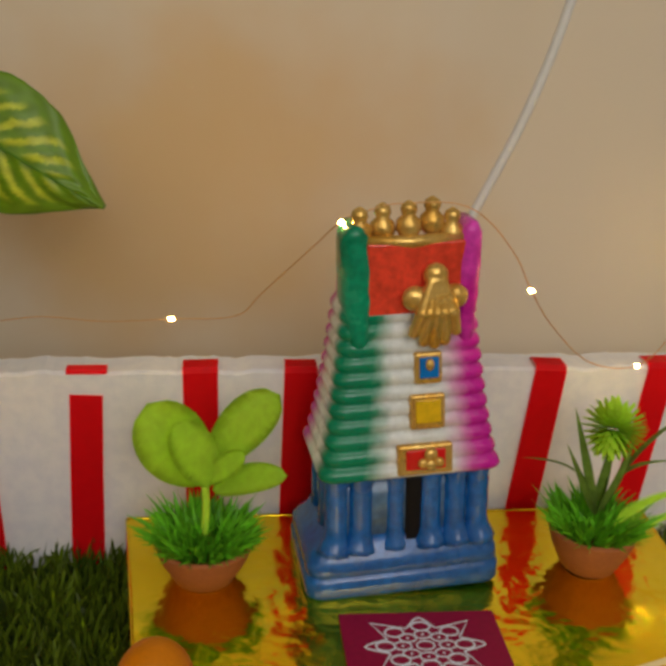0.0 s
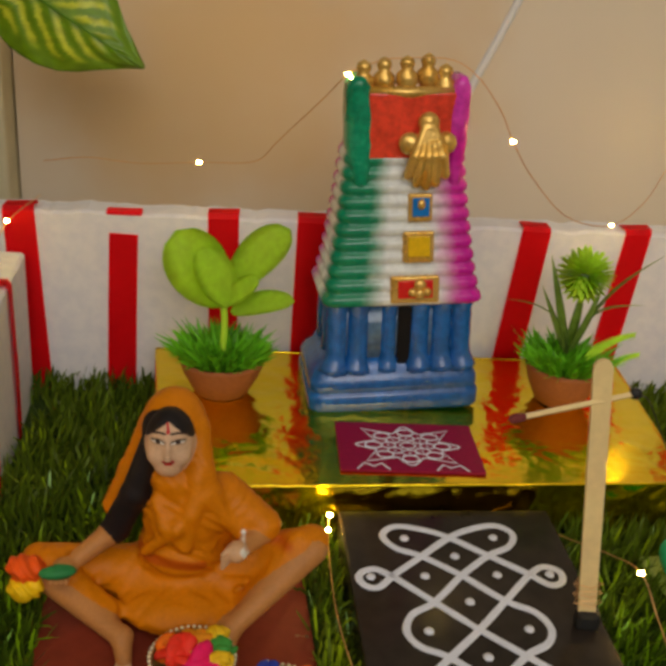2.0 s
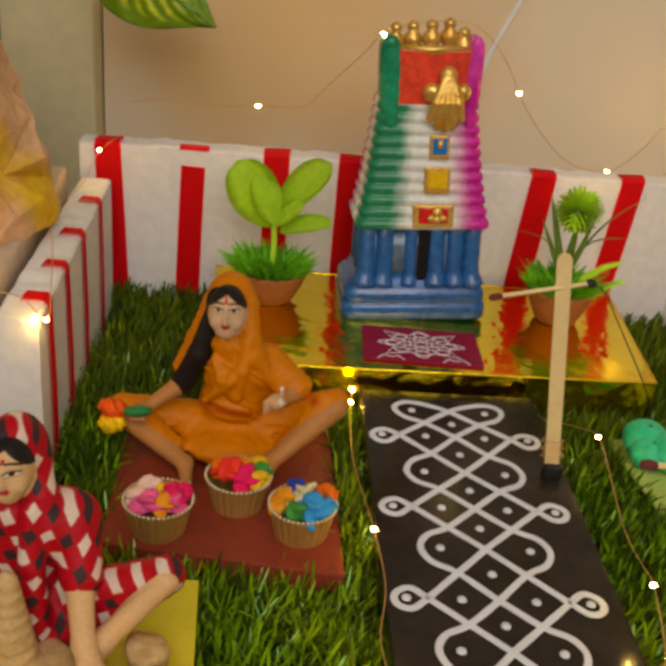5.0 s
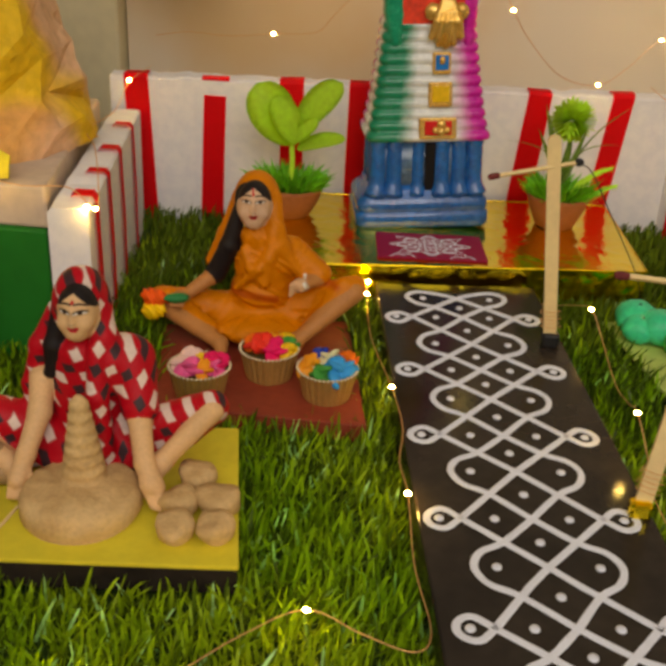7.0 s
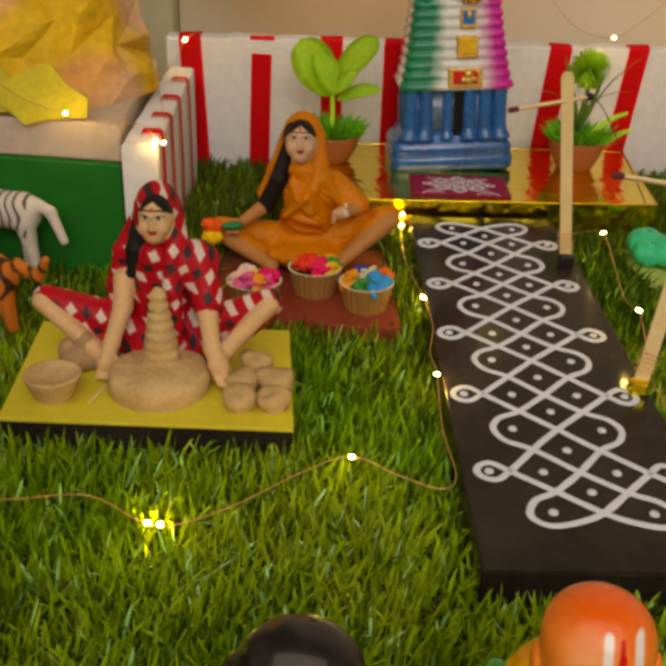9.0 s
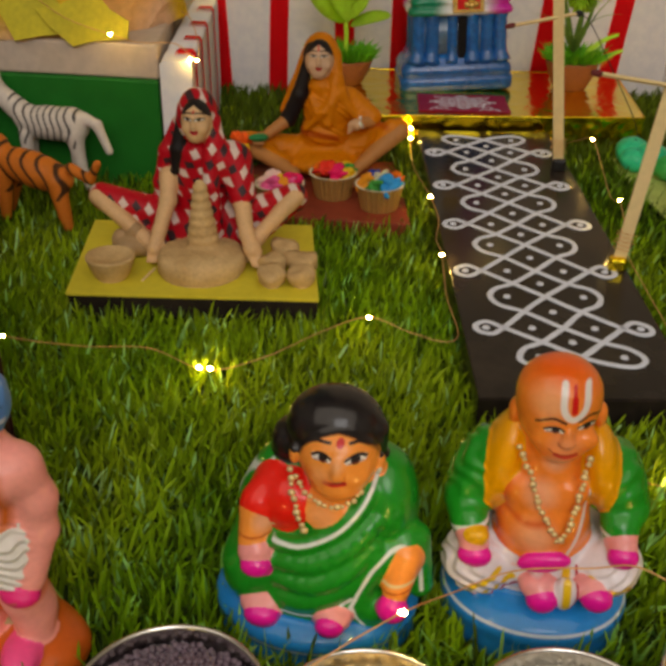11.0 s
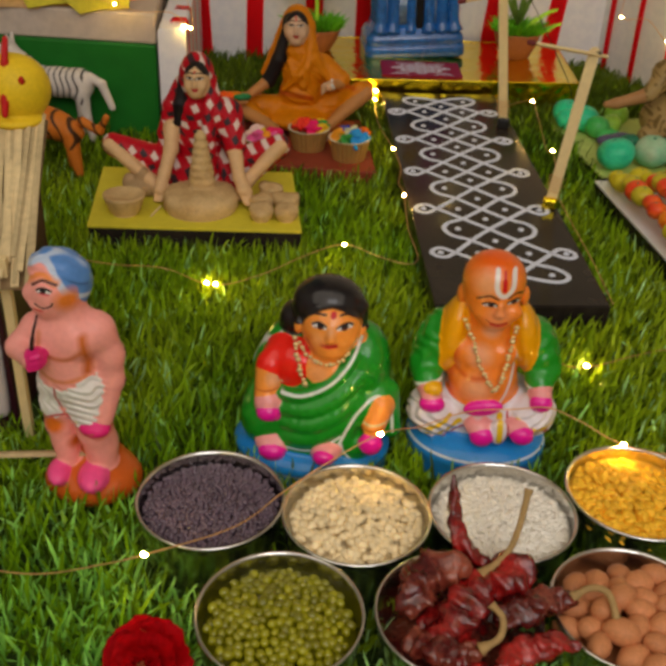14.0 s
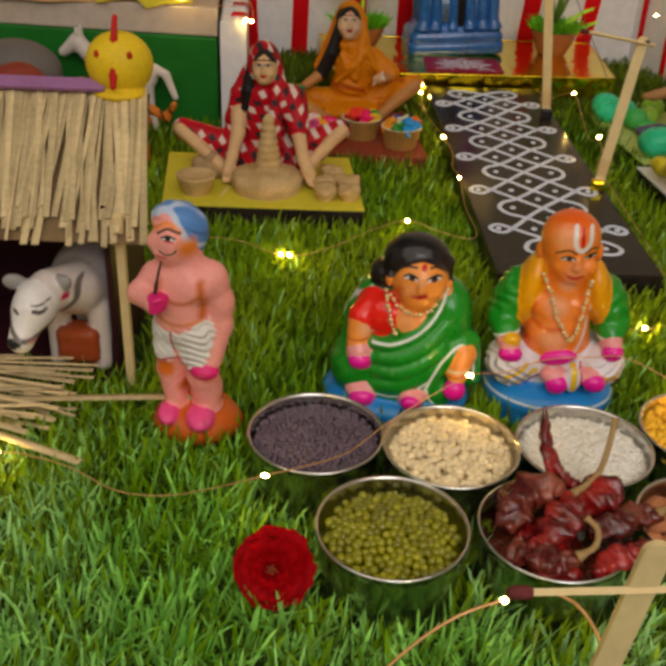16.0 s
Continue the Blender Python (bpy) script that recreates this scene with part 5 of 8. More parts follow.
# ---- standing and sitting dolls in the front ----
PINKSKIN, ROSE, RUST, BROWNISH = (0.96, 0.37, 0.32), (0.80, 0.02, 0.20), (0.60, 0.11, 0.012), (0.62, 0.13, 0.012)
CREAMW, TURBAN, TOES = (0.80, 0.76, 0.74), (0.10, 0.26, 0.62), (0.92, 0.09, 0.30)
EYEW = (0.85, 0.80, 0.75)


def painted_eye(x, z, y, w, lift, h=0.0009, way=0.0):
    """An almond eye: white, dark iris, upper lid line and thin lower line; way: how far it looks aside."""
    return [(along([(x - w, y, z - 0.0001), (x, y, z + 0.0001), (x + w, y, z + lift)], h, 0.0003), EYEW), (along([(x + way, y, z + 0.0001), (x + way + 0.0003, y, z + 0.0001)], h * 1.25, 0.0003), (0.02, 0.012, 0.012)),
            (along([(x - w * 1.35, y, z + 0.0001), (x - w * 0.3, y, z + h * 1.25), (x + w * 0.6, y, z + h * 1.1 + lift), (x + w * 1.35, y, z + lift + 0.0002)], 0.00042, 0.0003), BLACK), (along([(x - w, y, z - h * 0.8), (x + w, y, z - h * 0.7 + lift)], 0.00016, 0.0003), (0.25, 0.05, 0.03))]


prims = [egg((0.0, 0.0, 0.004), (0.0222, 0.0185, 0.0105), RUST, k=0.003), limb((0.003, 0.006, 0.008), (-0.001, 0.005, 0.042), 0.0095, 0.005, RUST, k=0.006),
         limb((-0.0100, -0.001, 0.046), (-0.0118, -0.002, 0.034), 0.0080, 0.0064, PINKSKIN), limb((-0.0118, -0.002, 0.034), (-0.0095, -0.003, 0.016), 0.0062, 0.0050, PINKSKIN), egg((-0.0108, 0.0005, 0.026), (0.0060, 0.0062, 0.0085), PINKSKIN, k=0.003),
         limb((0.0030, -0.001, 0.044), (0.0038, -0.002, 0.031), 0.0092, 0.0076, PINKSKIN), limb((0.0038, -0.002, 0.031), (0.0062, -0.002, 0.014), 0.0074, 0.0058, PINKSKIN), egg((0.0050, 0.001, 0.023), (0.0074, 0.0072, 0.0090), PINKSKIN, k=0.003),
         egg((-0.0122, -0.0095, 0.0122), (0.0050, 0.0088, 0.0042), TOES, (0, 0, 14)), egg((0.0040, -0.0105, 0.0118), (0.0064, 0.0098, 0.0047), TOES, (0, 0, 12)),
         egg((-0.0040, 0.0, 0.0565), (0.0142, 0.0120, 0.0090), CREAMW, k=0.003, fold=((1300, 100, 700), 0.0003)), limb((-0.0105, -0.001, 0.056), (-0.0116, -0.002, 0.0455), 0.0086, 0.0076, CREAMW, k=0.003, fold=((1500, 100, 300), 0.0003)), limb((0.0012, -0.002, 0.056), (0.0026, -0.002, 0.0430), 0.0106, 0.0088, CREAMW, k=0.003, fold=((350, 100, 1650), 0.0005)),
         limb((-0.0040, 0.0, 0.064), (-0.0040, 0.0, 0.074), 0.0126, 0.0130, PINKSKIN, k=0.005), egg((-0.0040, -0.004, 0.067), (0.0102, 0.0074, 0.0078), PINKSKIN, k=0.004), egg((-0.0040, -0.001, 0.0805), (0.0158, 0.0110, 0.0100), PINKSKIN, k=0.004), egg((-0.0092, -0.0068, 0.0805), (0.0080, 0.0056, 0.0072), PINKSKIN, k=0.003), egg((0.0014, -0.0068, 0.0800), (0.0084, 0.0058, 0.0078), PINKSKIN, k=0.003),
         limb((-0.0030, 0.0, 0.086), (-0.0040, -0.002, 0.096), 0.0098, 0.0082, PINKSKIN, k=0.005),
         egg((0.0085, 0.0, 0.0820), (0.0070, 0.0074, 0.0082), PINKSKIN, k=0.004), limb((0.0096, 0.0, 0.082), (0.0124, 0.001, 0.070), 0.0066, 0.0062, PINKSKIN, k=0.003), limb((0.0124, 0.001, 0.070), (0.0126, 0.0, 0.058), 0.0061, 0.0056, PINKSKIN, k=0.003), limb((0.0126, 0.0, 0.058), (0.0096, -0.005, 0.0420), 0.0055, 0.0045, PINKSKIN), egg((0.0064, -0.0085, 0.0372), (0.0066, 0.0050, 0.0038), ROSE, k=0.002),
         egg((-0.0158, -0.001, 0.0815), (0.0062, 0.0064, 0.0070), PINKSKIN, k=0.004), limb((-0.0168, -0.002, 0.0815), (-0.0226, -0.007, 0.0750), 0.0062, 0.0055, PINKSKIN, k=0.003), limb((-0.0226, -0.007, 0.0750), (-0.0140, -0.0155, 0.0750), 0.0054, 0.0046, PINKSKIN), egg((-0.0118, -0.0166, 0.0762), (0.0046, 0.0038, 0.0046), ROSE, k=0.0025)] + [limb((-0.0095 - 0.0006 * i, -0.0190, 0.0790 - 0.0026 * i), (-0.0120 - 0.0006 * i, -0.0203, 0.0785 - 0.0026 * i), 0.0016, 0.0014, ROSE, k=0.001) for i in range(3)] + [
         egg((-0.0062, -0.003, 0.1015), (0.0102, 0.0102, 0.0118), PINKSKIN, k=0.002), egg((-0.0082, -0.005, 0.0960), (0.0068, 0.0060, 0.0054), PINKSKIN, k=0.003), egg((-0.0146, -0.0072, 0.1012), (0.0030, 0.0026, 0.0034), PINKSKIN, k=0.003), egg((-0.0115, -0.0095, 0.0975), (0.0026, 0.0020, 0.0014), PINKSKIN, k=0.002),
         egg((-0.0054, 0.002, 0.1080), (0.0120, 0.0112, 0.0086), TURBAN, (0, 14, 0), k=0.001, fold=((420, 0, 900), 0.0003)), egg((0.0002, 0.003, 0.1022), (0.0072, 0.0086, 0.0092), TURBAN, k=0.003)]
MAN = pose(-0.088, -0.232, -0.012)
EDGE = [(-0.0176, -0.01, 0.1105), (-0.0110, -0.01, 0.1150), (-0.0055, -0.01, 0.1138), (-0.0010, -0.01, 0.1078), (0.0025, -0.01, 0.1020), (0.0080, -0.008, 0.0975)]
figure("standing_doll", prims, 0.0006, doll_satin, MAN, "glossy pink clay man doll in white loincloth and blue turban", "doll",
       [(lambda p: (np.interp(p[:, 0], [e[0] for e in EDGE], [e[2] for e in EDGE]) - p[:, 2]) / 0.0006 * (p[:, 0] < 0.0045) * (p[:, 1] < -0.001), PINKSKIN, TURBAN), (lambda p: (p[:, 2] - np.interp(p[:, 0], [e[0] for e in EDGE], [e[2] for e in EDGE])) / 0.0006 * (p[:, 2] > 0.099) * (p[:, 1] < -0.002), TURBAN, PINKSKIN), (along(EDGE, 0.0010), (0.55, 0.64, 0.80)), (along([(-0.0150, -0.008, 0.1125), (-0.0060, -0.010, 0.1165), (0.0015, -0.010, 0.1150), (0.0085, -0.006, 0.1085)], 0.0006), (0.50, 0.60, 0.78), TURBAN), (along([(-0.0030, -0.01, 0.1108), (0.0030, -0.01, 0.1070), (0.0080, -0.01, 0.1035)], 0.0003), (0.05, 0.14, 0.36), TURBAN),
        # brown and orange strokes put shading under chest, arm and turban into the paint
        (along([(-0.0105, -0.012, 0.0765), (-0.0050, -0.014, 0.0742), (0.0005, -0.013, 0.0745), (0.0055, -0.012, 0.0775)], 0.0007, 0.0022), BROWNISH, PINKSKIN), (along([(0.0062, -0.010, 0.084), (0.0068, -0.008, 0.076), (0.0062, -0.010, 0.067)], 0.0014, 0.0026), BROWNISH, PINKSKIN), (along([(-0.0138, -0.010, 0.0650), (-0.0045, -0.014, 0.0630), (0.0058, -0.012, 0.0650)], 0.0007, 0.0018), (0.72, 0.20, 0.05), PINKSKIN), (along([(-0.0115, -0.012, 0.085), (-0.0120, -0.012, 0.0780)], 0.0008, 0.0024), (0.78, 0.24, 0.10), PINKSKIN),
        (near((-0.0125, -0.008, 0.0372), 0.0045, 0.003), (0.80, 0.17, 0.02), PINKSKIN), (near((0.0085, -0.008, 0.0360), 0.0042, 0.003), (0.78, 0.15, 0.05), PINKSKIN), (near((-0.0040, -0.006, 0.026), 0.003, 0.003), BROWNISH, PINKSKIN),
        (along([(-0.0078, -0.014, 0.0605), (-0.0080, -0.014, 0.0520), (-0.0060, -0.014, 0.0450)], 0.0005), (0.48, 0.05, 0.06), CREAMW), (along([(-0.0165, -0.01, 0.0405), (-0.0070, -0.012, 0.0435), (0.0000, -0.012, 0.0362), (0.0070, -0.008, 0.0375)], 0.0006), (0.66, 0.10, 0.12)),
        (near((0.0015, -0.009, 0.1005), 0.0042, 0.0045), (0.86, 0.22, 0.03), PINKSKIN), (along([(-0.0150, -0.009, 0.1075), (-0.0080, -0.010, 0.1110), (-0.0020, -0.010, 0.1080)], 0.0012, 0.002), (0.86, 0.26, 0.06), PINKSKIN), (along([(-0.0088, -0.012, 0.1046), (-0.0048, -0.012, 0.1042)], 0.0006, 0.0008), (0.84, 0.10, 0.14), PINKSKIN)]
       + painted_eye(-0.0066, 0.1054, -0.012, 0.0022, -0.0002, 0.0009, -0.0003) + [(along([(-0.0118, -0.010, 0.1068), (-0.0070, -0.012, 0.1092), (-0.0018, -0.011, 0.1076)], 0.0005, 0.0004), (0.10, 0.03, 0.02)), (along([(-0.0110, -0.010, 0.0992), (-0.0078, -0.012, 0.0978), (-0.0045, -0.012, 0.0988), (-0.0034, -0.012, 0.1002)], 0.00035, 0.0003), BLACK), (along([(-0.0118, -0.012, 0.0966), (-0.0085, -0.012, 0.0960)], 0.0006, 0.0005), (0.75, 0.08, 0.08), PINKSKIN), (along([(-0.0160, -0.01, 0.0560), (-0.0132, -0.01, 0.0540)], 0.0002, 0.0004), (0.6, 0.55, 0.53), CREAMW)],
       fine=[((-0.020, -0.03, 0.088), (0.012, 0.0, 0.120), 3), ((-0.03, -0.03, 0.03), (0.02, 0.0, 0.088), 2)])
bm = bmesh.new()
sweep(bm, smooth_line([(-0.0995, -0.252, 0.0705), (-0.0983, -0.2505, 0.078), (-0.0975, -0.2465, 0.0838)], 5), 0.0006, 8, [1.5] * 4 + [1.0] * 4 + [0.8] * 3)
solid("smoking_pipe", bm, material("dark_pipe_paint", (0.05, 0.022, 0.018), 0.3, bump=0.1), Matrix(), "dark painted pipe held at the doll's mouth", "pipe", smooth=True)

GSARI, GSKIN, BLOUSE, BASEB, HANDP = (0.008, 0.27, 0.016), (0.95, 0.32, 0.05), (0.88, 0.016, 0.008), (0.012, 0.24, 0.68), (0.86, 0.010, 0.36)
fo = ((-250, 0, 520), 0.0004)
FOOT, WB2 = (0.90, 0.34, 0.34), (0.74, 0.80, 0.78)
prims = [egg((-0.003, 0, 0.003), (0.0378, 0.0300, 0.0095), BASEB, k=0.002), egg((-0.003, 0, -0.006), (0.0370, 0.0295, 0.012), BASEB, k=0.006),
         egg((-0.0015, 0.004, 0.020), (0.0355, 0.0240, 0.0220), GSARI, k=0.006, fold=fo), egg((-0.0010, 0.005, 0.041), (0.0310, 0.0190, 0.0230), GSARI, k=0.006, fold=fo), limb((-0.014, 0.006, 0.0545), (0.016, 0.005, 0.0565), 0.0105, 0.0112, GSARI, k=0.006), egg((0.0215, 0.002, 0.0470), (0.0105, 0.0140, 0.0180), GSARI, k=0.006),
         egg((0.0, -0.008, 0.029), (0.0205, 0.0125, 0.0150), GSARI, k=0.004), egg((-0.0235, -0.008, 0.020), (0.0125, 0.0120, 0.0130), GSARI, k=0.005, fold=fo), egg((0.0180, -0.0140, 0.0130), (0.0085, 0.0070, 0.0075), GSARI, k=0.003), egg((-0.002, -0.0150, 0.0150), (0.0180, 0.0085, 0.0070), GSARI, k=0.004)]
for line, r in ((((0.0165, -0.008, 0.0580), (0.0115, -0.0125, 0.0505), (0.0045, -0.0150, 0.0435), (-0.0060, -0.0165, 0.0385), (-0.0155, -0.0145, 0.0375)), 0.0032), (((0.0185, -0.011, 0.0480), (0.0100, -0.0158, 0.0390), (-0.0015, -0.0180, 0.0325), (-0.0140, -0.0160, 0.0305)), 0.0042), (((0.0180, -0.0130, 0.0385), (0.0090, -0.0178, 0.0305), (-0.001, -0.0198, 0.0250), (-0.0130, -0.0172, 0.0235)), 0.0044), (((0.0145, -0.0160, 0.0275), (0.0055, -0.0195, 0.0215), (-0.004, -0.0205, 0.0178), (-0.0115, -0.0185, 0.0170)), 0.0040)):
    pts = [tuple(q) for q in smooth_line(line, 3)]
    prims += chain(pts, [r * (0.75 + 0.25 * math.sin(math.pi * i / (len(pts) - 1))) for i in range(len(pts))], GSARI, k=0.0016)
prims += [egg((-0.0110, -0.0055, 0.0490), (0.0110, 0.0098, 0.0118), BLOUSE, k=0.002), limb((-0.0165, -0.002, 0.0545), (-0.0218, -0.0075, 0.0485), 0.0068, 0.0070, BLOUSE, k=0.002),
          limb((-0.0228, -0.0095, 0.0455), (-0.0234, -0.0130, 0.0365), 0.0060, 0.0053, GSKIN), egg((-0.0222, -0.0155, 0.0325), (0.0062, 0.0054, 0.0058), FOOT, k=0.002), egg((-0.0215, -0.0190, 0.0292), (0.0054, 0.0040, 0.0042), HANDP, k=0.001),
          egg((0.002, -0.0085, 0.0500), (0.0098, 0.0070, 0.0085), GSKIN, k=0.003), limb((0.004, -0.004, 0.052), (0.005, -0.004, 0.060), 0.0082, 0.0080, GSKIN, k=0.003),
          egg((0.0048, -0.0045, 0.0700), (0.0136, 0.0125, 0.0132), GSKIN, k=0.002), egg((0.0055, -0.0105, 0.0615), (0.0074, 0.0056, 0.0042), GSKIN, k=0.004), egg((0.0060, -0.0168, 0.0712), (0.0014, 0.0020, 0.0034), GSKIN, k=0.0025), egg((0.0061, -0.0178, 0.0695), (0.0020, 0.0012, 0.0012), GSKIN, k=0.0015), egg((0.0002, -0.0120, 0.0675), (0.0040, 0.0034, 0.0034), GSKIN, k=0.003), egg((0.0112, -0.0118, 0.0672), (0.0040, 0.0034, 0.0034), GSKIN, k=0.003),
          egg((-0.0098, -0.006, 0.0695), (0.0020, 0.0030, 0.0042), GSKIN, k=0.001), egg((0.0188, -0.005, 0.0680), (0.0018, 0.0028, 0.0040), GSKIN, k=0.001),
          egg((0.0025, 0.0035, 0.0760), (0.0166, 0.0140, 0.0138), BLACK, k=0.0008), egg((-0.0120, 0.006, 0.0665), (0.0082, 0.0090, 0.0085), BLACK, k=0.002), limb((0.0168, 0.001, 0.077), (0.0176, 0.002, 0.0680), 0.0040, 0.0028, BLACK, k=0.002),
          limb((0.0296, -0.0105, 0.0330), (0.0272, -0.0165, 0.0240), 0.0058, 0.0050, GSKIN), egg((0.0263, -0.0200, 0.0178), (0.0056, 0.0048, 0.0056), HANDP, k=0.001), limb((0.0320, -0.004, 0.0370), (0.0345, -0.007, 0.0190), 0.0056, 0.0052, GSARI, k=0.003), limb((0.0200, -0.0115, 0.0325), (0.0285, -0.0075, 0.0375), 0.0048, 0.0045, GSARI, k=0.003), limb((0.0130, -0.0170, 0.0180), (0.0200, -0.0125, 0.0320), 0.0042, 0.0046, GSARI, k=0.003),
          egg((-0.0195, -0.0185, 0.0122), (0.0080, 0.0062, 0.0050), FOOT), egg((-0.0190, -0.0232, 0.0105), (0.0062, 0.0040, 0.0042), HANDP, k=0.001), egg((0.0062, -0.0225, 0.0125), (0.0066, 0.0052, 0.0048), FOOT), egg((0.0055, -0.0264, 0.0118), (0.0050, 0.0034, 0.0038), HANDP, k=0.001)]
WOMAN = pose(0.010, -0.190, -0.010)
figure("sitting_woman_doll", prims, 0.00058, doll_gloss, WOMAN, "glossy clay woman doll in green sari on blue base", "doll",
       [(along([(0.0190, -0.008, 0.0672), (0.0168, -0.011, 0.0596), (0.0125, -0.014, 0.0525), (0.0050, -0.016, 0.0452), (-0.0056, -0.018, 0.0402), (-0.0155, -0.016, 0.0392)], 0.0007, 0.0005), WB2), (along([(-0.0385, -0.002, 0.010), (-0.0368, 0.0, 0.024), (-0.0300, 0.002, 0.0505), (-0.0180, 0.002, 0.0620)], 0.0006), WB2, GSARI),
        (along([(0.0118, -0.022, 0.0165), (0.0160, -0.02, 0.0260), (0.0210, -0.018, 0.0342), (0.0286, -0.012, 0.0390), (0.0340, -0.010, 0.0320), (0.0358, -0.008, 0.0200)], 0.0007, 0.0005), WB2, GSARI), (along([(-0.0120, -0.022, 0.0128), (-0.0040, -0.024, 0.0125), (0.0035, -0.024, 0.0146), (0.0085, -0.024, 0.0176), (0.0122, -0.022, 0.0206)], 0.0006, 0.0005), WB2, GSARI), (along([(0.0128, -0.022, 0.0170), (0.0142, -0.022, 0.0120), (0.0170, -0.022, 0.0085)], 0.0006, 0.0005), WB2, GSARI), (along([(-0.0285, -0.015, 0.0125), (-0.0240, -0.018, 0.0135), (-0.0185, -0.018, 0.0155)], 0.0007), WB2, GSARI),
        (lambda p: (((p[:, 0] - 0.0055) / 0.0128) ** 2 + (np.maximum(p[:, 2] - 0.0705, 0) / (0.0108 - 0.10 * np.abs(p[:, 0] - 0.0055))) ** 2 - 1) / 0.10 * (p[:, 2] > 0.0712), BLACK, GSKIN), (along([(0.0063, -0.016, 0.0796), (0.0064, -0.016, 0.0797)], 0.0013, 0.0004), (0.62, 0.004, 0.006)),
        (along([(-0.0300, -0.012, 0.0420), (-0.0160, -0.012, 0.0435)], 0.0006), (0.80, 0.62, 0.34), BLOUSE), (along([(-0.0300, -0.012, 0.0395), (-0.0170, -0.012, 0.0400)], 0.0004), (0.62, 0.12, 0.02), GSKIN), (along([(0.021, -0.015, 0.0270), (0.033, -0.015, 0.0285)], 0.0005), (0.80, 0.62, 0.34), GSKIN), (along([(0.021, -0.015, 0.0248), (0.033, -0.015, 0.0260)], 0.0004), (0.62, 0.12, 0.02), GSKIN),
        (along([(-0.0054, -0.013, 0.0772), (-0.0016, -0.016, 0.0792), (0.0030, -0.016, 0.0796)], 0.0004, 0.0004), BLACK), (along([(0.0094, -0.016, 0.0796), (0.0124, -0.016, 0.0794), (0.0158, -0.014, 0.0774)], 0.0004, 0.0004), BLACK),
        # lips, then lighter cheek, nose and chest spots: highlights put into the skin paint
        (along([(0.0020, -0.017, 0.0662), (0.0046, -0.017, 0.0657), (0.0080, -0.017, 0.0664)], 0.0011, 0.0005), (0.74, 0.03, 0.03)), (along([(0.0016, -0.017, 0.0664), (0.0048, -0.017, 0.0660), (0.0084, -0.017, 0.0667)], 0.0002, 0.0003), (0.25, 0.03, 0.02)), (near((0.0004, -0.017, 0.0690), 0.003, 0.004), (0.92, 0.36, 0.12), GSKIN), (near((0.0060, -0.017, 0.0735), 0.0018, 0.003), (0.94, 0.42, 0.18), GSKIN), (along([(-0.0040, -0.014, 0.0690), (-0.0060, -0.012, 0.0640)], 0.0012, 0.003), (0.80, 0.17, 0.02), GSKIN),
        (near((0.0010, -0.016, 0.0500), 0.005, 0.005), (0.92, 0.38, 0.14), GSKIN), (near((-0.0185, -0.014, 0.0455), 0.004, 0.004), (0.92, 0.44, 0.24), GSKIN), (along([(-0.040, -0.012, 0.001), (-0.020, -0.032, 0.001), (0.016, -0.03, 0.001), (0.034, -0.01, 0.001)], 0.0005), (0.6, 0.7, 0.8), BASEB)]
       + painted_eye(0.0004, 0.0751, -0.016, 0.0023, 0.0, 0.0011, 0.0004) + painted_eye(0.0116, 0.0749, -0.016, 0.0023, 0.0002, 0.0011, -0.0002),
       fine=[((-0.014, -0.03, 0.056), (0.022, 0.0, 0.084), 3), ((-0.045, -0.035, 0.004), (0.04, 0.004, 0.064), 2)])

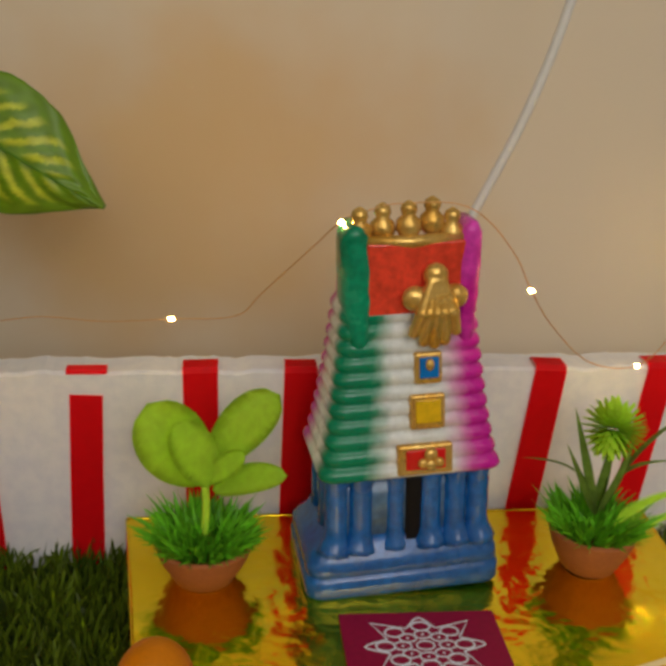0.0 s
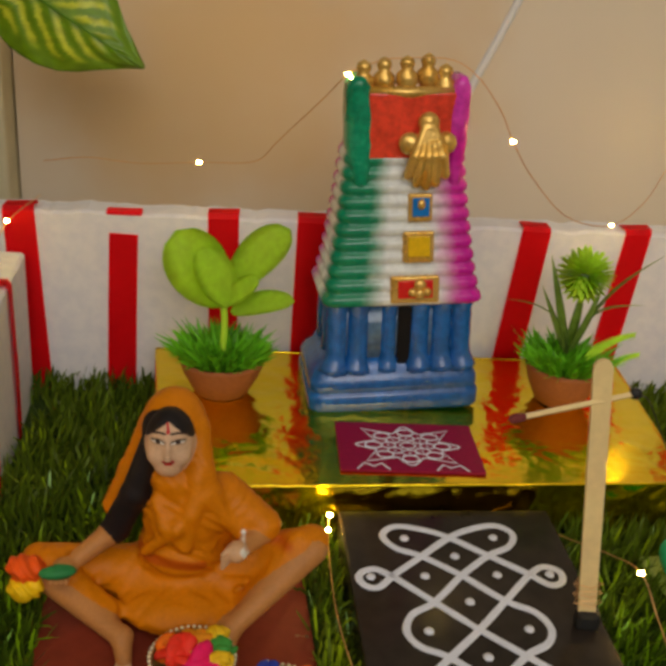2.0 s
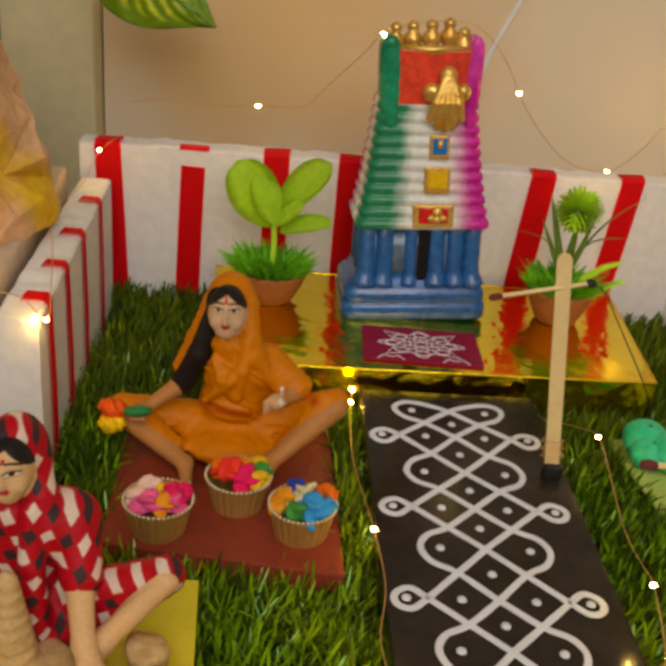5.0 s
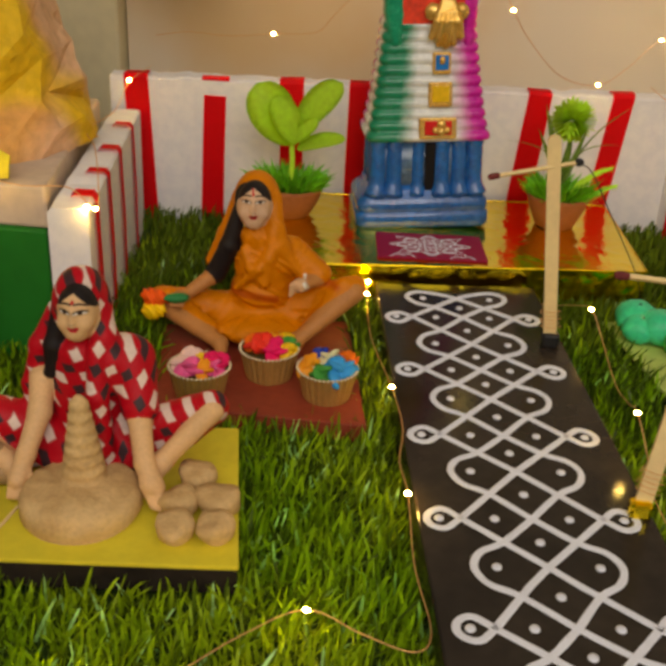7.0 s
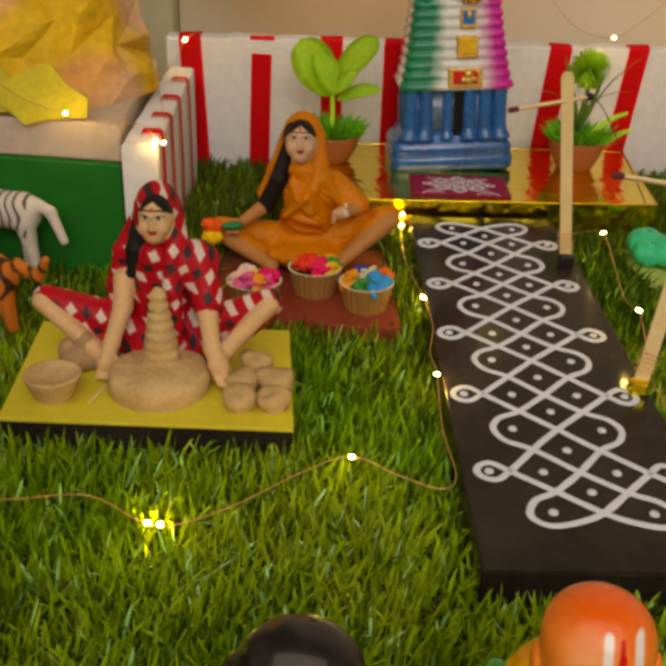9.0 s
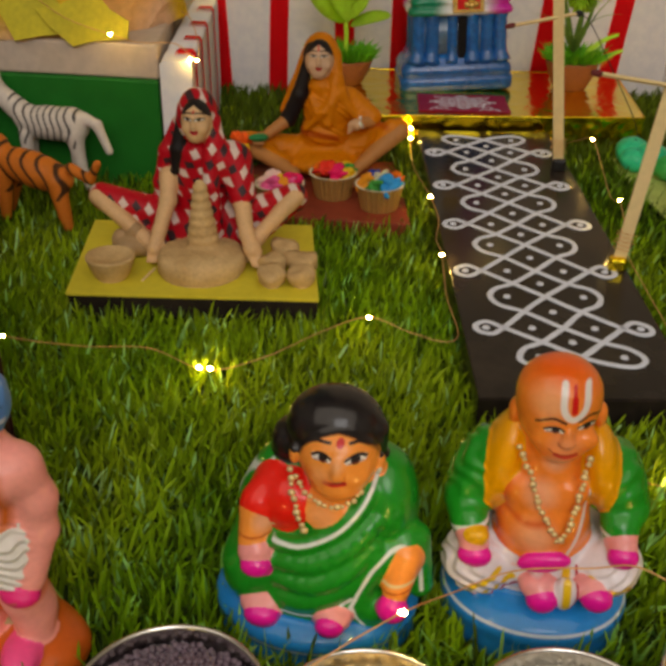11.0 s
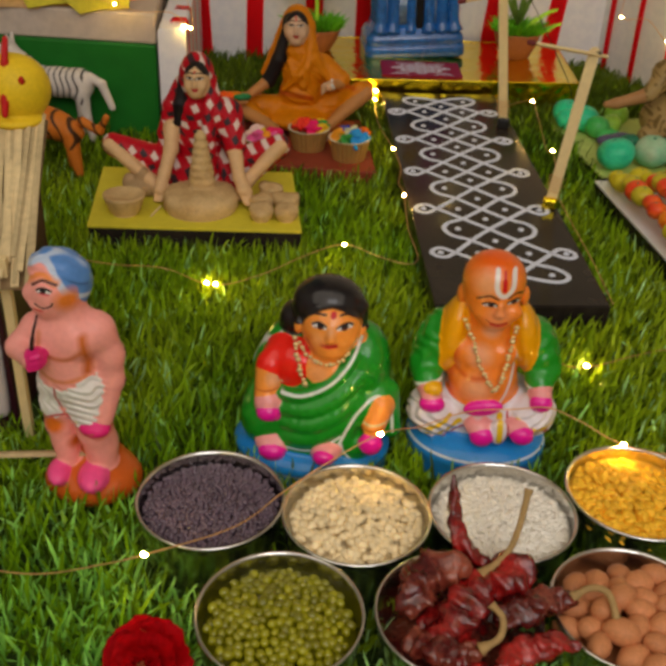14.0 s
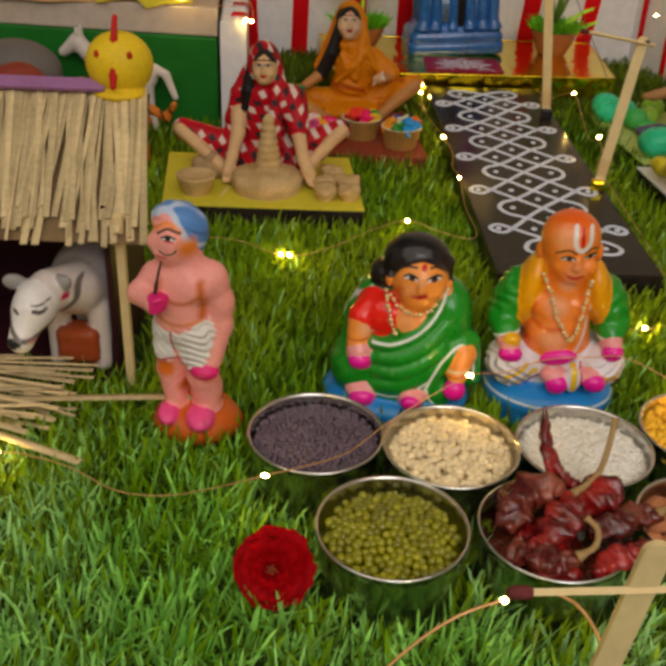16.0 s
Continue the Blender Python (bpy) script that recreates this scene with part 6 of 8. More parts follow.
DSKIN, SHAWL, GREENC, DHOTI = (0.94, 0.25, 0.030), (0.92, 0.39, 0.003), (0.008, 0.29, 0.018), (0.80, 0.74, 0.80)
PRIEST = pose(0.0885, -0.178, -0.010)
prims = [egg((-0.0025, 0, 0.006), (0.0340, 0.0285, 0.0110), BASEB, k=0.002), egg((-0.0025, 0, -0.004), (0.0335, 0.0280, 0.015), BASEB, k=0.006),
         egg((-0.002, 0.004, 0.024), (0.030, 0.021, 0.016), DHOTI, k=0.004), egg((-0.0245, -0.008, 0.0235), (0.0122, 0.0135, 0.0112), DHOTI, (0, 20, 20), k=0.003, fold=((700, 0, 900), 0.0005)), egg((0.0210, -0.007, 0.0262), (0.0118, 0.013, 0.0108), DHOTI, (0, -20, -20), k=0.003, fold=((-700, 0, 900), 0.0005)), egg((0.0062, -0.0205, 0.0228), (0.0042, 0.0035, 0.0070), DHOTI, k=0.002),
         egg((-0.003, -0.002, 0.040), (0.0165, 0.0150, 0.0165), DSKIN, k=0.004), limb((-0.004, 0.002, 0.050), (-0.004, 0.002, 0.062), 0.0145, 0.0122, DSKIN, k=0.005), egg((-0.0102, -0.0080, 0.0560), (0.0074, 0.0050, 0.0062), DSKIN, k=0.004), egg((0.0028, -0.0080, 0.0570), (0.0074, 0.0050, 0.0062), DSKIN, k=0.004),
         egg((-0.0190, 0.002, 0.0610), (0.0068, 0.0120, 0.0195), SHAWL, (0, 10, 0), k=0.003), egg((0.0142, 0.002, 0.0625), (0.0068, 0.0120, 0.0175), SHAWL, (0, -12, 0), k=0.003), egg((-0.003, 0.010, 0.067), (0.0185, 0.010, 0.014), SHAWL, k=0.004),
         egg((-0.0275, 0.006, 0.0500), (0.0090, 0.0135, 0.0205), GREENC, (0, 12, 0), k=0.003, fold=((500, 0, 800), 0.0004)), egg((0.0228, 0.006, 0.0520), (0.0090, 0.0135, 0.0180), GREENC, (0, -14, 0), k=0.003, fold=((-500, 0, 800), 0.0004)), limb((-0.0300, 0.000, 0.0440), (-0.0282, -0.008, 0.0410), 0.0076, 0.0068, GREENC, k=0.003), limb((0.0255, 0.0, 0.0460), (0.0228, -0.006, 0.0435), 0.0074, 0.0066, GREENC, k=0.003),
         limb((-0.0272, -0.011, 0.0385), (-0.0262, -0.0140, 0.0355), 0.0056, 0.0052, FOOT), limb((0.0235, -0.009, 0.0405), (0.0240, -0.0120, 0.0390), 0.0054, 0.0050, FOOT), egg((-0.0256, -0.0172, 0.0328), (0.0060, 0.0038, 0.0040), HANDP, k=0.001), egg((0.0240, -0.0152, 0.0372), (0.0052, 0.0040, 0.0042), HANDP, k=0.001), egg((-0.0256, -0.0150, 0.0398), (0.0044, 0.0036, 0.0034), (0.86, 0.44, 0.01), k=0.001),
         limb((-0.003, 0.0, 0.064), (-0.003, -0.002, 0.076), 0.0092, 0.0088, DSKIN, k=0.004), egg((-0.0034, -0.0015, 0.0880), (0.0134, 0.0128, 0.0155), DSKIN, k=0.002), egg((-0.0034, 0.0, 0.0928), (0.0136, 0.0130, 0.0115), DSKIN, k=0.003), egg((-0.0012, -0.0098, 0.0762), (0.0070, 0.0048, 0.0046), DSKIN, k=0.004), egg((-0.0004, -0.0138, 0.0828), (0.0017, 0.0024, 0.0036), DSKIN, k=0.0025), egg((-0.0004, -0.0152, 0.0812), (0.0024, 0.0013, 0.0013), DSKIN, k=0.0015),
         egg((-0.0168, 0.0, 0.0830), (0.0022, 0.0032, 0.0046), DSKIN, k=0.001), egg((0.0110, 0.0, 0.0842), (0.0022, 0.0032, 0.0046), DSKIN, k=0.001), egg((-0.0070, -0.0100, 0.0800), (0.0044, 0.0036, 0.0036), DSKIN, k=0.003), egg((0.0055, -0.0100, 0.0805), (0.0044, 0.0036, 0.0036), DSKIN, k=0.003),
         egg((-0.0030, -0.0180, 0.0232), (0.0066, 0.0058, 0.0050), FOOT), egg((0.0155, -0.0170, 0.0238), (0.0068, 0.0058, 0.0050), FOOT), egg((-0.0015, -0.0222, 0.0202), (0.0054, 0.0038, 0.0050), HANDP, k=0.001), egg((0.0168, -0.0212, 0.0222), (0.0054, 0.0038, 0.0046), HANDP, k=0.001), egg((-0.0020, -0.0172, 0.0330), (0.0092, 0.0030, 0.0040), HANDP, (0, -12, 0), k=0.001)]
YL, RD = (0.86, 0.55, 0.015), (0.50, 0.01, 0.03)
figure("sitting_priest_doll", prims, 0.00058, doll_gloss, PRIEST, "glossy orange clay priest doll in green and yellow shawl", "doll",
       # paler spots and dark creases: highlights and shade put into the skin paint
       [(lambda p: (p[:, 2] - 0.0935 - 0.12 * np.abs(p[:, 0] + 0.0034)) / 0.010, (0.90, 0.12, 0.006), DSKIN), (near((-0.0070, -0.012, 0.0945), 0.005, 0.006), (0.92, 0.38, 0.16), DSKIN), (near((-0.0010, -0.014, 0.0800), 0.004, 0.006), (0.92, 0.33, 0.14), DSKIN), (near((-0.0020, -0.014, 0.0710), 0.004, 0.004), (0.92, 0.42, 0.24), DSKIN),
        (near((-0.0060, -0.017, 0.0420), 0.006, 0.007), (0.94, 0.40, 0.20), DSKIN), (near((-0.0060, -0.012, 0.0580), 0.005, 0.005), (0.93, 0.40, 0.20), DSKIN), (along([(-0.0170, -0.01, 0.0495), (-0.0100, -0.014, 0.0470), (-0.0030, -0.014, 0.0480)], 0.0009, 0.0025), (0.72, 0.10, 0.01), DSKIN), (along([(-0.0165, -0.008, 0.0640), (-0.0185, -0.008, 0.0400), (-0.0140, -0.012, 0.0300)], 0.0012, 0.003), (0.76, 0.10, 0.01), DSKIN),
        (along([(-0.0032, -0.011, 0.1005), (-0.0028, -0.014, 0.0930), (0.0004, -0.015, 0.0897), (0.0040, -0.014, 0.0930), (0.0042, -0.010, 0.1000)], 0.0011, 0.0006), (0.84, 0.76, 0.72)), (along([(0.0000, -0.011, 0.1000), (0.0003, -0.014, 0.0960)], 0.0006, 0.0005), (0.66, 0.005, 0.008)), (along([(0.0003, -0.014, 0.0965), (0.0005, -0.015, 0.0925)], 0.0010, 0.0005), (0.66, 0.005, 0.008)),
        (along([(-0.0108, -0.012, 0.0874), (-0.0058, -0.014, 0.0898), (-0.0018, -0.015, 0.0885)], 0.00045, 0.0004), (0.06, 0.02, 0.012)), (along([(0.0026, -0.014, 0.0888), (0.0060, -0.014, 0.0906), (0.0092, -0.012, 0.0894)], 0.00045, 0.0004), (0.06, 0.02, 0.012)), (along([(-0.0036, -0.013, 0.0762), (-0.0004, -0.014, 0.0755), (0.0030, -0.013, 0.0766)], 0.0008, 0.0005), (0.66, 0.045, 0.02)), (along([(-0.0060, -0.013, 0.0780), (-0.0030, -0.013, 0.0764), (0.0032, -0.013, 0.0768)], 0.0002, 0.0004), (0.34, 0.03, 0.01)),
        (along([(-0.0370, -0.004, 0.0340), (-0.0340, -0.010, 0.0395), (-0.0285, -0.012, 0.0425), (-0.0220, -0.012, 0.0432)], 0.0008, 0.0005), WB2, GREENC), (along([(0.0150, -0.010, 0.0425), (0.0220, -0.012, 0.0425), (0.0310, -0.006, 0.0420)], 0.0008, 0.0005), WB2, GREENC)]
       + [(along(pts, w, 0.0005), c, DHOTI) for pts, w, c in (([(-0.0330, -0.012, 0.0180), (-0.0250, -0.016, 0.0215), (-0.0170, -0.016, 0.0270)], 0.0012, YL), ([(-0.0290, -0.012, 0.0140), (-0.0200, -0.016, 0.0180), (-0.0120, -0.018, 0.0240)], 0.0013, YL), ([(-0.0260, -0.016, 0.0120), (-0.0170, -0.018, 0.0150), (-0.0100, -0.018, 0.0215)], 0.0006, RD), ([(0.0310, -0.010, 0.0240), (0.0220, -0.016, 0.0245), (0.0145, -0.016, 0.0285)], 0.0013, YL), ([(0.0300, -0.010, 0.0200), (0.0200, -0.016, 0.0215), (0.0120, -0.016, 0.0255)], 0.0006, RD))]
       + [(along([(0.0062, -0.02, 0.0285), (0.0066, -0.02, 0.0190)], 0.0014, 0.0005), YL, DHOTI), (along([(0.0095, -0.02, 0.0300), (0.0102, -0.02, 0.0220), (0.0066, -0.02, 0.0160)], 0.0005, 0.0005), RD, DHOTI), (along([(0.0101, -0.010, 0.0700), (0.0108, -0.013, 0.0565), (0.0084, -0.017, 0.0425), (0.0036, -0.018, 0.0300)], 0.0007, 0.0005), (0.84, 0.70, 0.66), DSKIN), (along([(-0.0120, -0.018, 0.0285), (-0.0020, -0.018, 0.0288), (0.0060, -0.018, 0.0335)], 0.0006, 0.0005), (0.84, 0.60, 0.60)),
          (along([(-0.037, -0.01, 0.0085), (-0.016, -0.026, 0.0085), (0.012, -0.026, 0.0085), (0.033, -0.01, 0.0085)], 0.0005), (0.65, 0.74, 0.85), BASEB)]
       + painted_eye(-0.0051, 0.0853, -0.014, 0.0022, 0.0002, way=0.0003) + painted_eye(0.0053, 0.0864, -0.014, 0.0020, 0.0002, way=-0.0001),
       fine=[((-0.02, -0.03, 0.070), (0.014, 0.0, 0.104), 3), ((-0.04, -0.035, 0.006), (0.035, 0.0, 0.070), 2)])
gold_bead = material("gold_bead_paint", (0.84, 0.66, 0.34), 0.3, metal=0.45, vary=0.1, bump=0.1)


def bead_string(points, r, m, label):
    pts = smooth_line(points, 12)
    length = sum((b - a).length for a, b in zip(pts, pts[1:]))
    count = max(int(length / (r * 1.75)), 2)
    bm = bmesh.new()
    acc, k, target = 0.0, 0, 0.0
    for a, b in zip(pts, pts[1:]):
        step = (b - a).length
        while target <= acc + step and k < count:
            q = r * (1 + 0.22 * math.sin(k * 2.3))
            ball(bm, a.lerp(b, (target - acc) / step) + Vector((math.sin(k * 1.7), 0, math.cos(k * 2.9))) * r * 0.22, (q, q * 0.8, q), 1)
            target += length / count
            k += 1
        acc += step
    return tagged(solid("bead_necklace", bm, gold_bead, m, label, "necklace", smooth=True), kind="stuff")


bead_string([(-0.0145, -0.0085, 0.0735), (-0.0098, -0.0130, 0.0655), (-0.0062, -0.0150, 0.0550), (-0.0010, -0.0172, 0.0470), (0.0012, -0.0180, 0.0430), (0.0038, -0.0172, 0.0470), (0.0058, -0.0150, 0.0560), (0.0073, -0.0125, 0.0675), (0.0086, -0.0085, 0.0745)], 0.00125, PRIEST, "string of gold painted beads round the priest doll's neck")
bead_string([(-0.0110, -0.0090, 0.0640), (-0.0092, -0.0140, 0.0580), (-0.0068, -0.0160, 0.0495), (-0.0042, -0.0165, 0.0425)], 0.00135, WOMAN, "string of gold painted beads on the woman doll")
bead_string([(-0.0086, -0.0110, 0.0630), (-0.0042, -0.0145, 0.0590), (0.0032, -0.0165, 0.0563), (0.0096, -0.0150, 0.0572), (0.0150, -0.0115, 0.0620)], 0.00110, WOMAN, "short gold bead necklace on the woman doll")

# ---- steel bowls of grain ----


def steel_bowl(x, y, label, r=0.0302, top=0.0155, tilt=(0, 0)):
    t = thing("steel_bowl", pose(x, y, ground_z(x, y) + 0.0015), label, "bowl", "steel bowls in the grass")
    h = top - ground_z(x, y) - 0.0015
    bm = bmesh.new()
    lathe(bm, [(0, 0), (r * 0.80, 0), (r * 0.86, 0.001), (r * 0.90, 0.004), (r * 0.975, h * 0.85), (r * 0.985, h - 0.0014), (r * 1.006, h - 0.0009), (r * 1.012, h - 0.0002), (r * 1.000, h + 0.0006), (r * 0.970, h + 0.0004), (r * 0.962, h - 0.001), (r * 0.93, h * 0.6), (r * 0.85, 0.004), (0, 0.0035)], 64)
    part("bowl_wall", bm, steel, t, smooth=True)
    return h


def grain_field(name, x, y, level, r, count, size, mat, label, cat, sub=1, mound=0.002, squash=(1, 1, 1), spread=0.5, seed=1, shape=None, jitter=0.8):
    rng = random.Random(seed)
    src = bmesh.new()
    bmesh.ops.create_icosphere(src, subdivisions=sub, radius=1.0)
    if shape:
        shape(src)
    sv = np.array([v.co[:] for v in src.verts])
    sf = [[v.index for v in f.verts] for f in src.faces]
    src.free()
    V, Fc = [], []
    for i in range(count):
        q = math.sqrt((i + 0.5) / count) * r
        q = min(max(q + rng.uniform(-jitter, jitter) * size[1], 0), r)
        a = i * 2.39996 + rng.uniform(-jitter, jitter) * size[1] / max(q, size[1])
        z = level + mound * (1 - (q / r) ** 2) + rng.uniform(-spread, spread) * size[2]
        s = rng.uniform(0.86, 1.12)
        rot = np.array(Euler((rng.uniform(-0.5, 0.5) * squash[0], rng.uniform(-0.5, 0.5) * squash[0], rng.uniform(0, 6.3))).to_matrix())
        v = (sv * np.array(size) * s) @ rot.T + np.array((q * math.cos(a), q * math.sin(a), z))
        Fc += [[k + len(V) * len(sv) for k in f] for f in sf]
        V.append(v)
    me = bpy.data.meshes.new(name)
    me.from_pydata(np.concatenate(V).tolist(), [], Fc)
    me.polygons.foreach_set("use_smooth", [True] * len(me.polygons))
    me.materials.append(mat)
    ob = new(name, me)
    ob.matrix_world = pose(x, y, 0)
    return tagged(ob, label, cat, kind="stuff")


def bed(x, y, level, r, mat, label, cat):
    bm = bmesh.new()
    lathe(bm, [(0, level - 0.006), (r * 0.9, level - 0.006), (r, level - 0.0015), (r * 0.6, level), (0, level + 0.0006)], 40)
    return solid("grain_bed", bm, mat, pose(x, y, 0), label, cat, smooth=True)


urad = material("black_lentil_skin", (0.120, 0.082, 0.115), 0.22, vary=0.1, scale=300, bump=0.05, random_tint=0.25, spec=0.6)
cream_dal = material("split_cream_lentil", (0.93, 0.77, 0.48), 0.5, vary=0.12, scale=200, bump=0.15, random_tint=0.15)
rice_mat = material("white_rice", (0.93, 0.89, 0.80), 0.55, vary=0.06, scale=300, bump=0.1, random_tint=0.06)
yellow_dal = material("split_yellow_lentil", (1.0, 0.56, 0.04), 0.45, vary=0.12, scale=200, bump=0.1, random_tint=0.15)
moong_mat = material("green_gram_skin", (0.27, 0.26, 0.006), 0.24, vary=0.15, scale=200, bump=0.06, random_tint=0.35, coat=0.25, spec=0.5)
nut_mat = material("peanut_skin", (0.60, 0.24, 0.10), 0.5, vary=0.14, scale=220, bump=0.25, random_tint=0.12)
chili_mat = material("dried_chili_skin", (0.13, 0.004, 0.006), 0.25, spec=0.5, vary=0.5, scale=150, bump=0.8, depth=0.0012, second=(0.33, 0.012, 0.010), bump_scale=260, coat=0.5)
chili_brown = material("dried_chili_brown", (0.12, 0.008, 0.008), 0.25, spec=0.5, vary=0.5, scale=150, bump=0.8, depth=0.0012, second=(0.24, 0.055, 0.030), bump_scale=260, coat=0.4)
chili_stalk = material("chili_stalk", (0.42, 0.27, 0.11), 0.7, vary=0.15, scale=150, bump=0.4)

steel_bowl(-0.0255, -0.266, "steel bowl filled with small black lentils")
bed(-0.0255, -0.266, 0.0080, 0.0285, urad, "dark bed of black lentils in the bowl", "lentils")
grain_field("black_lentils", -0.0255, -0.266, 0.0104, 0.0274, 620, (0.00128, 0.00120, 0.00116), urad, "small black lentils heaped in the steel bowl", "lentils", seed=2, spread=0.35, sub=2, jitter=0.4)
steel_bowl(0.0345, -0.266, "steel bowl filled with cream split lentils")
bed(0.0345, -0.266, 0.0098, 0.0285, cream_dal, "bed of cream split lentils in the bowl", "lentils")
grain_field("cream_lentils", 0.0345, -0.266, 0.0104, 0.0258, 400, (0.0024, 0.0021, 0.0015), cream_dal, "cream split lentils heaped in the steel bowl", "lentils", squash=(1.6, 1, 1), seed=3, mound=0.0045, spread=0.6)
steel_bowl(0.0935, -0.256, "steel bowl filled with white rice")
bed(0.0935, -0.256, 0.0112, 0.0285, rice_mat, "bed of white rice in the bowl", "rice")
grain_field("rice_grains", 0.0935, -0.256, 0.0100, 0.0268, 900, (0.0027, 0.0011, 0.0009), rice_mat, "white rice grains heaped in the steel bowl", "rice", seed=4, mound=0.003)
steel_bowl(0.1515, -0.235, "steel bowl filled with yellow split lentils")
bed(0.1515, -0.235, 0.0118, 0.0285, yellow_dal, "bed of yellow split lentils in the bowl", "lentils")
grain_field("yellow_lentils", 0.1510, -0.235, 0.0098, 0.0272, 330, (0.0032, 0.0025, 0.0009), yellow_dal, "yellow split lentils heaped in the steel bowl", "lentils", squash=(1.5, 1, 1), seed=5, mound=0.004)
steel_bowl(0.0120, -0.3225, "steel bowl filled with green gram beans")
bed(0.0120, -0.3225, 0.0060, 0.0280, moong_mat, "bed of green gram in the bowl", "beans")
bm = bmesh.new()
ball(bm, (0, 0, 0), (0.0022, 0.0018, 0.0018), 2)
bean, rng = mesh_of("green_gram", bm, moong_mat, True), random.Random(6)
for i in range(205):
    q = 0.0258 * math.sqrt((i + 0.5) / 205)
    a = i * 2.39996 + rng.uniform(-0.0008, 0.0008) / max(q, 0.002)
    o = new("green_gram", bean)
    o.matrix_world = pose(0.0120 + q * math.cos(a), -0.3225 + q * math.sin(a), 0.0098 + 0.0042 * (1 - (q / 0.0264) ** 2) + rng.uniform(-0.0008, 0.0008), rng.uniform(-30, 30), rng.uniform(-30, 30), rng.uniform(0, 360)) @ Matrix.Scale(rng.uniform(0.85, 1.15), 4)
    tagged(o, "small olive green gram bean in the bowl", "bean", "green gram beans in the bowl")
steel_bowl(0.0755, -0.3135, "steel bowl filled with dried red chilies")
bed(0.0755, -0.3135, -0.002, 0.0275, chili_brown, "dark crumpled chilies at the bottom of the bowl", "chilies")
steel_bowl(0.1390, -0.302, "steel bowl filled with peanuts")
bed(0.1390, -0.302, 0.004, 0.0285, nut_mat, "bed of peanuts in the bowl", "peanuts")


def nut_mesh():
    bm = bmesh.new()
    ball(bm, (0, 0, 0), (0.0072, 0.0050, 0.0048), 2)
    for v in bm.verts:
        if v.co.x > 0.004:
            v.co.y *= 0.85
            v.co.z *= 0.85
    return mesh_of("peanut", bm, nut_mat, True)


nut = nut_mesh()
rng = random.Random(9)
for i, (x, y, z) in enumerate([(0.0275 * math.sqrt((k + 0.4) / 26) * math.cos(k * 2.4), 0.0275 * math.sqrt((k + 0.4) / 26) * math.sin(k * 2.4), 0.0105 + 0.004 * (1 - (k / 26))) for k in range(26)]):
    o = new("peanut", nut)
    s = rng.uniform(0.88, 1.08)
    o.matrix_world = pose(0.1390 + x * 0.9, -0.302 + y * 0.9, z + rng.uniform(-0.002, 0.002), rng.uniform(-25, 25), rng.uniform(-30, 30), rng.uniform(0, 360)) @ Matrix.Diagonal((s, s, s, 1))
    tagged(o, "shelled peanut with pinkish brown skin in the bowl", "peanut", "peanuts in the bowl")


def chili(points, r, mat, stalk, label, seed):
    t = thing("dried_chili", Matrix(), label, "chili", "dried chilies in the bowl")
    pts = smooth_line(points, 10)
    n = len(pts)
    bm = bmesh.new()
    sweep(bm, pts, r, 14, [max(0.18, math.sin(math.pi * min(1, (i + 1.2) / n) ** 0.8) ** 0.6) for i in range(n)], 0.75)
    for i, v in enumerate(bm.verts):
        c = pts[min(i // 14, n - 1)]
        v.co = c + (v.co - c) * (1.08 - 0.42 * abs(math.sin((i % 14) * math.pi * 3 / 14 + (i // 14) * 0.22 + seed)) ** 3 + 0.12 * math.sin((i // 14) * 1.3 + seed))
    for v in bm.verts:
        v.co += Vector((noise.noise(v.co * 200 + Vector((seed, 0, 0))), noise.noise(v.co * 200 + Vector((0, seed, 5))), noise.noise(v.co * 200 + Vector((9, 0, seed))))) * r * 0.36
    bmesh.ops.subdivide_edges(bm, edges=list(bm.edges), cuts=1, smooth=0.6)
    for v in bm.verts:
        v.co += v.normal * (0.0010 * abs(noise.noise(v.co * 420)) - 0.0006 + 0.0004 * noise.noise(v.co * 800)) if v.normal.length else Vector()
    part("pod", bm, mat, t, "wrinkled dark red pod", smooth=True)
    if stalk:
        bm = bmesh.new()
        sp = smooth_line(stalk, 6)
        sweep(bm, sp, 0.0016, 8, [1.7, 1.3, 1.0] + [0.8] * (len(sp) - 5) + [0.9, 1.2])
        part("stalk", bm, chili_stalk, t, "dry straw coloured stalk", smooth=True)


chili([(0.0860, -0.293, 0.020), (0.0765, -0.290, 0.026), (0.0720, -0.2775, 0.033), (0.0712, -0.270, 0.043)], 0.0030, chili_mat, None, "thin curled dried red chili sticking up from bowl", 1)
chili([(0.0570, -0.314, 0.012), (0.0620, -0.303, 0.018), (0.0740, -0.298, 0.022), (0.0830, -0.302, 0.018)], 0.0075, chili_brown, [(0.0830, -0.3000, 0.0215), (0.0920, -0.2930, 0.027), (0.0960, -0.2860, 0.034), (0.0985, -0.278, 0.046)], "dried brownish red chili with upright stalk", 2)
chili([(0.0680, -0.326, 0.011), (0.0760, -0.316, 0.017), (0.0830, -0.305, 0.020), (0.0900, -0.297, 0.019)], 0.0075, chili_mat, None, "wrinkled glossy dried red chili", 3)
chili([(0.0860, -0.303, 0.018), (0.0960, -0.297, 0.021), (0.1020, -0.293, 0.018)], 0.0088, chili_mat, None, "broad wrinkled dried red chili", 4)
chili([(0.0880, -0.318, 0.017), (0.1000, -0.3130, 0.021), (0.1090, -0.3080, 0.021), (0.1160, -0.3060, 0.020)], 0.0062, chili_brown, [(0.1150, -0.306, 0.021), (0.122, -0.303, 0.024), (0.128, -0.305, 0.024), (0.131, -0.311, 0.018)], "dried brown chili lying over the bowl's rim", 5)
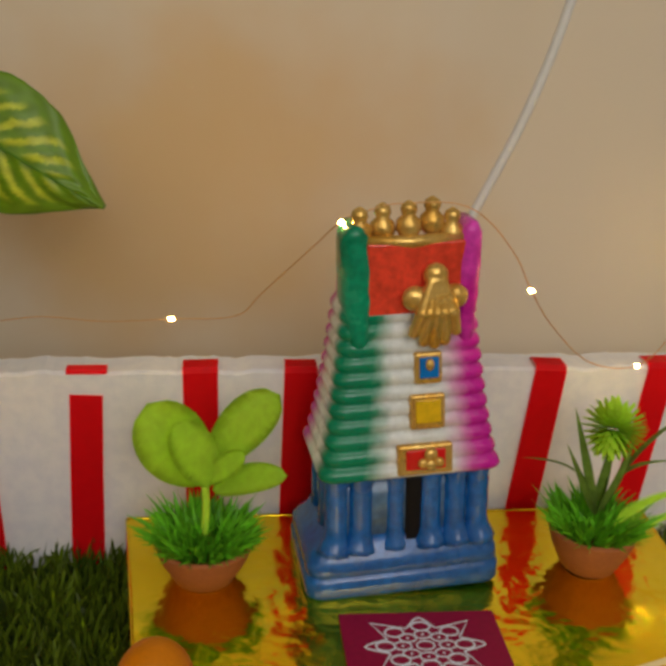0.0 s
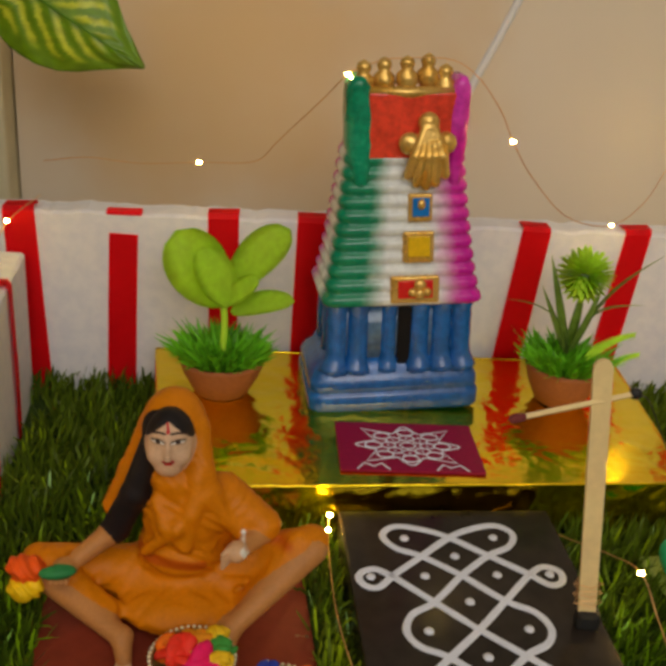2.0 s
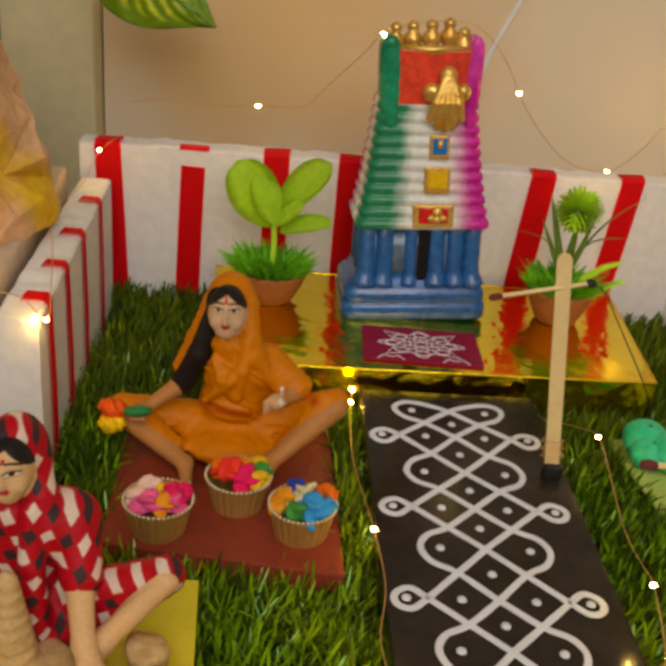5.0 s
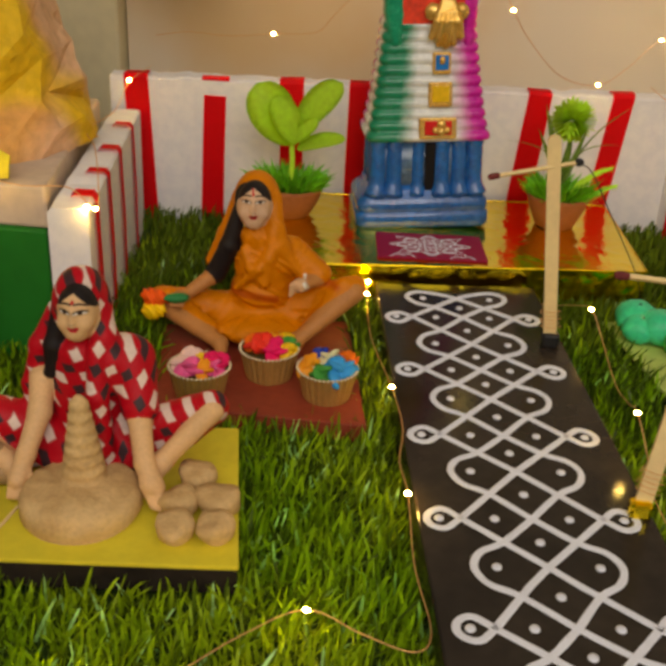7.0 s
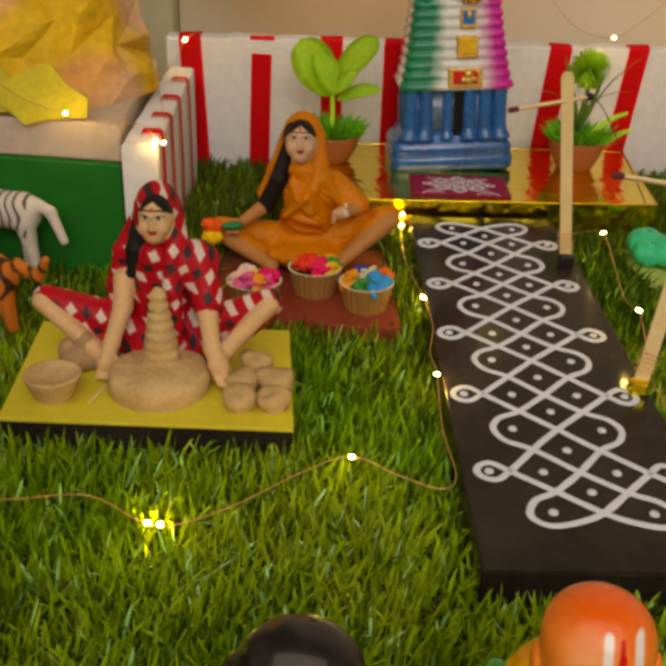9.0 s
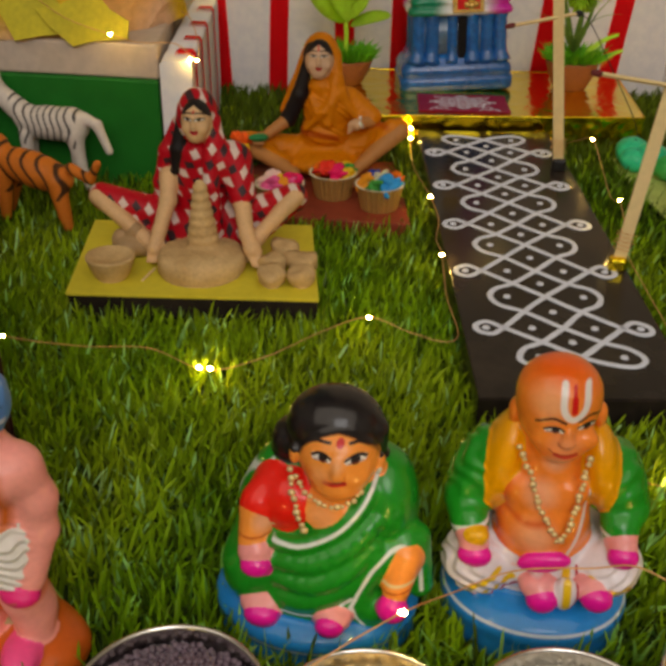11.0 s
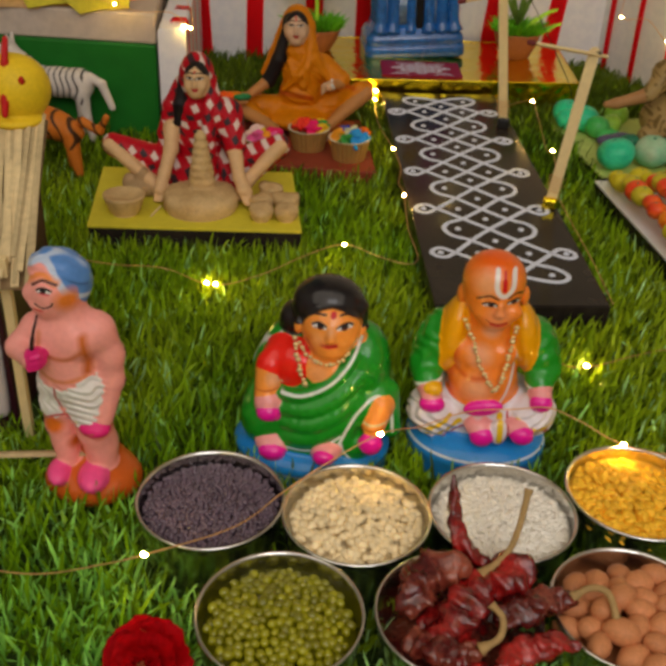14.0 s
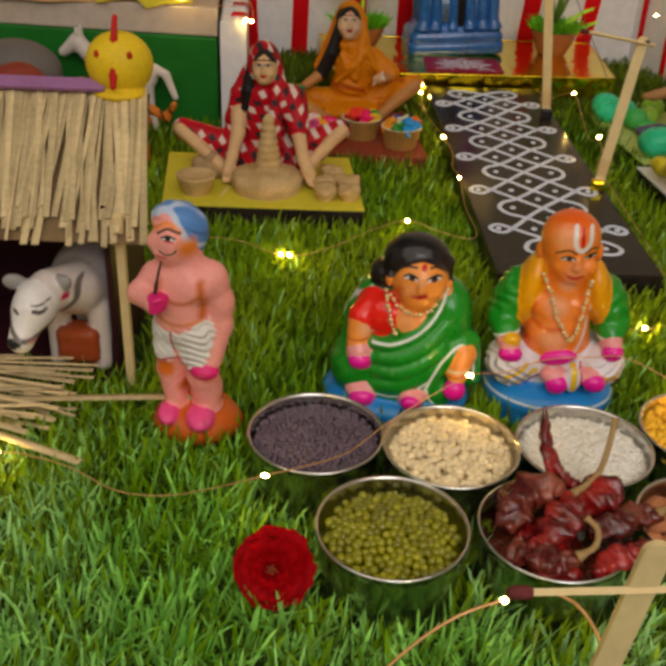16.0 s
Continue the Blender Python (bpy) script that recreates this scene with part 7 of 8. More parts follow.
chili([(0.0580, -0.323, 0.011), (0.0660, -0.329, 0.013), (0.0760, -0.330, 0.013), (0.0830, -0.326, 0.013)], 0.0056, chili_brown, [(0.0830, -0.328, 0.0145), (0.0890, -0.326, 0.019), (0.0900, -0.320, 0.022), (0.0860, -0.316, 0.024)], "dried brown chili with a curved stalk", 6)
chili([(0.0880, -0.335, 0.013), (0.0980, -0.329, 0.017), (0.1080, -0.325, 0.018), (0.1160, -0.324, 0.018)], 0.0048, chili_mat, None, "slim dried red chili reaching over the bowl's rim", 7)
chili([(0.0660, -0.330, 0.007), (0.0760, -0.332, 0.008), (0.0880, -0.329, 0.007)], 0.0060, chili_mat, None, "dark wrinkled chili low in the bowl", 8)

rng = random.Random(31)
for k in range(7):
    a, c = rng.uniform(0, 6.3), Vector((0.0755, -0.3135, 0.0045 + 0.0012 * (k % 3)))
    d = Vector((math.cos(a), math.sin(a), 0)) * 0.011
    o = Vector((-d.y, d.x, 0)) * rng.uniform(-1.0, 1.0)
    chili([c - d + o, c + o * 1.2 + Vector((0, 0, 0.003)), c + d + o], rng.uniform(0.0045, 0.0062), chili_mat if k % 3 else chili_brown, None, "crumpled dried chili low in the bowl", 20 + k)

# ---- red rose in the grass ----
rose_red = material("rose_petal", (0.74, 0.002, 0.006), 0.6, spec=0.1, vary=0.25, scale=120, bump=0.25, second=(0.60, 0.004, 0.010))
t = thing("red_rose", pose(-0.0315, -0.340, 0.004, 52, 0, 0) @ Matrix.Scale(1.0, 4), "open red rose bloom lying on the grass", "flower")
for layer, (count, r, lift, op) in enumerate(((6, 0.0165, 0.0, 0.22), (5, 0.0135, 0.003, 0.45), (5, 0.0095, 0.005, 0.75), (4, 0.0055, 0.0065, 1.1))):
    for i in range(count):
        a = 2 * math.pi * (i + 0.5 * layer) / count + 0.2 * layer
        bm = bmesh.new()
        rows = []
        for j in range(7):
            u = j / 6
            w = r * 0.62 * math.sin(math.pi * (0.12 + 0.72 * u)) ** 0.7
            rows.append([])
            for k in range(7):
                s = (k - 3) / 3
                x = r * u * math.cos(op * u)
                z = lift + r * u * math.sin(op * u) + 0.0025 * s * s * (1 - u * 0.5) + 0.0032 * u * noise.noise((u * 4, s * 2.6, layer * 7 + i * 3)) - 0.002 * u ** 4
                rows[-1].append(bm.verts.new((x * (1 - 0.10 * s * s * u + 0.10 * u * noise.noise((s * 2.2, i * 3.3, layer))), s * w, z)))
        fs = [bm.faces.new((p[k], p[k + 1], q[k + 1], q[k])) for p, q in zip(rows, rows[1:]) for k in range(6)]
        bmesh.ops.solidify(bm, geom=fs, thickness=0.0004)
        bmesh.ops.transform(bm, matrix=pose(0, 0, 0, 0, 0, math.degrees(a)), verts=bm.verts)
        part("petal", bm, rose_red, t, smooth=True)
bm = bmesh.new()
for i in range(14):
    a = i * 2.4
    ball(bm, (0.0022 * math.cos(a) * (i / 14), 0.0022 * math.sin(a) * (i / 14), 0.009 + 0.0006 * (i % 3)), (0.0006, 0.0006, 0.0012), 1)
part("stamen_cluster", bm, material("rose_stamen", (0.30, 0.06, 0.02), 0.6, bump=0.2), t, "dark brown stamens", smooth=True)

# ---- straw hut with cow ----
straw = material("dry_straw", (0.62, 0.48, 0.26), 0.7, vary=0.15, scale=80, bump=0.3, random_tint=0.25)
maroon_board = material("dark_maroon_board", (0.040, 0.008, 0.014), 0.45, vary=0.2, scale=30, bump=0.1)
purple_strip = material("mauve_strip", (0.34, 0.15, 0.32), 0.5, vary=0.1, scale=60, bump=0.1)
HUT = pose(-0.139, -0.198, -0.016, 0, 0, 6)
hut = thing("straw_hut", HUT, "small hut of dark board with dry straw thatch roof", "hut")
for nm, d in (("floor_board", (-0.150, 0.0, -0.004, 0.085, 0.0, 0.006)), ("back_board", (-0.150, 0.0, 0.082, 0.085, 0.006, 0.105)), ("side_board", (-0.003, 0.0, 0.004, 0.082, 0.006, 0.10)), ("side_board", (-0.150, -0.147, 0.004, 0.082, 0.006, 0.10))):
    bm = bmesh.new()
    box(bm, *d, 0.0006)
    part(nm, bm, maroon_board, hut, "dark maroon board")
for x in (0.0075, -0.146):
    bm = bmesh.new()
    box(bm, x - 0.0022, x + 0.0022, -0.0065, -0.0022, 0.0, 0.100, 0.0004)
    part("corner_stick", bm, stick_wood, hut, "pale wooden corner stick")
roof_a, roof_b = Vector((0, 0.080, 0.134)), Vector((0, -0.012, 0.088))
slope = (roof_b - roof_a)
rn = Vector((0, slope.z, -slope.y)).normalized()
bm = bmesh.new()
pts = [(x, p.y, p.z) for x, p in ((-0.158, roof_a), (0.010, roof_a), (0.020, roof_b), (-0.148, roof_b))]
v = [bm.verts.new(q) for q in pts]
bmesh.ops.solidify(bm, geom=[bm.faces.new(v)], thickness=0.002)
part("roof_card", bm, material("roof_card", (0.34, 0.22, 0.11), 0.8, vary=0.15, bump=0.2), hut, "brown card under the straw")
rng = random.Random(4)
for i in range(120):
    x = -0.156 + 0.164 * i / 119 + rng.uniform(-0.001, 0.001)
    a = roof_a + rn * rng.uniform(0.001, 0.004)
    f = rng.uniform(0.82, 1.04)
    b = roof_a + slope * f + rn * rng.uniform(0.0015, 0.005)
    drift = rng.uniform(-0.010, 0.010)
    w = rng.uniform(0.0008, 0.0021)
    bm = bmesh.new()
    sweep(bm, [Vector((x, a.y, a.z)) - slope * 0.02, Vector((x + 0.005 + drift * 0.5, (a.y + b.y) / 2, (a.z + b.z) / 2 + 0.001)), Vector((x + 0.010 * f + drift, b.y, b.z))], w, 5, None, 0.35)
    part("straw", bm, straw, hut)
bm = bmesh.new()
box(bm, -0.158, -0.012, -0.0012, 0.0012, -0.004, 0.004, 0.0003, Matrix.Translation(roof_a + rn * 0.006 + Vector((0, -0.004, 0))) @ pose(0, 0, 0, -60, 0, 0))
part("ridge_strip", bm, purple_strip, hut, "mauve paper strip along the ridge")

bird_y = (0.82, 0.55, 0.02)
figure("yellow_bird", [egg((0, 0, 0.016), (0.0175, 0.015, 0.0165), bird_y, k=0.003), egg((0, -0.004, 0.002), (0.014, 0.012, 0.004), bird_y), limb((0.0, -0.011, 0.022), (0.0, -0.0165, 0.008), 0.0022, 0.0016, (0.55, 0.01, 0.01), k=0.0005), limb((0, -0.008, 0.030), (0, -0.003, 0.040), 0.0018, 0.0014, (0.55, 0.01, 0.01), k=0.0005), egg((-0.0085, -0.0120, 0.0235), (0.0014, 0.001, 0.0020), (0.50, 0.02, 0.01), k=0.0004), egg((0.0085, -0.0120, 0.0235), (0.0014, 0.001, 0.0020), (0.50, 0.02, 0.01), k=0.0004)],
       0.0007, doll_matte, pose(-0.1535, -0.116, 0.1165, 0, 0, 4) @ Matrix.Scale(1.02, 4), "round yellow modelling clay bird with red beak on roof", "bird figure")

COW = (0.70, 0.61, 0.57)
HORN = (0.30, 0.28, 0.27)
figure("clay_cow", [egg((0.0, 0.020, 0.040), (0.019, 0.034, 0.0185), COW, k=0.004), egg((0.0, 0.038, 0.046), (0.016, 0.017, 0.016), COW, k=0.004), limb((0, -0.006, 0.044), (-0.008, -0.022, 0.050), 0.0135, 0.0105, COW, k=0.004), egg((-0.012, -0.031, 0.046), (0.0105, 0.013, 0.012), (0.84, 0.79, 0.77), (35, 0, -14), k=0.003), limb((-0.013, -0.036, 0.044), (-0.016, -0.045, 0.034), 0.0085, 0.0062, (0.84, 0.79, 0.77), k=0.003),
                    egg((-0.017, -0.0490, 0.0345), (0.0045, 0.0025, 0.0032), (0.02, 0.02, 0.022), k=0.0006), egg((-0.0225, -0.026, 0.0555), (0.0062, 0.0028, 0.0042), HORN, (0, 20, 20)), egg((-0.0005, -0.024, 0.0555), (0.0062, 0.0028, 0.0042), HORN, (0, -20, -20)),
                    limb((-0.011, -0.002, 0.030), (-0.012, -0.006, 0.0), 0.0065, 0.0048, COW, k=0.003), limb((0.010, -0.002, 0.030), (0.011, -0.006, 0.0), 0.0065, 0.0048, COW, k=0.003), limb((-0.011, 0.040, 0.030), (-0.012, 0.042, 0.0), 0.007, 0.005, COW, k=0.003), limb((0.011, 0.040, 0.030), (0.012, 0.042, 0.0), 0.007, 0.005, COW, k=0.003),
                    slab((0, -0.006, 0.012), (0.011, 0.008, 0.010), 0.004, (0.38, 0.07, 0.02)), egg((0, 0.028, 0.060), (0.009, 0.010, 0.006), COW, k=0.004)],
       0.0009, doll_gloss, pose(-0.160, -0.188, -0.0055, 0, 0, 4), "painted white clay cow standing in the hut", "cow figure",
       [(along([(-0.024, -0.012, 0.046), (-0.012, -0.016, 0.036), (0.004, -0.010, 0.044), (0.006, -0.012, 0.054)], 0.0012), (0.16, 0.13, 0.12)), (along([(-0.0090, -0.026, 0.0490), (-0.0060, -0.026, 0.0478), (-0.0045, -0.026, 0.0485)], 0.0009), (0.04, 0.03, 0.03)), (along([(-0.0100, -0.026, 0.0515), (-0.0065, -0.026, 0.0510), (-0.0035, -0.026, 0.0520)], 0.0004), (0.05, 0.03, 0.03)), (along([(-0.0185, -0.026, 0.0490), (-0.0165, -0.026, 0.0480)], 0.0008), (0.04, 0.03, 0.03)), (along([(0.0015, -0.016, 0.0490), (0.0018, -0.016, 0.0500)], 0.0014), (0.6, 0.02, 0.08)), (along([(-0.0100, -0.026, 0.0350), (-0.0085, -0.026, 0.0340)], 0.0010, 0.0015), (0.65, 0.25, 0.22))])
t = thing("straw_bundle", pose(-0.187, -0.236, -0.006), "loose bundle of dry straw lying in front of hut", "straw")
rng = random.Random(8)
for i in range(54):
    y, z = rng.uniform(-0.030, 0.022), rng.uniform(0.0, 0.010)
    x1 = rng.uniform(-0.01, 0.045)
    bm = bmesh.new()
    tilt = rng.uniform(-0.012, 0.012)
    sweep(bm, [(-0.11, y - tilt, z), (x1 * 0.3 - 0.03, y, z + 0.003), (x1, y + tilt, z + rng.uniform(-0.002, 0.004))], rng.uniform(0.0008, 0.0019), 5, None, 0.4)
    part("straw", bm, straw, t)
for a, b in (((-0.175, -0.248, 0.004), (-0.090, -0.233, 0.005)), ((-0.215, -0.262, 0.004), (-0.128, -0.286, 0.001))):
    bm = bmesh.new()
    sweep(bm, [a, b], 0.0024, 5, None, 0.4)
    solid("straw_stalk", bm, straw, Matrix(), "single dry straw stalk lying in the grass", "straw", smooth=True)

# ---- animals and green box behind ----
green_box = thing("green_box", Matrix(), "box covered in plain green paper", "box")
bm = bmesh.new()
prism(bm, [(-0.55, 0.196), (-0.172, 0.196), (-0.217, 0.42), (-0.55, 0.42)], -0.018, 0.0750, 0.0012)
part("side", bm, material("green_paper", (0.012, 0.165, 0.018), 0.5, vary=0.12, scale=15, bump=0.1), green_box, "plain green paper side")
bm = bmesh.new()
prism(bm, [(-0.548, 0.198), (-0.174, 0.198), (-0.219, 0.418), (-0.548, 0.418)], 0.0742, 0.0753, 0.0003)
part("lid", bm, MATS["green_paper"], green_box, "flat green paper lid")
bm = bmesh.new()
prism(bm, [(-0.55, 0.199), (-0.172, 0.199), (-0.218, 0.42), (-0.55, 0.42)], 0.0755, 0.1000, 0.002)
solid("foam_slab", bm, material("beige_foam", (0.60, 0.50, 0.43), 0.8, vary=0.12, scale=30, bump=0.5, depth=0.001, second=(0.52, 0.42, 0.33)), Matrix(), "dull beige foam slab on the green box", "foam slab")

bm = bmesh.new()
NX, NY = 30, 15
ROCK = Vector((-0.342, 0.280, 0.0985))
rows, rng = [], random.Random(17)
for j in range(NY + 1):
    h = j / NY
    row = []
    for i in range(NX):
        a = 2 * math.pi * (i + 0.5 * (j % 2) + rng.uniform(-0.3, 0.3)) / NX
        r = (0.155 - 0.060 * h - 0.060 * h * h) * (1 + 0.07 * math.sin(3 * a + 4 * h)) + (rng.uniform(-0.007, 0.005) if j else 0)
        row.append(bm.verts.new((r * math.copysign(abs(math.cos(a)) ** 0.7, math.cos(a)), 0.52 * r * math.copysign(abs(math.sin(a)) ** 0.6, math.sin(a)), 0.29 * h + (rng.uniform(-0.006, 0.006) if 0 < j < NY else 0))))
    rows.append(row)
for a, b in zip(rows, rows[1:]):
    for i in range(NX):
        k = (i + 1) % NX
        if rng.random() < 0.5:
            bm.faces.new((a[i], a[k], b[k]))
            bm.faces.new((a[i], b[k], b[i]))
        else:
            bm.faces.new((a[i], a[k], b[i]))
            bm.faces.new((a[k], b[k], b[i]))
bm.faces.new(rows[-1])
bm.faces.new(rows[0][::-1])
bmesh.ops.subdivide_edges(bm, edges=list(bm.edges), cuts=5, use_grid_fill=True)
for v in bm.verts:
    v.co += v.normal * (0.0022 * noise.noise(v.co * 55) + 0.0010 * noise.noise(v.co * 160))
rock_mat = material("painted_paper_rock", (1, 1, 1), 0.65, paint=True, vary=0.16, scale=40, bump=0.4, depth=0.002, bump_scale=90)
rock = solid("paper_mountain", bm, rock_mat, Matrix.Translation(ROCK), "crumpled paper mountain painted brown and yellow on foam slab", "mountain model")
at = rock.data.color_attributes.new("paint", "FLOAT_COLOR", "POINT")
for v, c in zip(rock.data.vertices, at.data):
    p = v.co
    warp = p + Vector((noise.noise(p * 30), noise.noise(p * 30 + Vector((5, 0, 0))), noise.noise(p * 30 + Vector((0, 7, 0))))) * 0.010
    k = min(max(0.5 + 3 * noise.noise(p * 14 + Vector((4, 2, 7))), 0), 1)
    band = min(abs(warp.x + 0.45 * warp.z - 0.105), abs(warp.x - 0.55 * warp.z + 0.02))
    g = max(min(max((0.013 - band) / 0.006, 0), 1), min(max(5 * (noise.noise(p * 13 + Vector((1, 8, 3))) - 0.08), 0), 1))
    crack = min(max(16 * (0.022 - abs(noise.noise(warp * 20))), 0), 1) * min(max(4 * noise.noise(p * 12 + Vector((2, 2, 2))) + 0.2, 0), 1)
    base = [0.66 * (1 - k) + 0.68 * k, 0.41 * (1 - k) + 0.36 * k, 0.25 * (1 - k) + 0.11 * k]
    base = [q * (1 - g) + w * g for q, w in zip(base, (0.72, 0.46, 0.02))]
    c.color = (*[q * (1 - 0.75 * crack) for q in base], 1)
for x, z in ((-0.252, 0.106), (-0.212, 0.104), (-0.300, 0.110)):
    bm = bmesh.new()
    n = 9
    corners = [(0.030 * (1 + 0.3 * math.sin(5 * i + 30 * x)) * math.cos(2 * math.pi * i / n), 0.017 * (1 + 0.3 * math.cos(3 * i)) * math.sin(2 * math.pi * i / n)) for i in range(n)]
    prism(bm, corners, -0.0006, 0.0006)
    solid("yellow_paper_patch", bm, material("yellow_green_paper", (0.58, 0.50, 0.03), 0.6, vary=0.15, scale=60, bump=0.2), pose(x - 0.010, 0.201, z + 0.010, 72, 0, 8), "torn yellow-green painted paper patch leaning on mountain", "paper", "paper patches")

ZW = (0.66, 0.60, 0.54)


def stripes(p):
    w = np.sin(p[:, 0] * 1100 + 2.2 * np.sin(p[:, 2] * 260) + 1.2 * np.sin(p[:, 0] * 140))
    return np.where((p[:, 2] > 0.030) & (p[:, 0] > -0.028) & (p[:, 0] < 0.024), (w - 0.55) / 0.2, 0)


figure("zebra_figure", [egg((0, 0, 0.044), (0.027, 0.0115, 0.0125), ZW, k=0.003), egg((0.016, 0, 0.044), (0.0135, 0.0115, 0.013), ZW, k=0.003), limb((-0.020, 0, 0.048), (-0.042, 0, 0.066), 0.009, 0.0065, ZW, k=0.004), limb((-0.042, 0, 0.067), (-0.054, -0.002, 0.058), 0.007, 0.0045, ZW, k=0.003), egg((-0.040, 0.004, 0.075), (0.002, 0.002, 0.005), ZW), egg((-0.040, -0.004, 0.075), (0.002, 0.002, 0.005), ZW),
                        limb((0.020, -0.005, 0.038), (0.0235, -0.005, 0.018), 0.0068, 0.0038, ZW, k=0.003), limb((0.0235, -0.005, 0.018), (0.028, -0.006, 0.0), 0.0035, 0.0028, ZW), limb((0.016, 0.005, 0.038), (0.014, 0.005, 0.0), 0.006, 0.003, ZW, k=0.003), limb((-0.018, -0.005, 0.036), (-0.019, -0.005, 0.0), 0.0055, 0.0028, ZW, k=0.003), limb((-0.020, 0.005, 0.036), (-0.022, 0.005, 0.0), 0.0055, 0.0028, ZW, k=0.003),
                        limb((0.027, 0, 0.050), (0.037, -0.001, 0.046), 0.0042, 0.0036, ZW, k=0.003), limb((0.037, -0.001, 0.046), (0.045, -0.002, 0.028), 0.0036, 0.0028, ZW)],
       0.0008, doll_matte, pose(-0.249, 0.180, 0.0015, 0, 0, -6), "white plastic zebra figure with black stripes on grass", "zebra figure", [(stripes, (0.05, 0.045, 0.045), ZW)])
TG = (0.60, 0.17, 0.02)
figure("tiger_figure", [egg((0, 0, 0.030), (0.027, 0.0105, 0.0105), TG, (0, 12, 0), k=0.003), egg((-0.027, 0, 0.040), (0.0105, 0.009, 0.0095), TG, k=0.003), limb((0.018, -0.004, 0.026), (0.024, -0.006, 0.0), 0.006, 0.0032, TG, k=0.003), limb((0.014, 0.005, 0.026), (0.012, 0.006, 0.0), 0.006, 0.0032, TG, k=0.003), limb((-0.018, -0.004, 0.026), (-0.020, -0.006, 0.0), 0.0055, 0.0032, TG, k=0.003), limb((-0.016, 0.005, 0.026), (-0.026, 0.006, 0.0), 0.0055, 0.0032, TG, k=0.003), limb((0.026, 0, 0.034), (0.040, -0.002, 0.030), 0.0034, 0.0028, TG), limb((0.040, -0.002, 0.030), (0.046, -0.002, 0.040), 0.0028, 0.0022, TG)],
       0.0008, doll_matte, pose(-0.240, 0.125, -0.004, 0, 0, -12) @ Matrix.Scale(1.15, 4), "orange plastic tiger figure with dark stripes on grass", "tiger figure", [(lambda p: (np.sin(p[:, 0] * 700 + 3 * np.sin(p[:, 2] * 200)) - 0.6) / 0.2 * (p[:, 2] > 0.016), (0.06, 0.025, 0.01), TG)])
EL = (0.16, 0.14, 0.13)
figure("elephant_figure", [egg((0, 0, 0.046), (0.034, 0.022, 0.024), EL, k=0.004), egg((-0.036, -0.006, 0.052), (0.016, 0.015, 0.018), EL, k=0.004), egg((-0.030, -0.020, 0.052), (0.010, 0.003, 0.014), EL, k=0.002), limb((-0.048, -0.008, 0.048), (-0.056, -0.012, 0.016), 0.006, 0.0035, EL, k=0.004), limb((0.02, -0.01, 0.03), (0.02, -0.01, 0.0), 0.009, 0.008, EL, k=0.003), limb((0.02, 0.01, 0.03), (0.02, 0.01, 0.0), 0.009, 0.008, EL, k=0.003), limb((-0.02, -0.01, 0.03), (-0.02, -0.01, 0.0), 0.009, 0.008, EL, k=0.003), limb((-0.02, 0.01, 0.03), (-0.02, 0.01, 0.0), 0.009, 0.008, EL, k=0.003)],
       0.0012, doll_matte, pose(-0.335, 0.155, -0.004, 0, 0, 10) @ Matrix.Scale(1.12, 4), "grey plastic elephant figure on the grass", "elephant figure")
figure("red_mound", [egg((0, 0, 0.0), (0.050, 0.030, 0.052), (0.28, 0.05, 0.03), k=0.004, fold=((120, 60, 90), 0.002)), egg((0.030, -0.010, 0.0), (0.030, 0.022, 0.040), (0.30, 0.06, 0.03), k=0.006, fold=((120, 60, 90), 0.002))], 0.0014, doll_matte, pose(-0.305, 0.080, -0.016) @ Matrix.Diagonal((1, 1, 1.75, 1)), "rust red clay mound on the grass", "clay mound")

# ---- vegetable boards ----
green_board = material("light_green_board", (0.46, 0.58, 0.16), 0.6, vary=0.12, scale=30, bump=0.15)
for nm, corners, mat_top, label in (("vegetable_board", [(0.1585, 0.303), (0.192, 0.166), (0.330, 0.196), (0.300, 0.335)], green_board, "low black-edged board with light green top"), ("vegetable_board", [(0.1855, 0.155), (0.2195, 0.002), (0.352, 0.030), (0.320, 0.184)], material("white_board_top", (0.84, 0.84, 0.86), 0.5, vary=0.05, scale=30, bump=0.05), "low black-edged board with white top")):
    t = thing(nm, Matrix(), label, "board", "boards on the grass")
    bm = bmesh.new()
    prism(bm, corners, -0.014, 0.002, 0.0006)
    part("edge", bm, black_board, t, "black painted edge")
    cx, cy = sum(c[0] for c in corners) / 4, sum(c[1] for c in corners) / 4
    bm = bmesh.new()
    prism(bm, [(cx + (x - cx) * 1.005, cy + (y - cy) * 1.005) for x, y in corners], 0.0022, 0.0042, 0.0004)
    part("top_sheet", bm, mat_top, t)
veg = {k: material("veg_" + k, c, 0.35, vary=0.15, scale=90, bump=0.12, coat=0.1, second=d) for k, (c, d) in
       dict(teal=((0.02, 0.56, 0.29), (0.04, 0.62, 0.34)), green=((0.03, 0.46, 0.09), (0.08, 0.42, 0.10)), lime=((0.25, 0.50, 0.04), (0.32, 0.55, 0.06)), pale=((0.45, 0.60, 0.38), (0.20, 0.52, 0.30)), purple=((0.11, 0.09, 0.16), (0.07, 0.06, 0.12)), yellow=((0.62, 0.50, 0.03), (0.50, 0.46, 0.03)), olive=((0.66, 0.56, 0.02), (0.58, 0.48, 0.03)), red=((0.90, 0.06, 0.02), (0.80, 0.18, 0.02)), orange=((0.95, 0.28, 0.01), (0.75, 0.12, 0.01)), dark=((0.02, 0.16, 0.09), (0.02, 0.22, 0.12)), gold=((0.70, 0.36, 0.02), (0.60, 0.42, 0.02))).items()}


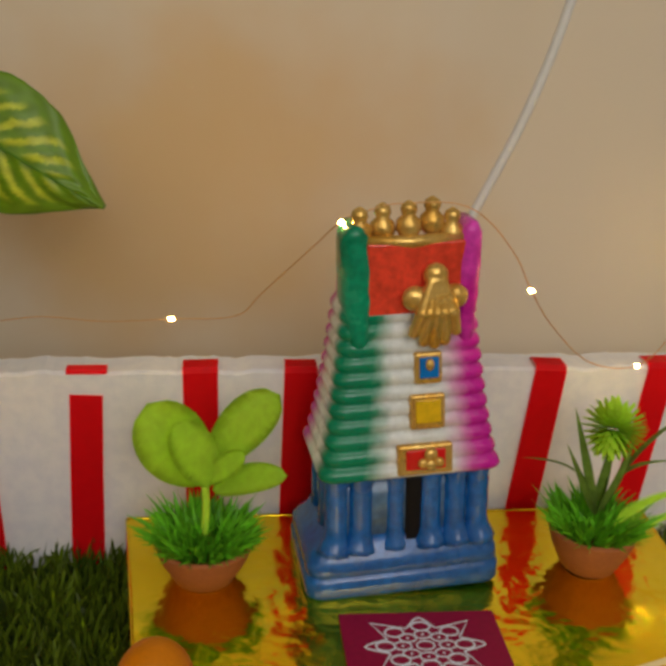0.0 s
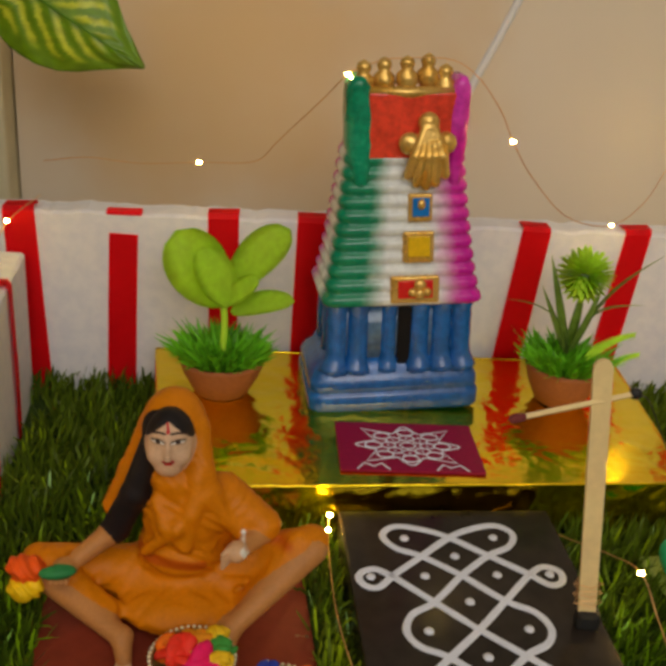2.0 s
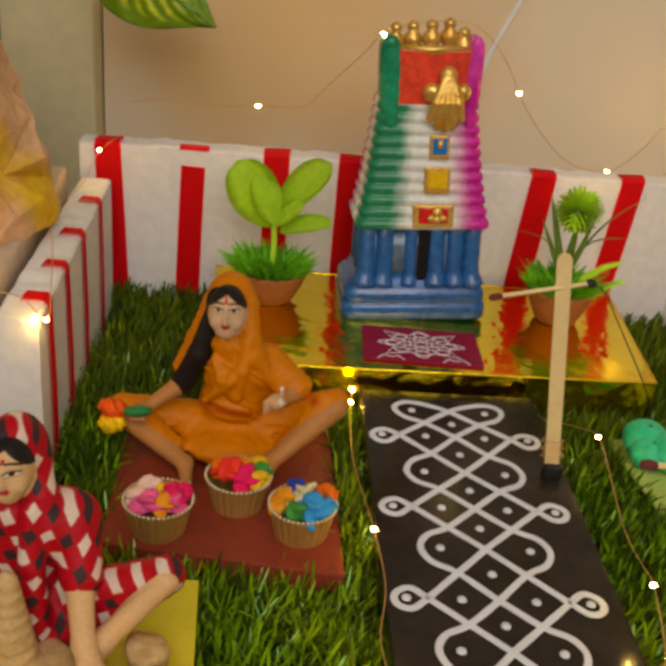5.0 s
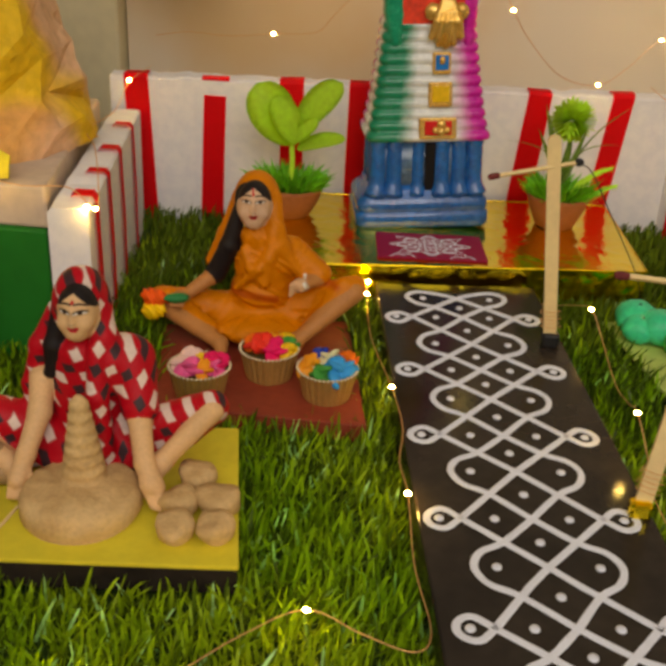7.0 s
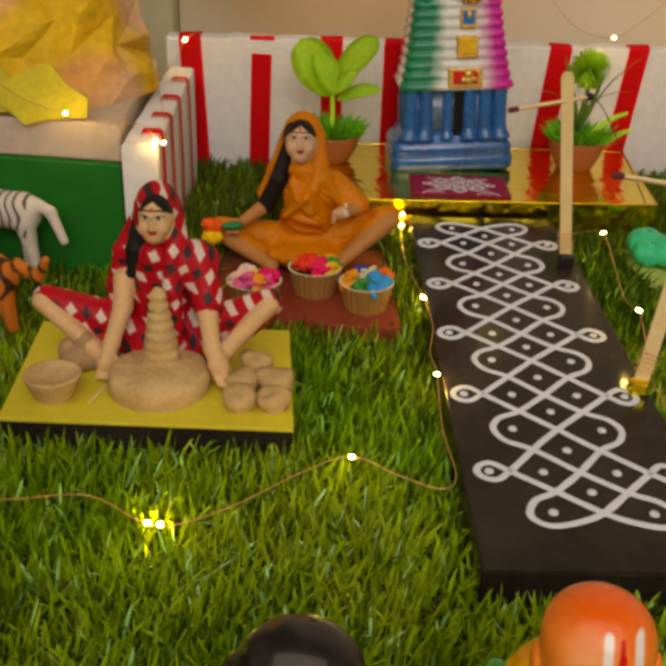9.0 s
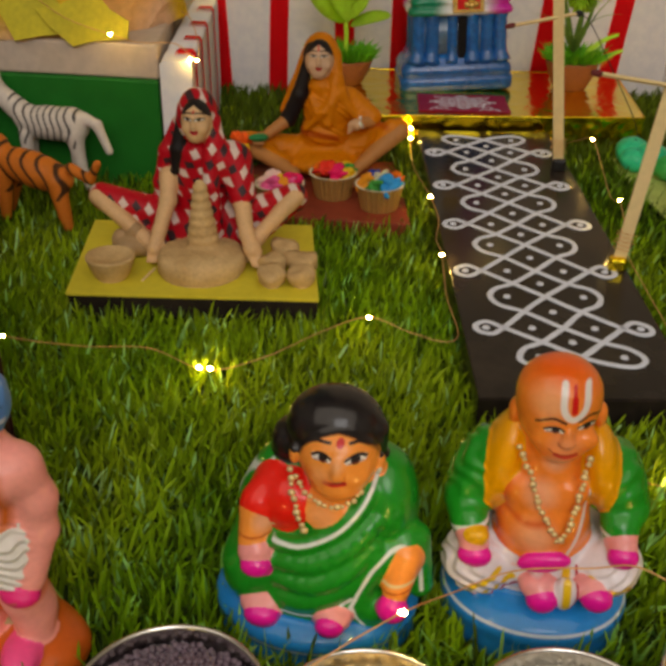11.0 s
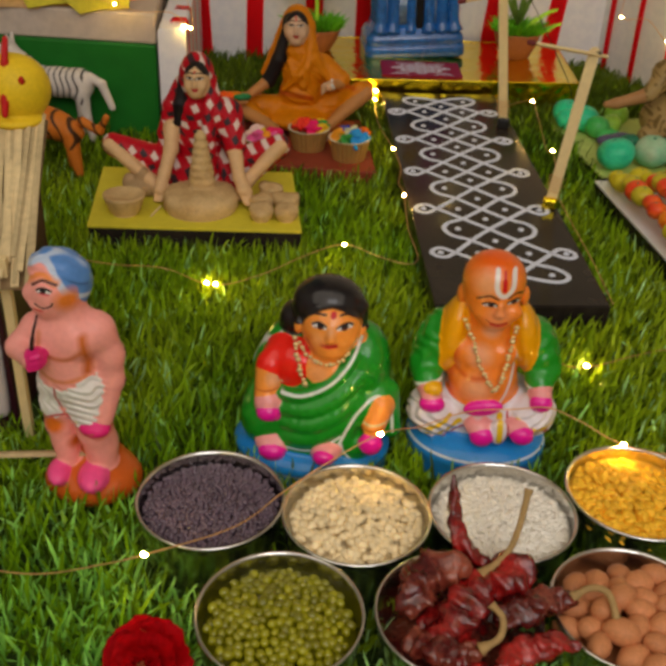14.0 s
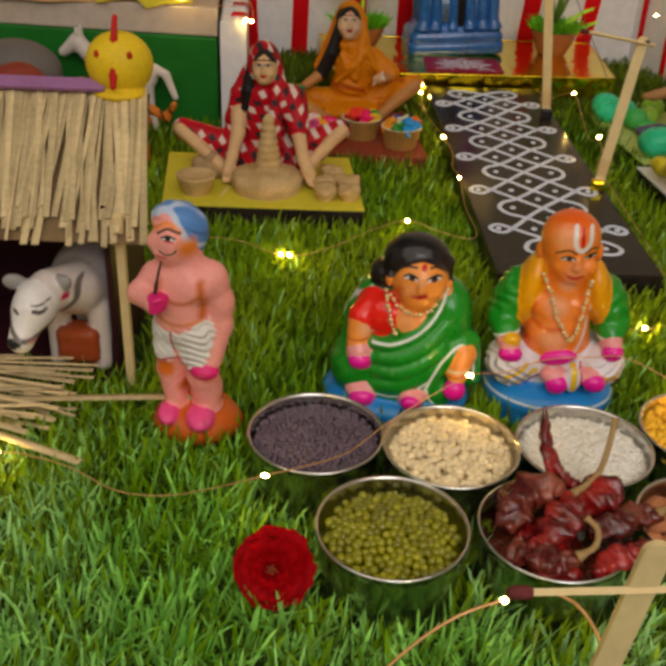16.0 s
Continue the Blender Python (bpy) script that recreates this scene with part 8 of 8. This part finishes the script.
def veg_ball(x, y, z, r, kind, name, label, squash=0.92, leafy=False):
    bm = bmesh.new()
    ball(bm, (0, 0, 0), (r, r, r * squash), 3)
    for v in bm.verts:
        a = math.atan2(v.co.y, v.co.x)
        v.co *= 1 + (0.05 * math.cos(5 * a) * (1 - abs(v.co.z) / r) if leafy else 0.02 * noise.noise(v.co * 120))
        d = math.hypot(v.co.x, v.co.y) / r
        if v.co.z > 0:
            v.co.z -= r * 0.16 * max(0, 1 - d * 3.2)
    ob = solid(name, bm, veg[kind], pose(x, y, z + r * squash, random.uniform(-15, 15), random.uniform(-15, 15), random.uniform(0, 90)), label, name.replace("_", " "), "clay vegetables on the boards", smooth=True)
    bm = bmesh.new()
    lathe(bm, [(r * 0.12, r * squash * 0.80), (r * 0.08, r * squash * 0.92), (0, r * squash * 0.95)], 8)
    part("stalk_spot", bm, veg["dark"], ob, "dark stalk spot", smooth=True)


Z1 = 0.0042
for x, y, r, kind in ((0.176, 0.288, 0.0135, "teal"), (0.189, 0.276, 0.0135, "teal"), (0.176, 0.276, 0.011, "teal"), (0.2035, 0.184, 0.0150, "teal"), (0.2340, 0.196, 0.0150, "pale"), (0.262, 0.190, 0.013, "teal")):
    veg_ball(x, y, Z1, r, kind, "cabbage", "round sea-green clay cabbage on the board", 0.85, True)
for x, y, r, kind, nm, lab in ((0.199, 0.2600, 0.0105, "green", "green_gourd", "bright green clay gourd on the board"), (0.212, 0.272, 0.0095, "lime", "lime_fruit", "lime green clay fruit on the board"), (0.2205, 0.296, 0.0110, "lime", "lime_fruit", "lime green clay fruit on the board"), (0.222, 0.228, 0.0085, "dark", "green_squash", "dark green clay squash on the board"), (0.246, 0.212, 0.0105, "dark", "green_squash", "dark green clay squash on the board"), (0.262, 0.224, 0.012, "gold", "pumpkin", "golden yellow clay pumpkin on the board")):
    veg_ball(x, y, Z1, r, kind, nm, lab)
for i in range(9):
    bm = bmesh.new()
    a = Vector((0.190 + 0.0045 * i * 0.6, 0.262 - 0.0048 * i, Z1 + 0.004 + 0.001 * (i % 2)))
    sweep(bm, smooth_line([a, a + Vector((0.012, 0.004, 0.002)), a + Vector((0.024, 0.005, -0.001))], 4), 0.0036, 8, [0.5, 0.8, 1, 1, 1, 1, 0.9, 0.7, 0.4])
    solid("long_bean", bm, veg["green" if i < 4 else ("dark" if i < 7 else "teal")], Matrix(), "plump green clay bean pod on the board", "bean", "clay vegetables on the boards", smooth=True)
for x, y in ((0.2080, 0.236), (0.216, 0.244), (0.209, 0.224)):
    bm = bmesh.new()
    ball(bm, (0, 0, 0), (0.0125, 0.006, 0.0055), 3)
    ob = solid("brinjal", bm, veg["purple"], pose(x, y, Z1 + 0.0055, 0, 0, random.uniform(-20, 40)), "dark purple clay brinjal on the board", "brinjal", "clay vegetables on the boards", smooth=True)
rng = random.Random(12)
for i in range(88):
    u, w = (i % 11) / 10, (i // 11) / 7
    base = Vector((0.199, 0.140, 0)).lerp(Vector((0.226, 0.014, 0)), u) + Vector((0.118, 0.026, 0)) * w
    heap = 0.017 * math.sin(math.pi * u) * math.sin(math.pi * min(w + 0.15, 1))
    kind = "olive" if u < 0.18 or (u > 0.75 and i % 3) else ("red" if (i * 7) % 5 < 3 else ("orange" if i % 2 else "yellow"))
    veg_ball(base.x + rng.uniform(-0.002, 0.002), base.y + rng.uniform(-0.003, 0.003), Z1 + heap + rng.uniform(0.0, 0.003), rng.uniform(0.0066, 0.0088), kind, "tomato" if kind in ("red", "orange") else "yellow_fruit", "shiny red clay tomato on the white board" if kind == "red" else ("orange clay tomato on the white board" if kind == "orange" else "yellow-green clay fruit on the white board"))

KH, BSK = (0.36, 0.24, 0.09), (0.42, 0.21, 0.08)
figure("vendor_doll", [egg((0, 0.004, 0.020), (0.034, 0.026, 0.022), KH, k=0.005), limb((0, 0.006, 0.024), (-0.004, 0.004, 0.058), 0.024, 0.020, KH, k=0.006), limb((-0.022, 0, 0.060), (0.020, 0.004, 0.060), 0.011, 0.011, KH, k=0.005), limb((-0.022, -0.002, 0.058), (-0.036, -0.010, 0.044), 0.009, 0.007, KH, k=0.003), limb((-0.036, -0.010, 0.044), (-0.062, -0.010, 0.036), 0.006, 0.0045, BSK, k=0.002), limb((-0.062, -0.010, 0.036), (-0.070, -0.010, 0.035), 0.0045, 0.003, BSK), limb((0.02, 0, 0.058), (0.024, -0.016, 0.036), 0.009, 0.007, KH, k=0.003), limb((0.024, -0.016, 0.036), (0.000, -0.028, 0.030), 0.006, 0.0048, BSK),
                        limb((-0.004, 0.002, 0.064), (-0.005, 0.0, 0.078), 0.008, 0.0075, BSK, k=0.003), egg((-0.006, -0.002, 0.090), (0.0125, 0.0135, 0.0155), BSK, k=0.002), egg((-0.018, -0.004, 0.088), (0.0026, 0.002, 0.0034), BSK, k=0.002), egg((-0.001, 0.003, 0.0955), (0.0135, 0.0140, 0.0130), (0.07, 0.055, 0.05), k=0.001), limb((-0.01, 0, 0.016), (-0.034, -0.022, 0.012), 0.013, 0.009, KH, k=0.004), limb((0.01, 0, 0.016), (0.040, -0.02, 0.018), 0.013, 0.009, BSK, k=0.004)],
       0.001, doll_matte, pose(0.268, 0.262, 0.004, 0, 0, 8), "seated clay man doll in patterned khaki shirt beside vegetables", "doll",
       [(lambda p: (np.sin(p[:, 0] * 620 + 2 * np.sin(p[:, 2] * 410)) * np.sin(p[:, 2] * 560 + 2 * np.sin(p[:, 0] * 380)) - 0.25) / 0.2, (0.18, 0.11, 0.03), KH)])

# ---- hanging leaf, pole ----
leaf_mat = bpy.data.materials.new("variegated_leaf")
leaf_mat.use_nodes = True
n, l = leaf_mat.node_tree.nodes, leaf_mat.node_tree.links
b = n["Principled BSDF"]
at_node = n.new("ShaderNodeAttribute")
at_node.attribute_name = "paint"
l.new(at_node.outputs["Color"], b.inputs["Base Color"])
b.inputs["Roughness"].default_value = 0.45


def big_leaf(m, length, label):
    """A heart-shaped blade with two lobes behind the stalk, painted with jagged pale streaks, and its midrib."""
    t = thing("variegated_leaf", m, label, "leaf")
    bm = bmesh.new()
    N, K = 70, 44
    us, ws = (-0.20, -0.14, -0.06, 0.05, 0.15, 0.30, 0.46, 0.60, 0.72, 0.82, 0.92, 1.0), (0.24, 0.34, 0.40, 0.435, 0.44, 0.43, 0.385, 0.295, 0.20, 0.13, 0.055, 0.003)
    rows, tint = [], []
    for i in range(N + 1):
        u = -0.20 + 1.20 * i / N
        w = length * float(np.interp(u, us, ws))
        cleft = 0.75 * w * min(max(-u / 0.20, 0), 1) ** 1.5
        rows.append([])
        for k in range(K + 1):
            s = (k - K / 2) / (K / 2)
            y = math.copysign(cleft + (w - cleft) * abs(s), s) if s else 0.0
            rows[-1].append(bm.verts.new((length * u, y, 0.004 * math.sin(2.6 * max(u, 0)) - 0.007 * abs(s) ** 1.6 + 0.0010 * math.sin(9 * s + 14 * u) * abs(s) - 0.0012 * abs(math.sin((u - 0.42 * abs(s)) * 17)) * (1 - abs(s)))))
            band = math.sin((u - 0.50 * abs(s)) * 36 + 1.3 * noise.noise((u * 6, s * 5, 2)))
            jag = 0.55 * noise.noise((u * 50, s * 34, 1)) + 0.3 * noise.noise((u * 16, s * 14, 6))
            f = min(max((band + jag + 0.15) / 0.8, 0), 1) * min(max((0.78 - abs(s)) / 0.16, 0), 1) * min(max((0.74 - u) / 0.16, 0), 1) * min(max((abs(s) - 0.04) / 0.1, 0), 1)
            g = 1 + 0.25 * noise.noise((u * 12, s * 9, 4))
            tint.append((*[(p * (1 - f) + q * f) * g for p, q in zip((0.13, 0.26, 0.003), (0.52, 0.58, 0.03))], 1))
    for p, q in zip(rows, rows[1:]):
        for k in range(K):
            if (p[k].co - p[k + 1].co).length < length * 0.2:
                bm.faces.new((p[k], p[k + 1], q[k + 1], q[k]))
    ob = part("blade", bm, leaf_mat, t, smooth=True)
    at = ob.data.color_attributes.new("paint", "FLOAT_COLOR", "POINT")
    at.data.foreach_set("color", np.array(tint, F).ravel())
    ob.modifiers.new("thickness", "SOLIDIFY").thickness = 0.0006
    bm = bmesh.new()
    sweep(bm, [(length * u, 0, 0.0004 + 0.004 * math.sin(2.6 * u)) for u in (0, 0.2, 0.4, 0.6, 0.8, 0.97)], 0.0006, 6, [1.4, 1.1, 0.9, 0.7, 0.5, 0.2])
    part("midrib", bm, material("leaf_midrib", (0.08, 0.20, 0.01), 0.5, bump=0.05), t, "darker green midrib", smooth=True)


tipv, basev = Vector((-0.1285, 0.476, 0.1965)), Vector((-0.196, 0.478, 0.2345))
dx = (tipv - basev).normalized()
dz = Vector((0.05, -1, 0.15)).normalized()
dy = dz.cross(dx).normalized()
dz = dx.cross(dy)
lm = Matrix(((dx.x, dy.x, dz.x, basev.x), (dx.y, dy.y, dz.y, basev.y), (dx.z, dy.z, dz.z, basev.z), (0, 0, 0, 1)))
big_leaf(lm, (tipv - basev).length, "green heart-shaped artificial leaf with yellow streaks hanging down")
bm = bmesh.new()
sweep(bm, smooth_line([(-0.199, 0.478, 0.230), (-0.222, 0.474, 0.262), (-0.235, 0.465, 0.34), (-0.240, 0.46, 0.42)], 6), 0.0014, 8)
solid("leaf_vine", bm, material("vine_stem", (0.10, 0.22, 0.04), 0.5, bump=0.1), Matrix(), "thin green artificial vine stem", "vine", smooth=True)
bm = bmesh.new()
leaf_mesh(bm, (-0.222, 0.466, 0.30), (-0.219, 0.462, 0.232), 0.020, (0, -1, 0), 0.2, 0.05, 10, 0.0006, 0.4)
solid("vine_leaf", bm, leaf_long, Matrix(), "narrow green artificial leaf on the vine", "leaf", smooth=True)
bm = bmesh.new()
sweep(bm, smooth_line([(0.045, 0.50, 0.13), (0.058, 0.50, 0.170), (0.0678, 0.50, 0.1976), (0.0897, 0.50, 0.2513), (0.106, 0.50, 0.3095), (0.121, 0.50, 0.40), (0.135, 0.50, 0.6)], 8), 0.0026, 10)
solid("white_cable", bm, white_plastic, Matrix(), "white plastic cable hanging behind the tower", "cable", smooth=True)

bm = bmesh.new()
sweep(bm, smooth_line([(0.116, 0.234, 0.1265), (0.126, 0.248, 0.118), (0.146, 0.275, 0.086), (0.176, 0.310, 0.036), (0.186, 0.322, 0.010)], 6), 0.00035, 5)
solid("black_thread", bm, black_tape, Matrix(), "thin black wire hanging from the match arm", "wire", smooth=True)

# ---- fairy light strings ----


def fairy_string(points, bulbs, label, r=0.00032, steps=8):
    t = thing("fairy_light_string", Matrix(), label, "fairy lights", "strings of fairy lights")
    bm = bmesh.new()
    sweep(bm, smooth_line(points, steps), r, 5)
    part("copper_wire", bm, wire_copper, t, "thin copper wire", smooth=True)
    for q in bulbs:
        bm = bmesh.new()
        ball(bm, q, (0.0013, 0.0008, 0.0008), 2)
        part("bulb", bm, bulb_glow, t, "tiny glowing warm white bulb", smooth=True)


fairy_string([(-0.175, 0.43, 0.148), (-0.15, 0.43, 0.152), (-0.12, 0.43, 0.151), (-0.086, 0.427, 0.155), (-0.055, 0.427, 0.158), (-0.042, 0.425, 0.171), (-0.018, 0.42, 0.197), (-0.006, 0.41, 0.2115), (0.010, 0.406, 0.220), (0.022, 0.408, 0.222), (0.045, 0.405, 0.2235), (0.060, 0.405, 0.216), (0.074, 0.405, 0.200), (0.083, 0.408, 0.184), (0.098, 0.42, 0.163), (0.125, 0.44, 0.137), (0.156, 0.458, 0.129), (0.18, 0.48, 0.14), (0.215, 0.546, 0.153), (0.25, 0.55, 0.165)],
             [(-0.086, 0.427, 0.155), (-0.006, 0.41, 0.2115), (0.083, 0.408, 0.184), (0.156, 0.458, 0.129), (0.215, 0.546, 0.153)], "copper fairy light string draped over the tower top")
fairy_string([(0.003, 0.288, 0.024), (0.003, 0.287, 0.016), (0.006, 0.262, 0.010), (0.012, 0.222, 0.0125), (0.026, 0.171, 0.0125), (0.034, 0.130, 0.013), (0.034, 0.10, 0.012), (0.039, 0.070, 0.015), (0.044, 0.03, 0.008), (0.052, 0.0, 0.002), (0.046, -0.012, 0.002), (0.026, -0.008, 0.004), (0.004, -0.003, 0.008), (-0.018, -0.018, 0.006), (-0.045, -0.042, 0.001), (-0.072, -0.056, -0.001), (-0.105, -0.045, 0.002), (-0.13, -0.07, 0.015), (-0.153, -0.101, 0.036), (-0.17, -0.11, 0.05)],
             [(0.003, 0.288, 0.024), (0.003, 0.287, 0.016), (0.026, 0.171, 0.0125), (0.039, 0.070, 0.015), (0.004, -0.003, 0.008), (-0.070, -0.056, 0.0), (-0.0755, -0.056, 0.0), (-0.153, -0.101, 0.036)], "copper fairy light string along the black board and lawn")
fairy_string([(0.085, 0.318, 0.012), (0.104, 0.312, 0.013), (0.120, 0.300, 0.014), (0.132, 0.27, 0.028), (0.139, 0.247, 0.036), (0.146, 0.235, 0.022), (0.150, 0.20, 0.012), (0.149, 0.16, 0.022), (0.1455, 0.128, 0.035), (0.150, 0.11, 0.020), (0.1475, 0.088, 0.018), (0.155, 0.05, 0.012), (0.165, 0.0, 0.006), (0.172, -0.04, 0.0)],
             [(0.104, 0.312, 0.013), (0.139, 0.247, 0.036), (0.1455, 0.128, 0.035)], "copper fairy light string between the lamp posts")
fairy_string([(-0.22, -0.30, 0.002), (-0.1631, -0.2887, 0.004), (-0.1474, -0.2893, 0.004), (-0.1293, -0.2939, 0.004), (-0.1082, -0.3037, 0.003), (-0.0924, -0.3069, 0.004), (-0.0776, -0.3076, 0.007), (-0.0593, -0.3080, 0.014), (-0.041, -0.308, 0.022), (-0.012, -0.283, 0.017), (0.004, -0.262, 0.019), (0.020, -0.250, 0.026), (0.041, -0.237, 0.034), (0.058, -0.212, 0.0215), (0.072, -0.203, 0.0225), (0.0835, -0.203, 0.0268), (0.101, -0.203, 0.0296), (0.115, -0.199, 0.0290), (0.1283, -0.203, 0.0265), (0.149, -0.208, 0.019), (0.175, -0.212, 0.018), (0.21, -0.19, 0.0)],
             [(-0.1645, -0.2887, 0.004), (-0.041, -0.308, 0.022), (0.041, -0.237, 0.034), (0.149, -0.208, 0.019)], "copper fairy light string across the bowls and dolls")
fairy_string([(-0.045, -0.46, -0.01), (-0.015, -0.435, 0.012), (0.012, -0.412, 0.036), (0.030, -0.402, 0.050), (0.047, -0.396, 0.056), (0.060, -0.394, 0.059), (0.070, -0.400, 0.058), (0.077, -0.415, 0.050), (0.080, -0.430, 0.03)], [(0.047, -0.396, 0.056)], "fairy light wire leading to the near lamp post", 0.0006)
fairy_string([(-0.26, 0.20, 0.13), (-0.230, 0.185, 0.118), (-0.198, 0.180, 0.110), (-0.180, 0.186, 0.104), (-0.156, 0.192, 0.103), (-0.141, 0.190, 0.093), (-0.144, 0.205, 0.102), (-0.165, 0.26, 0.107), (-0.188, 0.311, 0.104), (-0.186, 0.36, 0.106), (-0.190, 0.408, 0.117), (-0.185, 0.45, 0.122)], [(-0.198, 0.180, 0.110), (-0.141, 0.190, 0.093), (-0.146, 0.1905, 0.0935), (-0.188, 0.311, 0.104), (-0.190, 0.408, 0.118)], "copper fairy light string along the foam wall")
fairy_string([(0.10, -0.10, 0.003), (0.13, -0.105, -0.004), (0.148, -0.110, -0.003), (0.18, -0.09, -0.004), (0.22, -0.07, -0.004)], [(0.148, -0.110, -0.002)], "copper fairy light wire lying in the grass")
fairy_string([(0.205, 0.505, 0.122), (0.236, 0.452, 0.100), (0.2240, 0.375, 0.0830), (0.250, 0.385, 0.080), (0.2675, 0.365, 0.0655), (0.290, 0.34, 0.06)], [(0.2240, 0.375, 0.0830), (0.2675, 0.365, 0.0655)], "copper fairy light string in front of the slanting foam wall")

# ---- the lawn ----
rng = np.random.default_rng(5)


def blocked(x, y):
    """Where things stand on the lawn."""
    c, s = math.cos(radians(8.8)), math.sin(radians(8.8))
    u, v = (x - 0.1163) * c + (y + 0.0585) * s, -(x - 0.1163) * s + (y + 0.0585) * c
    out = (np.abs(u) < 0.0525) & (v > -0.0005) & (v < 0.38)
    def quad(pts):
        r = np.ones_like(x, bool)
        for (ax, ay), (bx, by) in zip(pts, pts[1:] + pts[:1]):
            r &= (bx - ax) * (y - ay) - (by - ay) * (x - ax) > 0
        return r
    for q in ([(-0.171, 0.006), (-0.028, 0.023), (-0.050, 0.128), (-0.194, 0.111)], [(-0.103, 0.150), (0.015, 0.150), (-0.008, 0.279), (-0.122, 0.250)], [(-0.080, 0.292), (0.189, 0.337), (0.181, 0.482), (-0.115, 0.446)], [(0.1585, 0.303), (0.192, 0.166), (0.330, 0.196), (0.300, 0.335)][::-1], [(0.1585, 0.303), (0.192, 0.166), (0.330, 0.196), (0.300, 0.335)], [(0.1855, 0.155), (0.2195, 0.002), (0.352, 0.030), (0.320, 0.184)],
              [(-0.55, 0.196), (-0.172, 0.196), (-0.172, 0.42), (-0.55, 0.42)], [(-0.280, -0.21), (-0.131, -0.196), (-0.14, -0.112), (-0.288, -0.125)], [(-0.75, 0.458), (0.75, 0.67), (0.75, 0.9), (-0.75, 0.9)]):
        out |= quad(q)
    for cx, cy, r in ((-0.0255, -0.266, 0.0295), (0.0345, -0.266, 0.0295), (0.0935, -0.256, 0.0295), (0.1515, -0.235, 0.0295), (0.0120, -0.3225, 0.0295), (0.0755, -0.3135, 0.0295), (0.1390, -0.302, 0.0295), (0.007, -0.190, 0.031), (0.086, -0.178, 0.030), (-0.088, -0.232, 0.018), (-0.318, 0.080, 0.04), (-0.0305, -0.338, 0.010)):
        out |= (x - cx) ** 2 + (y - cy) ** 2 < r * r
    return out


def lawn(name, count, x0, x1, y0, y1, length, width, label):
    x, y = rng.uniform(x0, x1, count), rng.uniform(y0, y1, count)
    keep = ~blocked(x, y)
    x, y = x[keep], y[keep]
    n = len(x)
    t = np.clip((y - 0.10) / 0.14, 0, 1)
    z = -0.018 + 0.014 * t * t * (3 - 2 * t)
    L = length * rng.uniform(0.55, 1.25, n) * np.where(y < -0.25, 1.12, 1.0)
    clump = np.sin(x * 90 + 2 * np.sin(y * 70)) + np.sin(y * 80 + 2 * np.sin(x * 60))
    a = rng.uniform(0, 2 * np.pi, n) + 0.4 * clump
    lean = np.abs(rng.normal(0.0, 0.38, n)) + 0.12
    dx, dy = np.cos(a) * np.sin(lean) + 0.10, np.sin(a) * np.sin(lean) - 0.06
    dz = np.cos(lean)
    b = rng.uniform(0, 2 * np.pi, n)
    w = width * rng.uniform(0.6, 1.3, n)
    sx, sy = np.cos(b) * w / 2, np.sin(b) * w / 2
    base = np.stack([x, y, z], 1)
    side = np.stack([sx, sy, np.zeros(n)], 1)
    way = np.stack([dx, dy, dz], 1)
    droop = np.stack([dx, dy, -0.55 * np.ones(n)], 1) * (rng.uniform(0.0, 0.5, n) * np.linalg.norm(way[:, :2], axis=1))[:, None]
    p1 = base + way * (L * 0.45)[:, None]
    p2 = base + way * (L * 0.8)[:, None] + droop * (L * 0.22)[:, None]
    p3 = base + way * L[:, None] + droop * (L * 0.5)[:, None]
    verts = np.stack([base - side, base + side, p1 - side * 0.95, p1 + side * 0.95, p2 - side * 0.7, p2 + side * 0.7, p3], 1).reshape(-1, 3)
    k = np.arange(n)[:, None] * 7
    quads = np.concatenate([k + np.array([[0, 1, 3, 2]]), k + np.array([[2, 3, 5, 4]])])
    tris = k + np.array([[4, 5, 6]])
    me = bpy.data.meshes.new(name)
    loops = np.concatenate([quads.ravel(), tris.ravel()])
    starts = np.concatenate([np.arange(len(quads)) * 4, len(quads) * 4 + np.arange(len(tris)) * 3])
    me.vertices.add(len(verts))
    me.vertices.foreach_set("co", verts.astype(F).ravel())
    me.loops.add(len(loops))
    me.loops.foreach_set("vertex_index", loops.astype(np.int32))
    me.polygons.add(len(starts))
    me.polygons.foreach_set("loop_start", starts.astype(np.int32))
    me.update(calc_edges=True)
    me.validate()
    for one in (grass_blade, grass_dark_shaded, grass_pale_sheen):
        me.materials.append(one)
    # far blades get the shaded tone, near ones the sheen; some mix at random
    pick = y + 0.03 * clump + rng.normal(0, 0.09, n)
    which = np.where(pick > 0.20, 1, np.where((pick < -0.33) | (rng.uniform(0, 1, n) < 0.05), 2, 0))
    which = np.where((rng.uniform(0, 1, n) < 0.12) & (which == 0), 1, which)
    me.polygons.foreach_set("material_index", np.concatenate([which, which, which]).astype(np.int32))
    me.polygons.foreach_set("use_smooth", [True] * len(me.polygons))
    return tagged(new(name, me), label, "grass", kind="stuff")


lawn("artificial_grass", 150000, -0.36, 0.42, -0.56, 0.52, 0.0175, 0.0017, "dense green artificial grass blades with uneven lean")
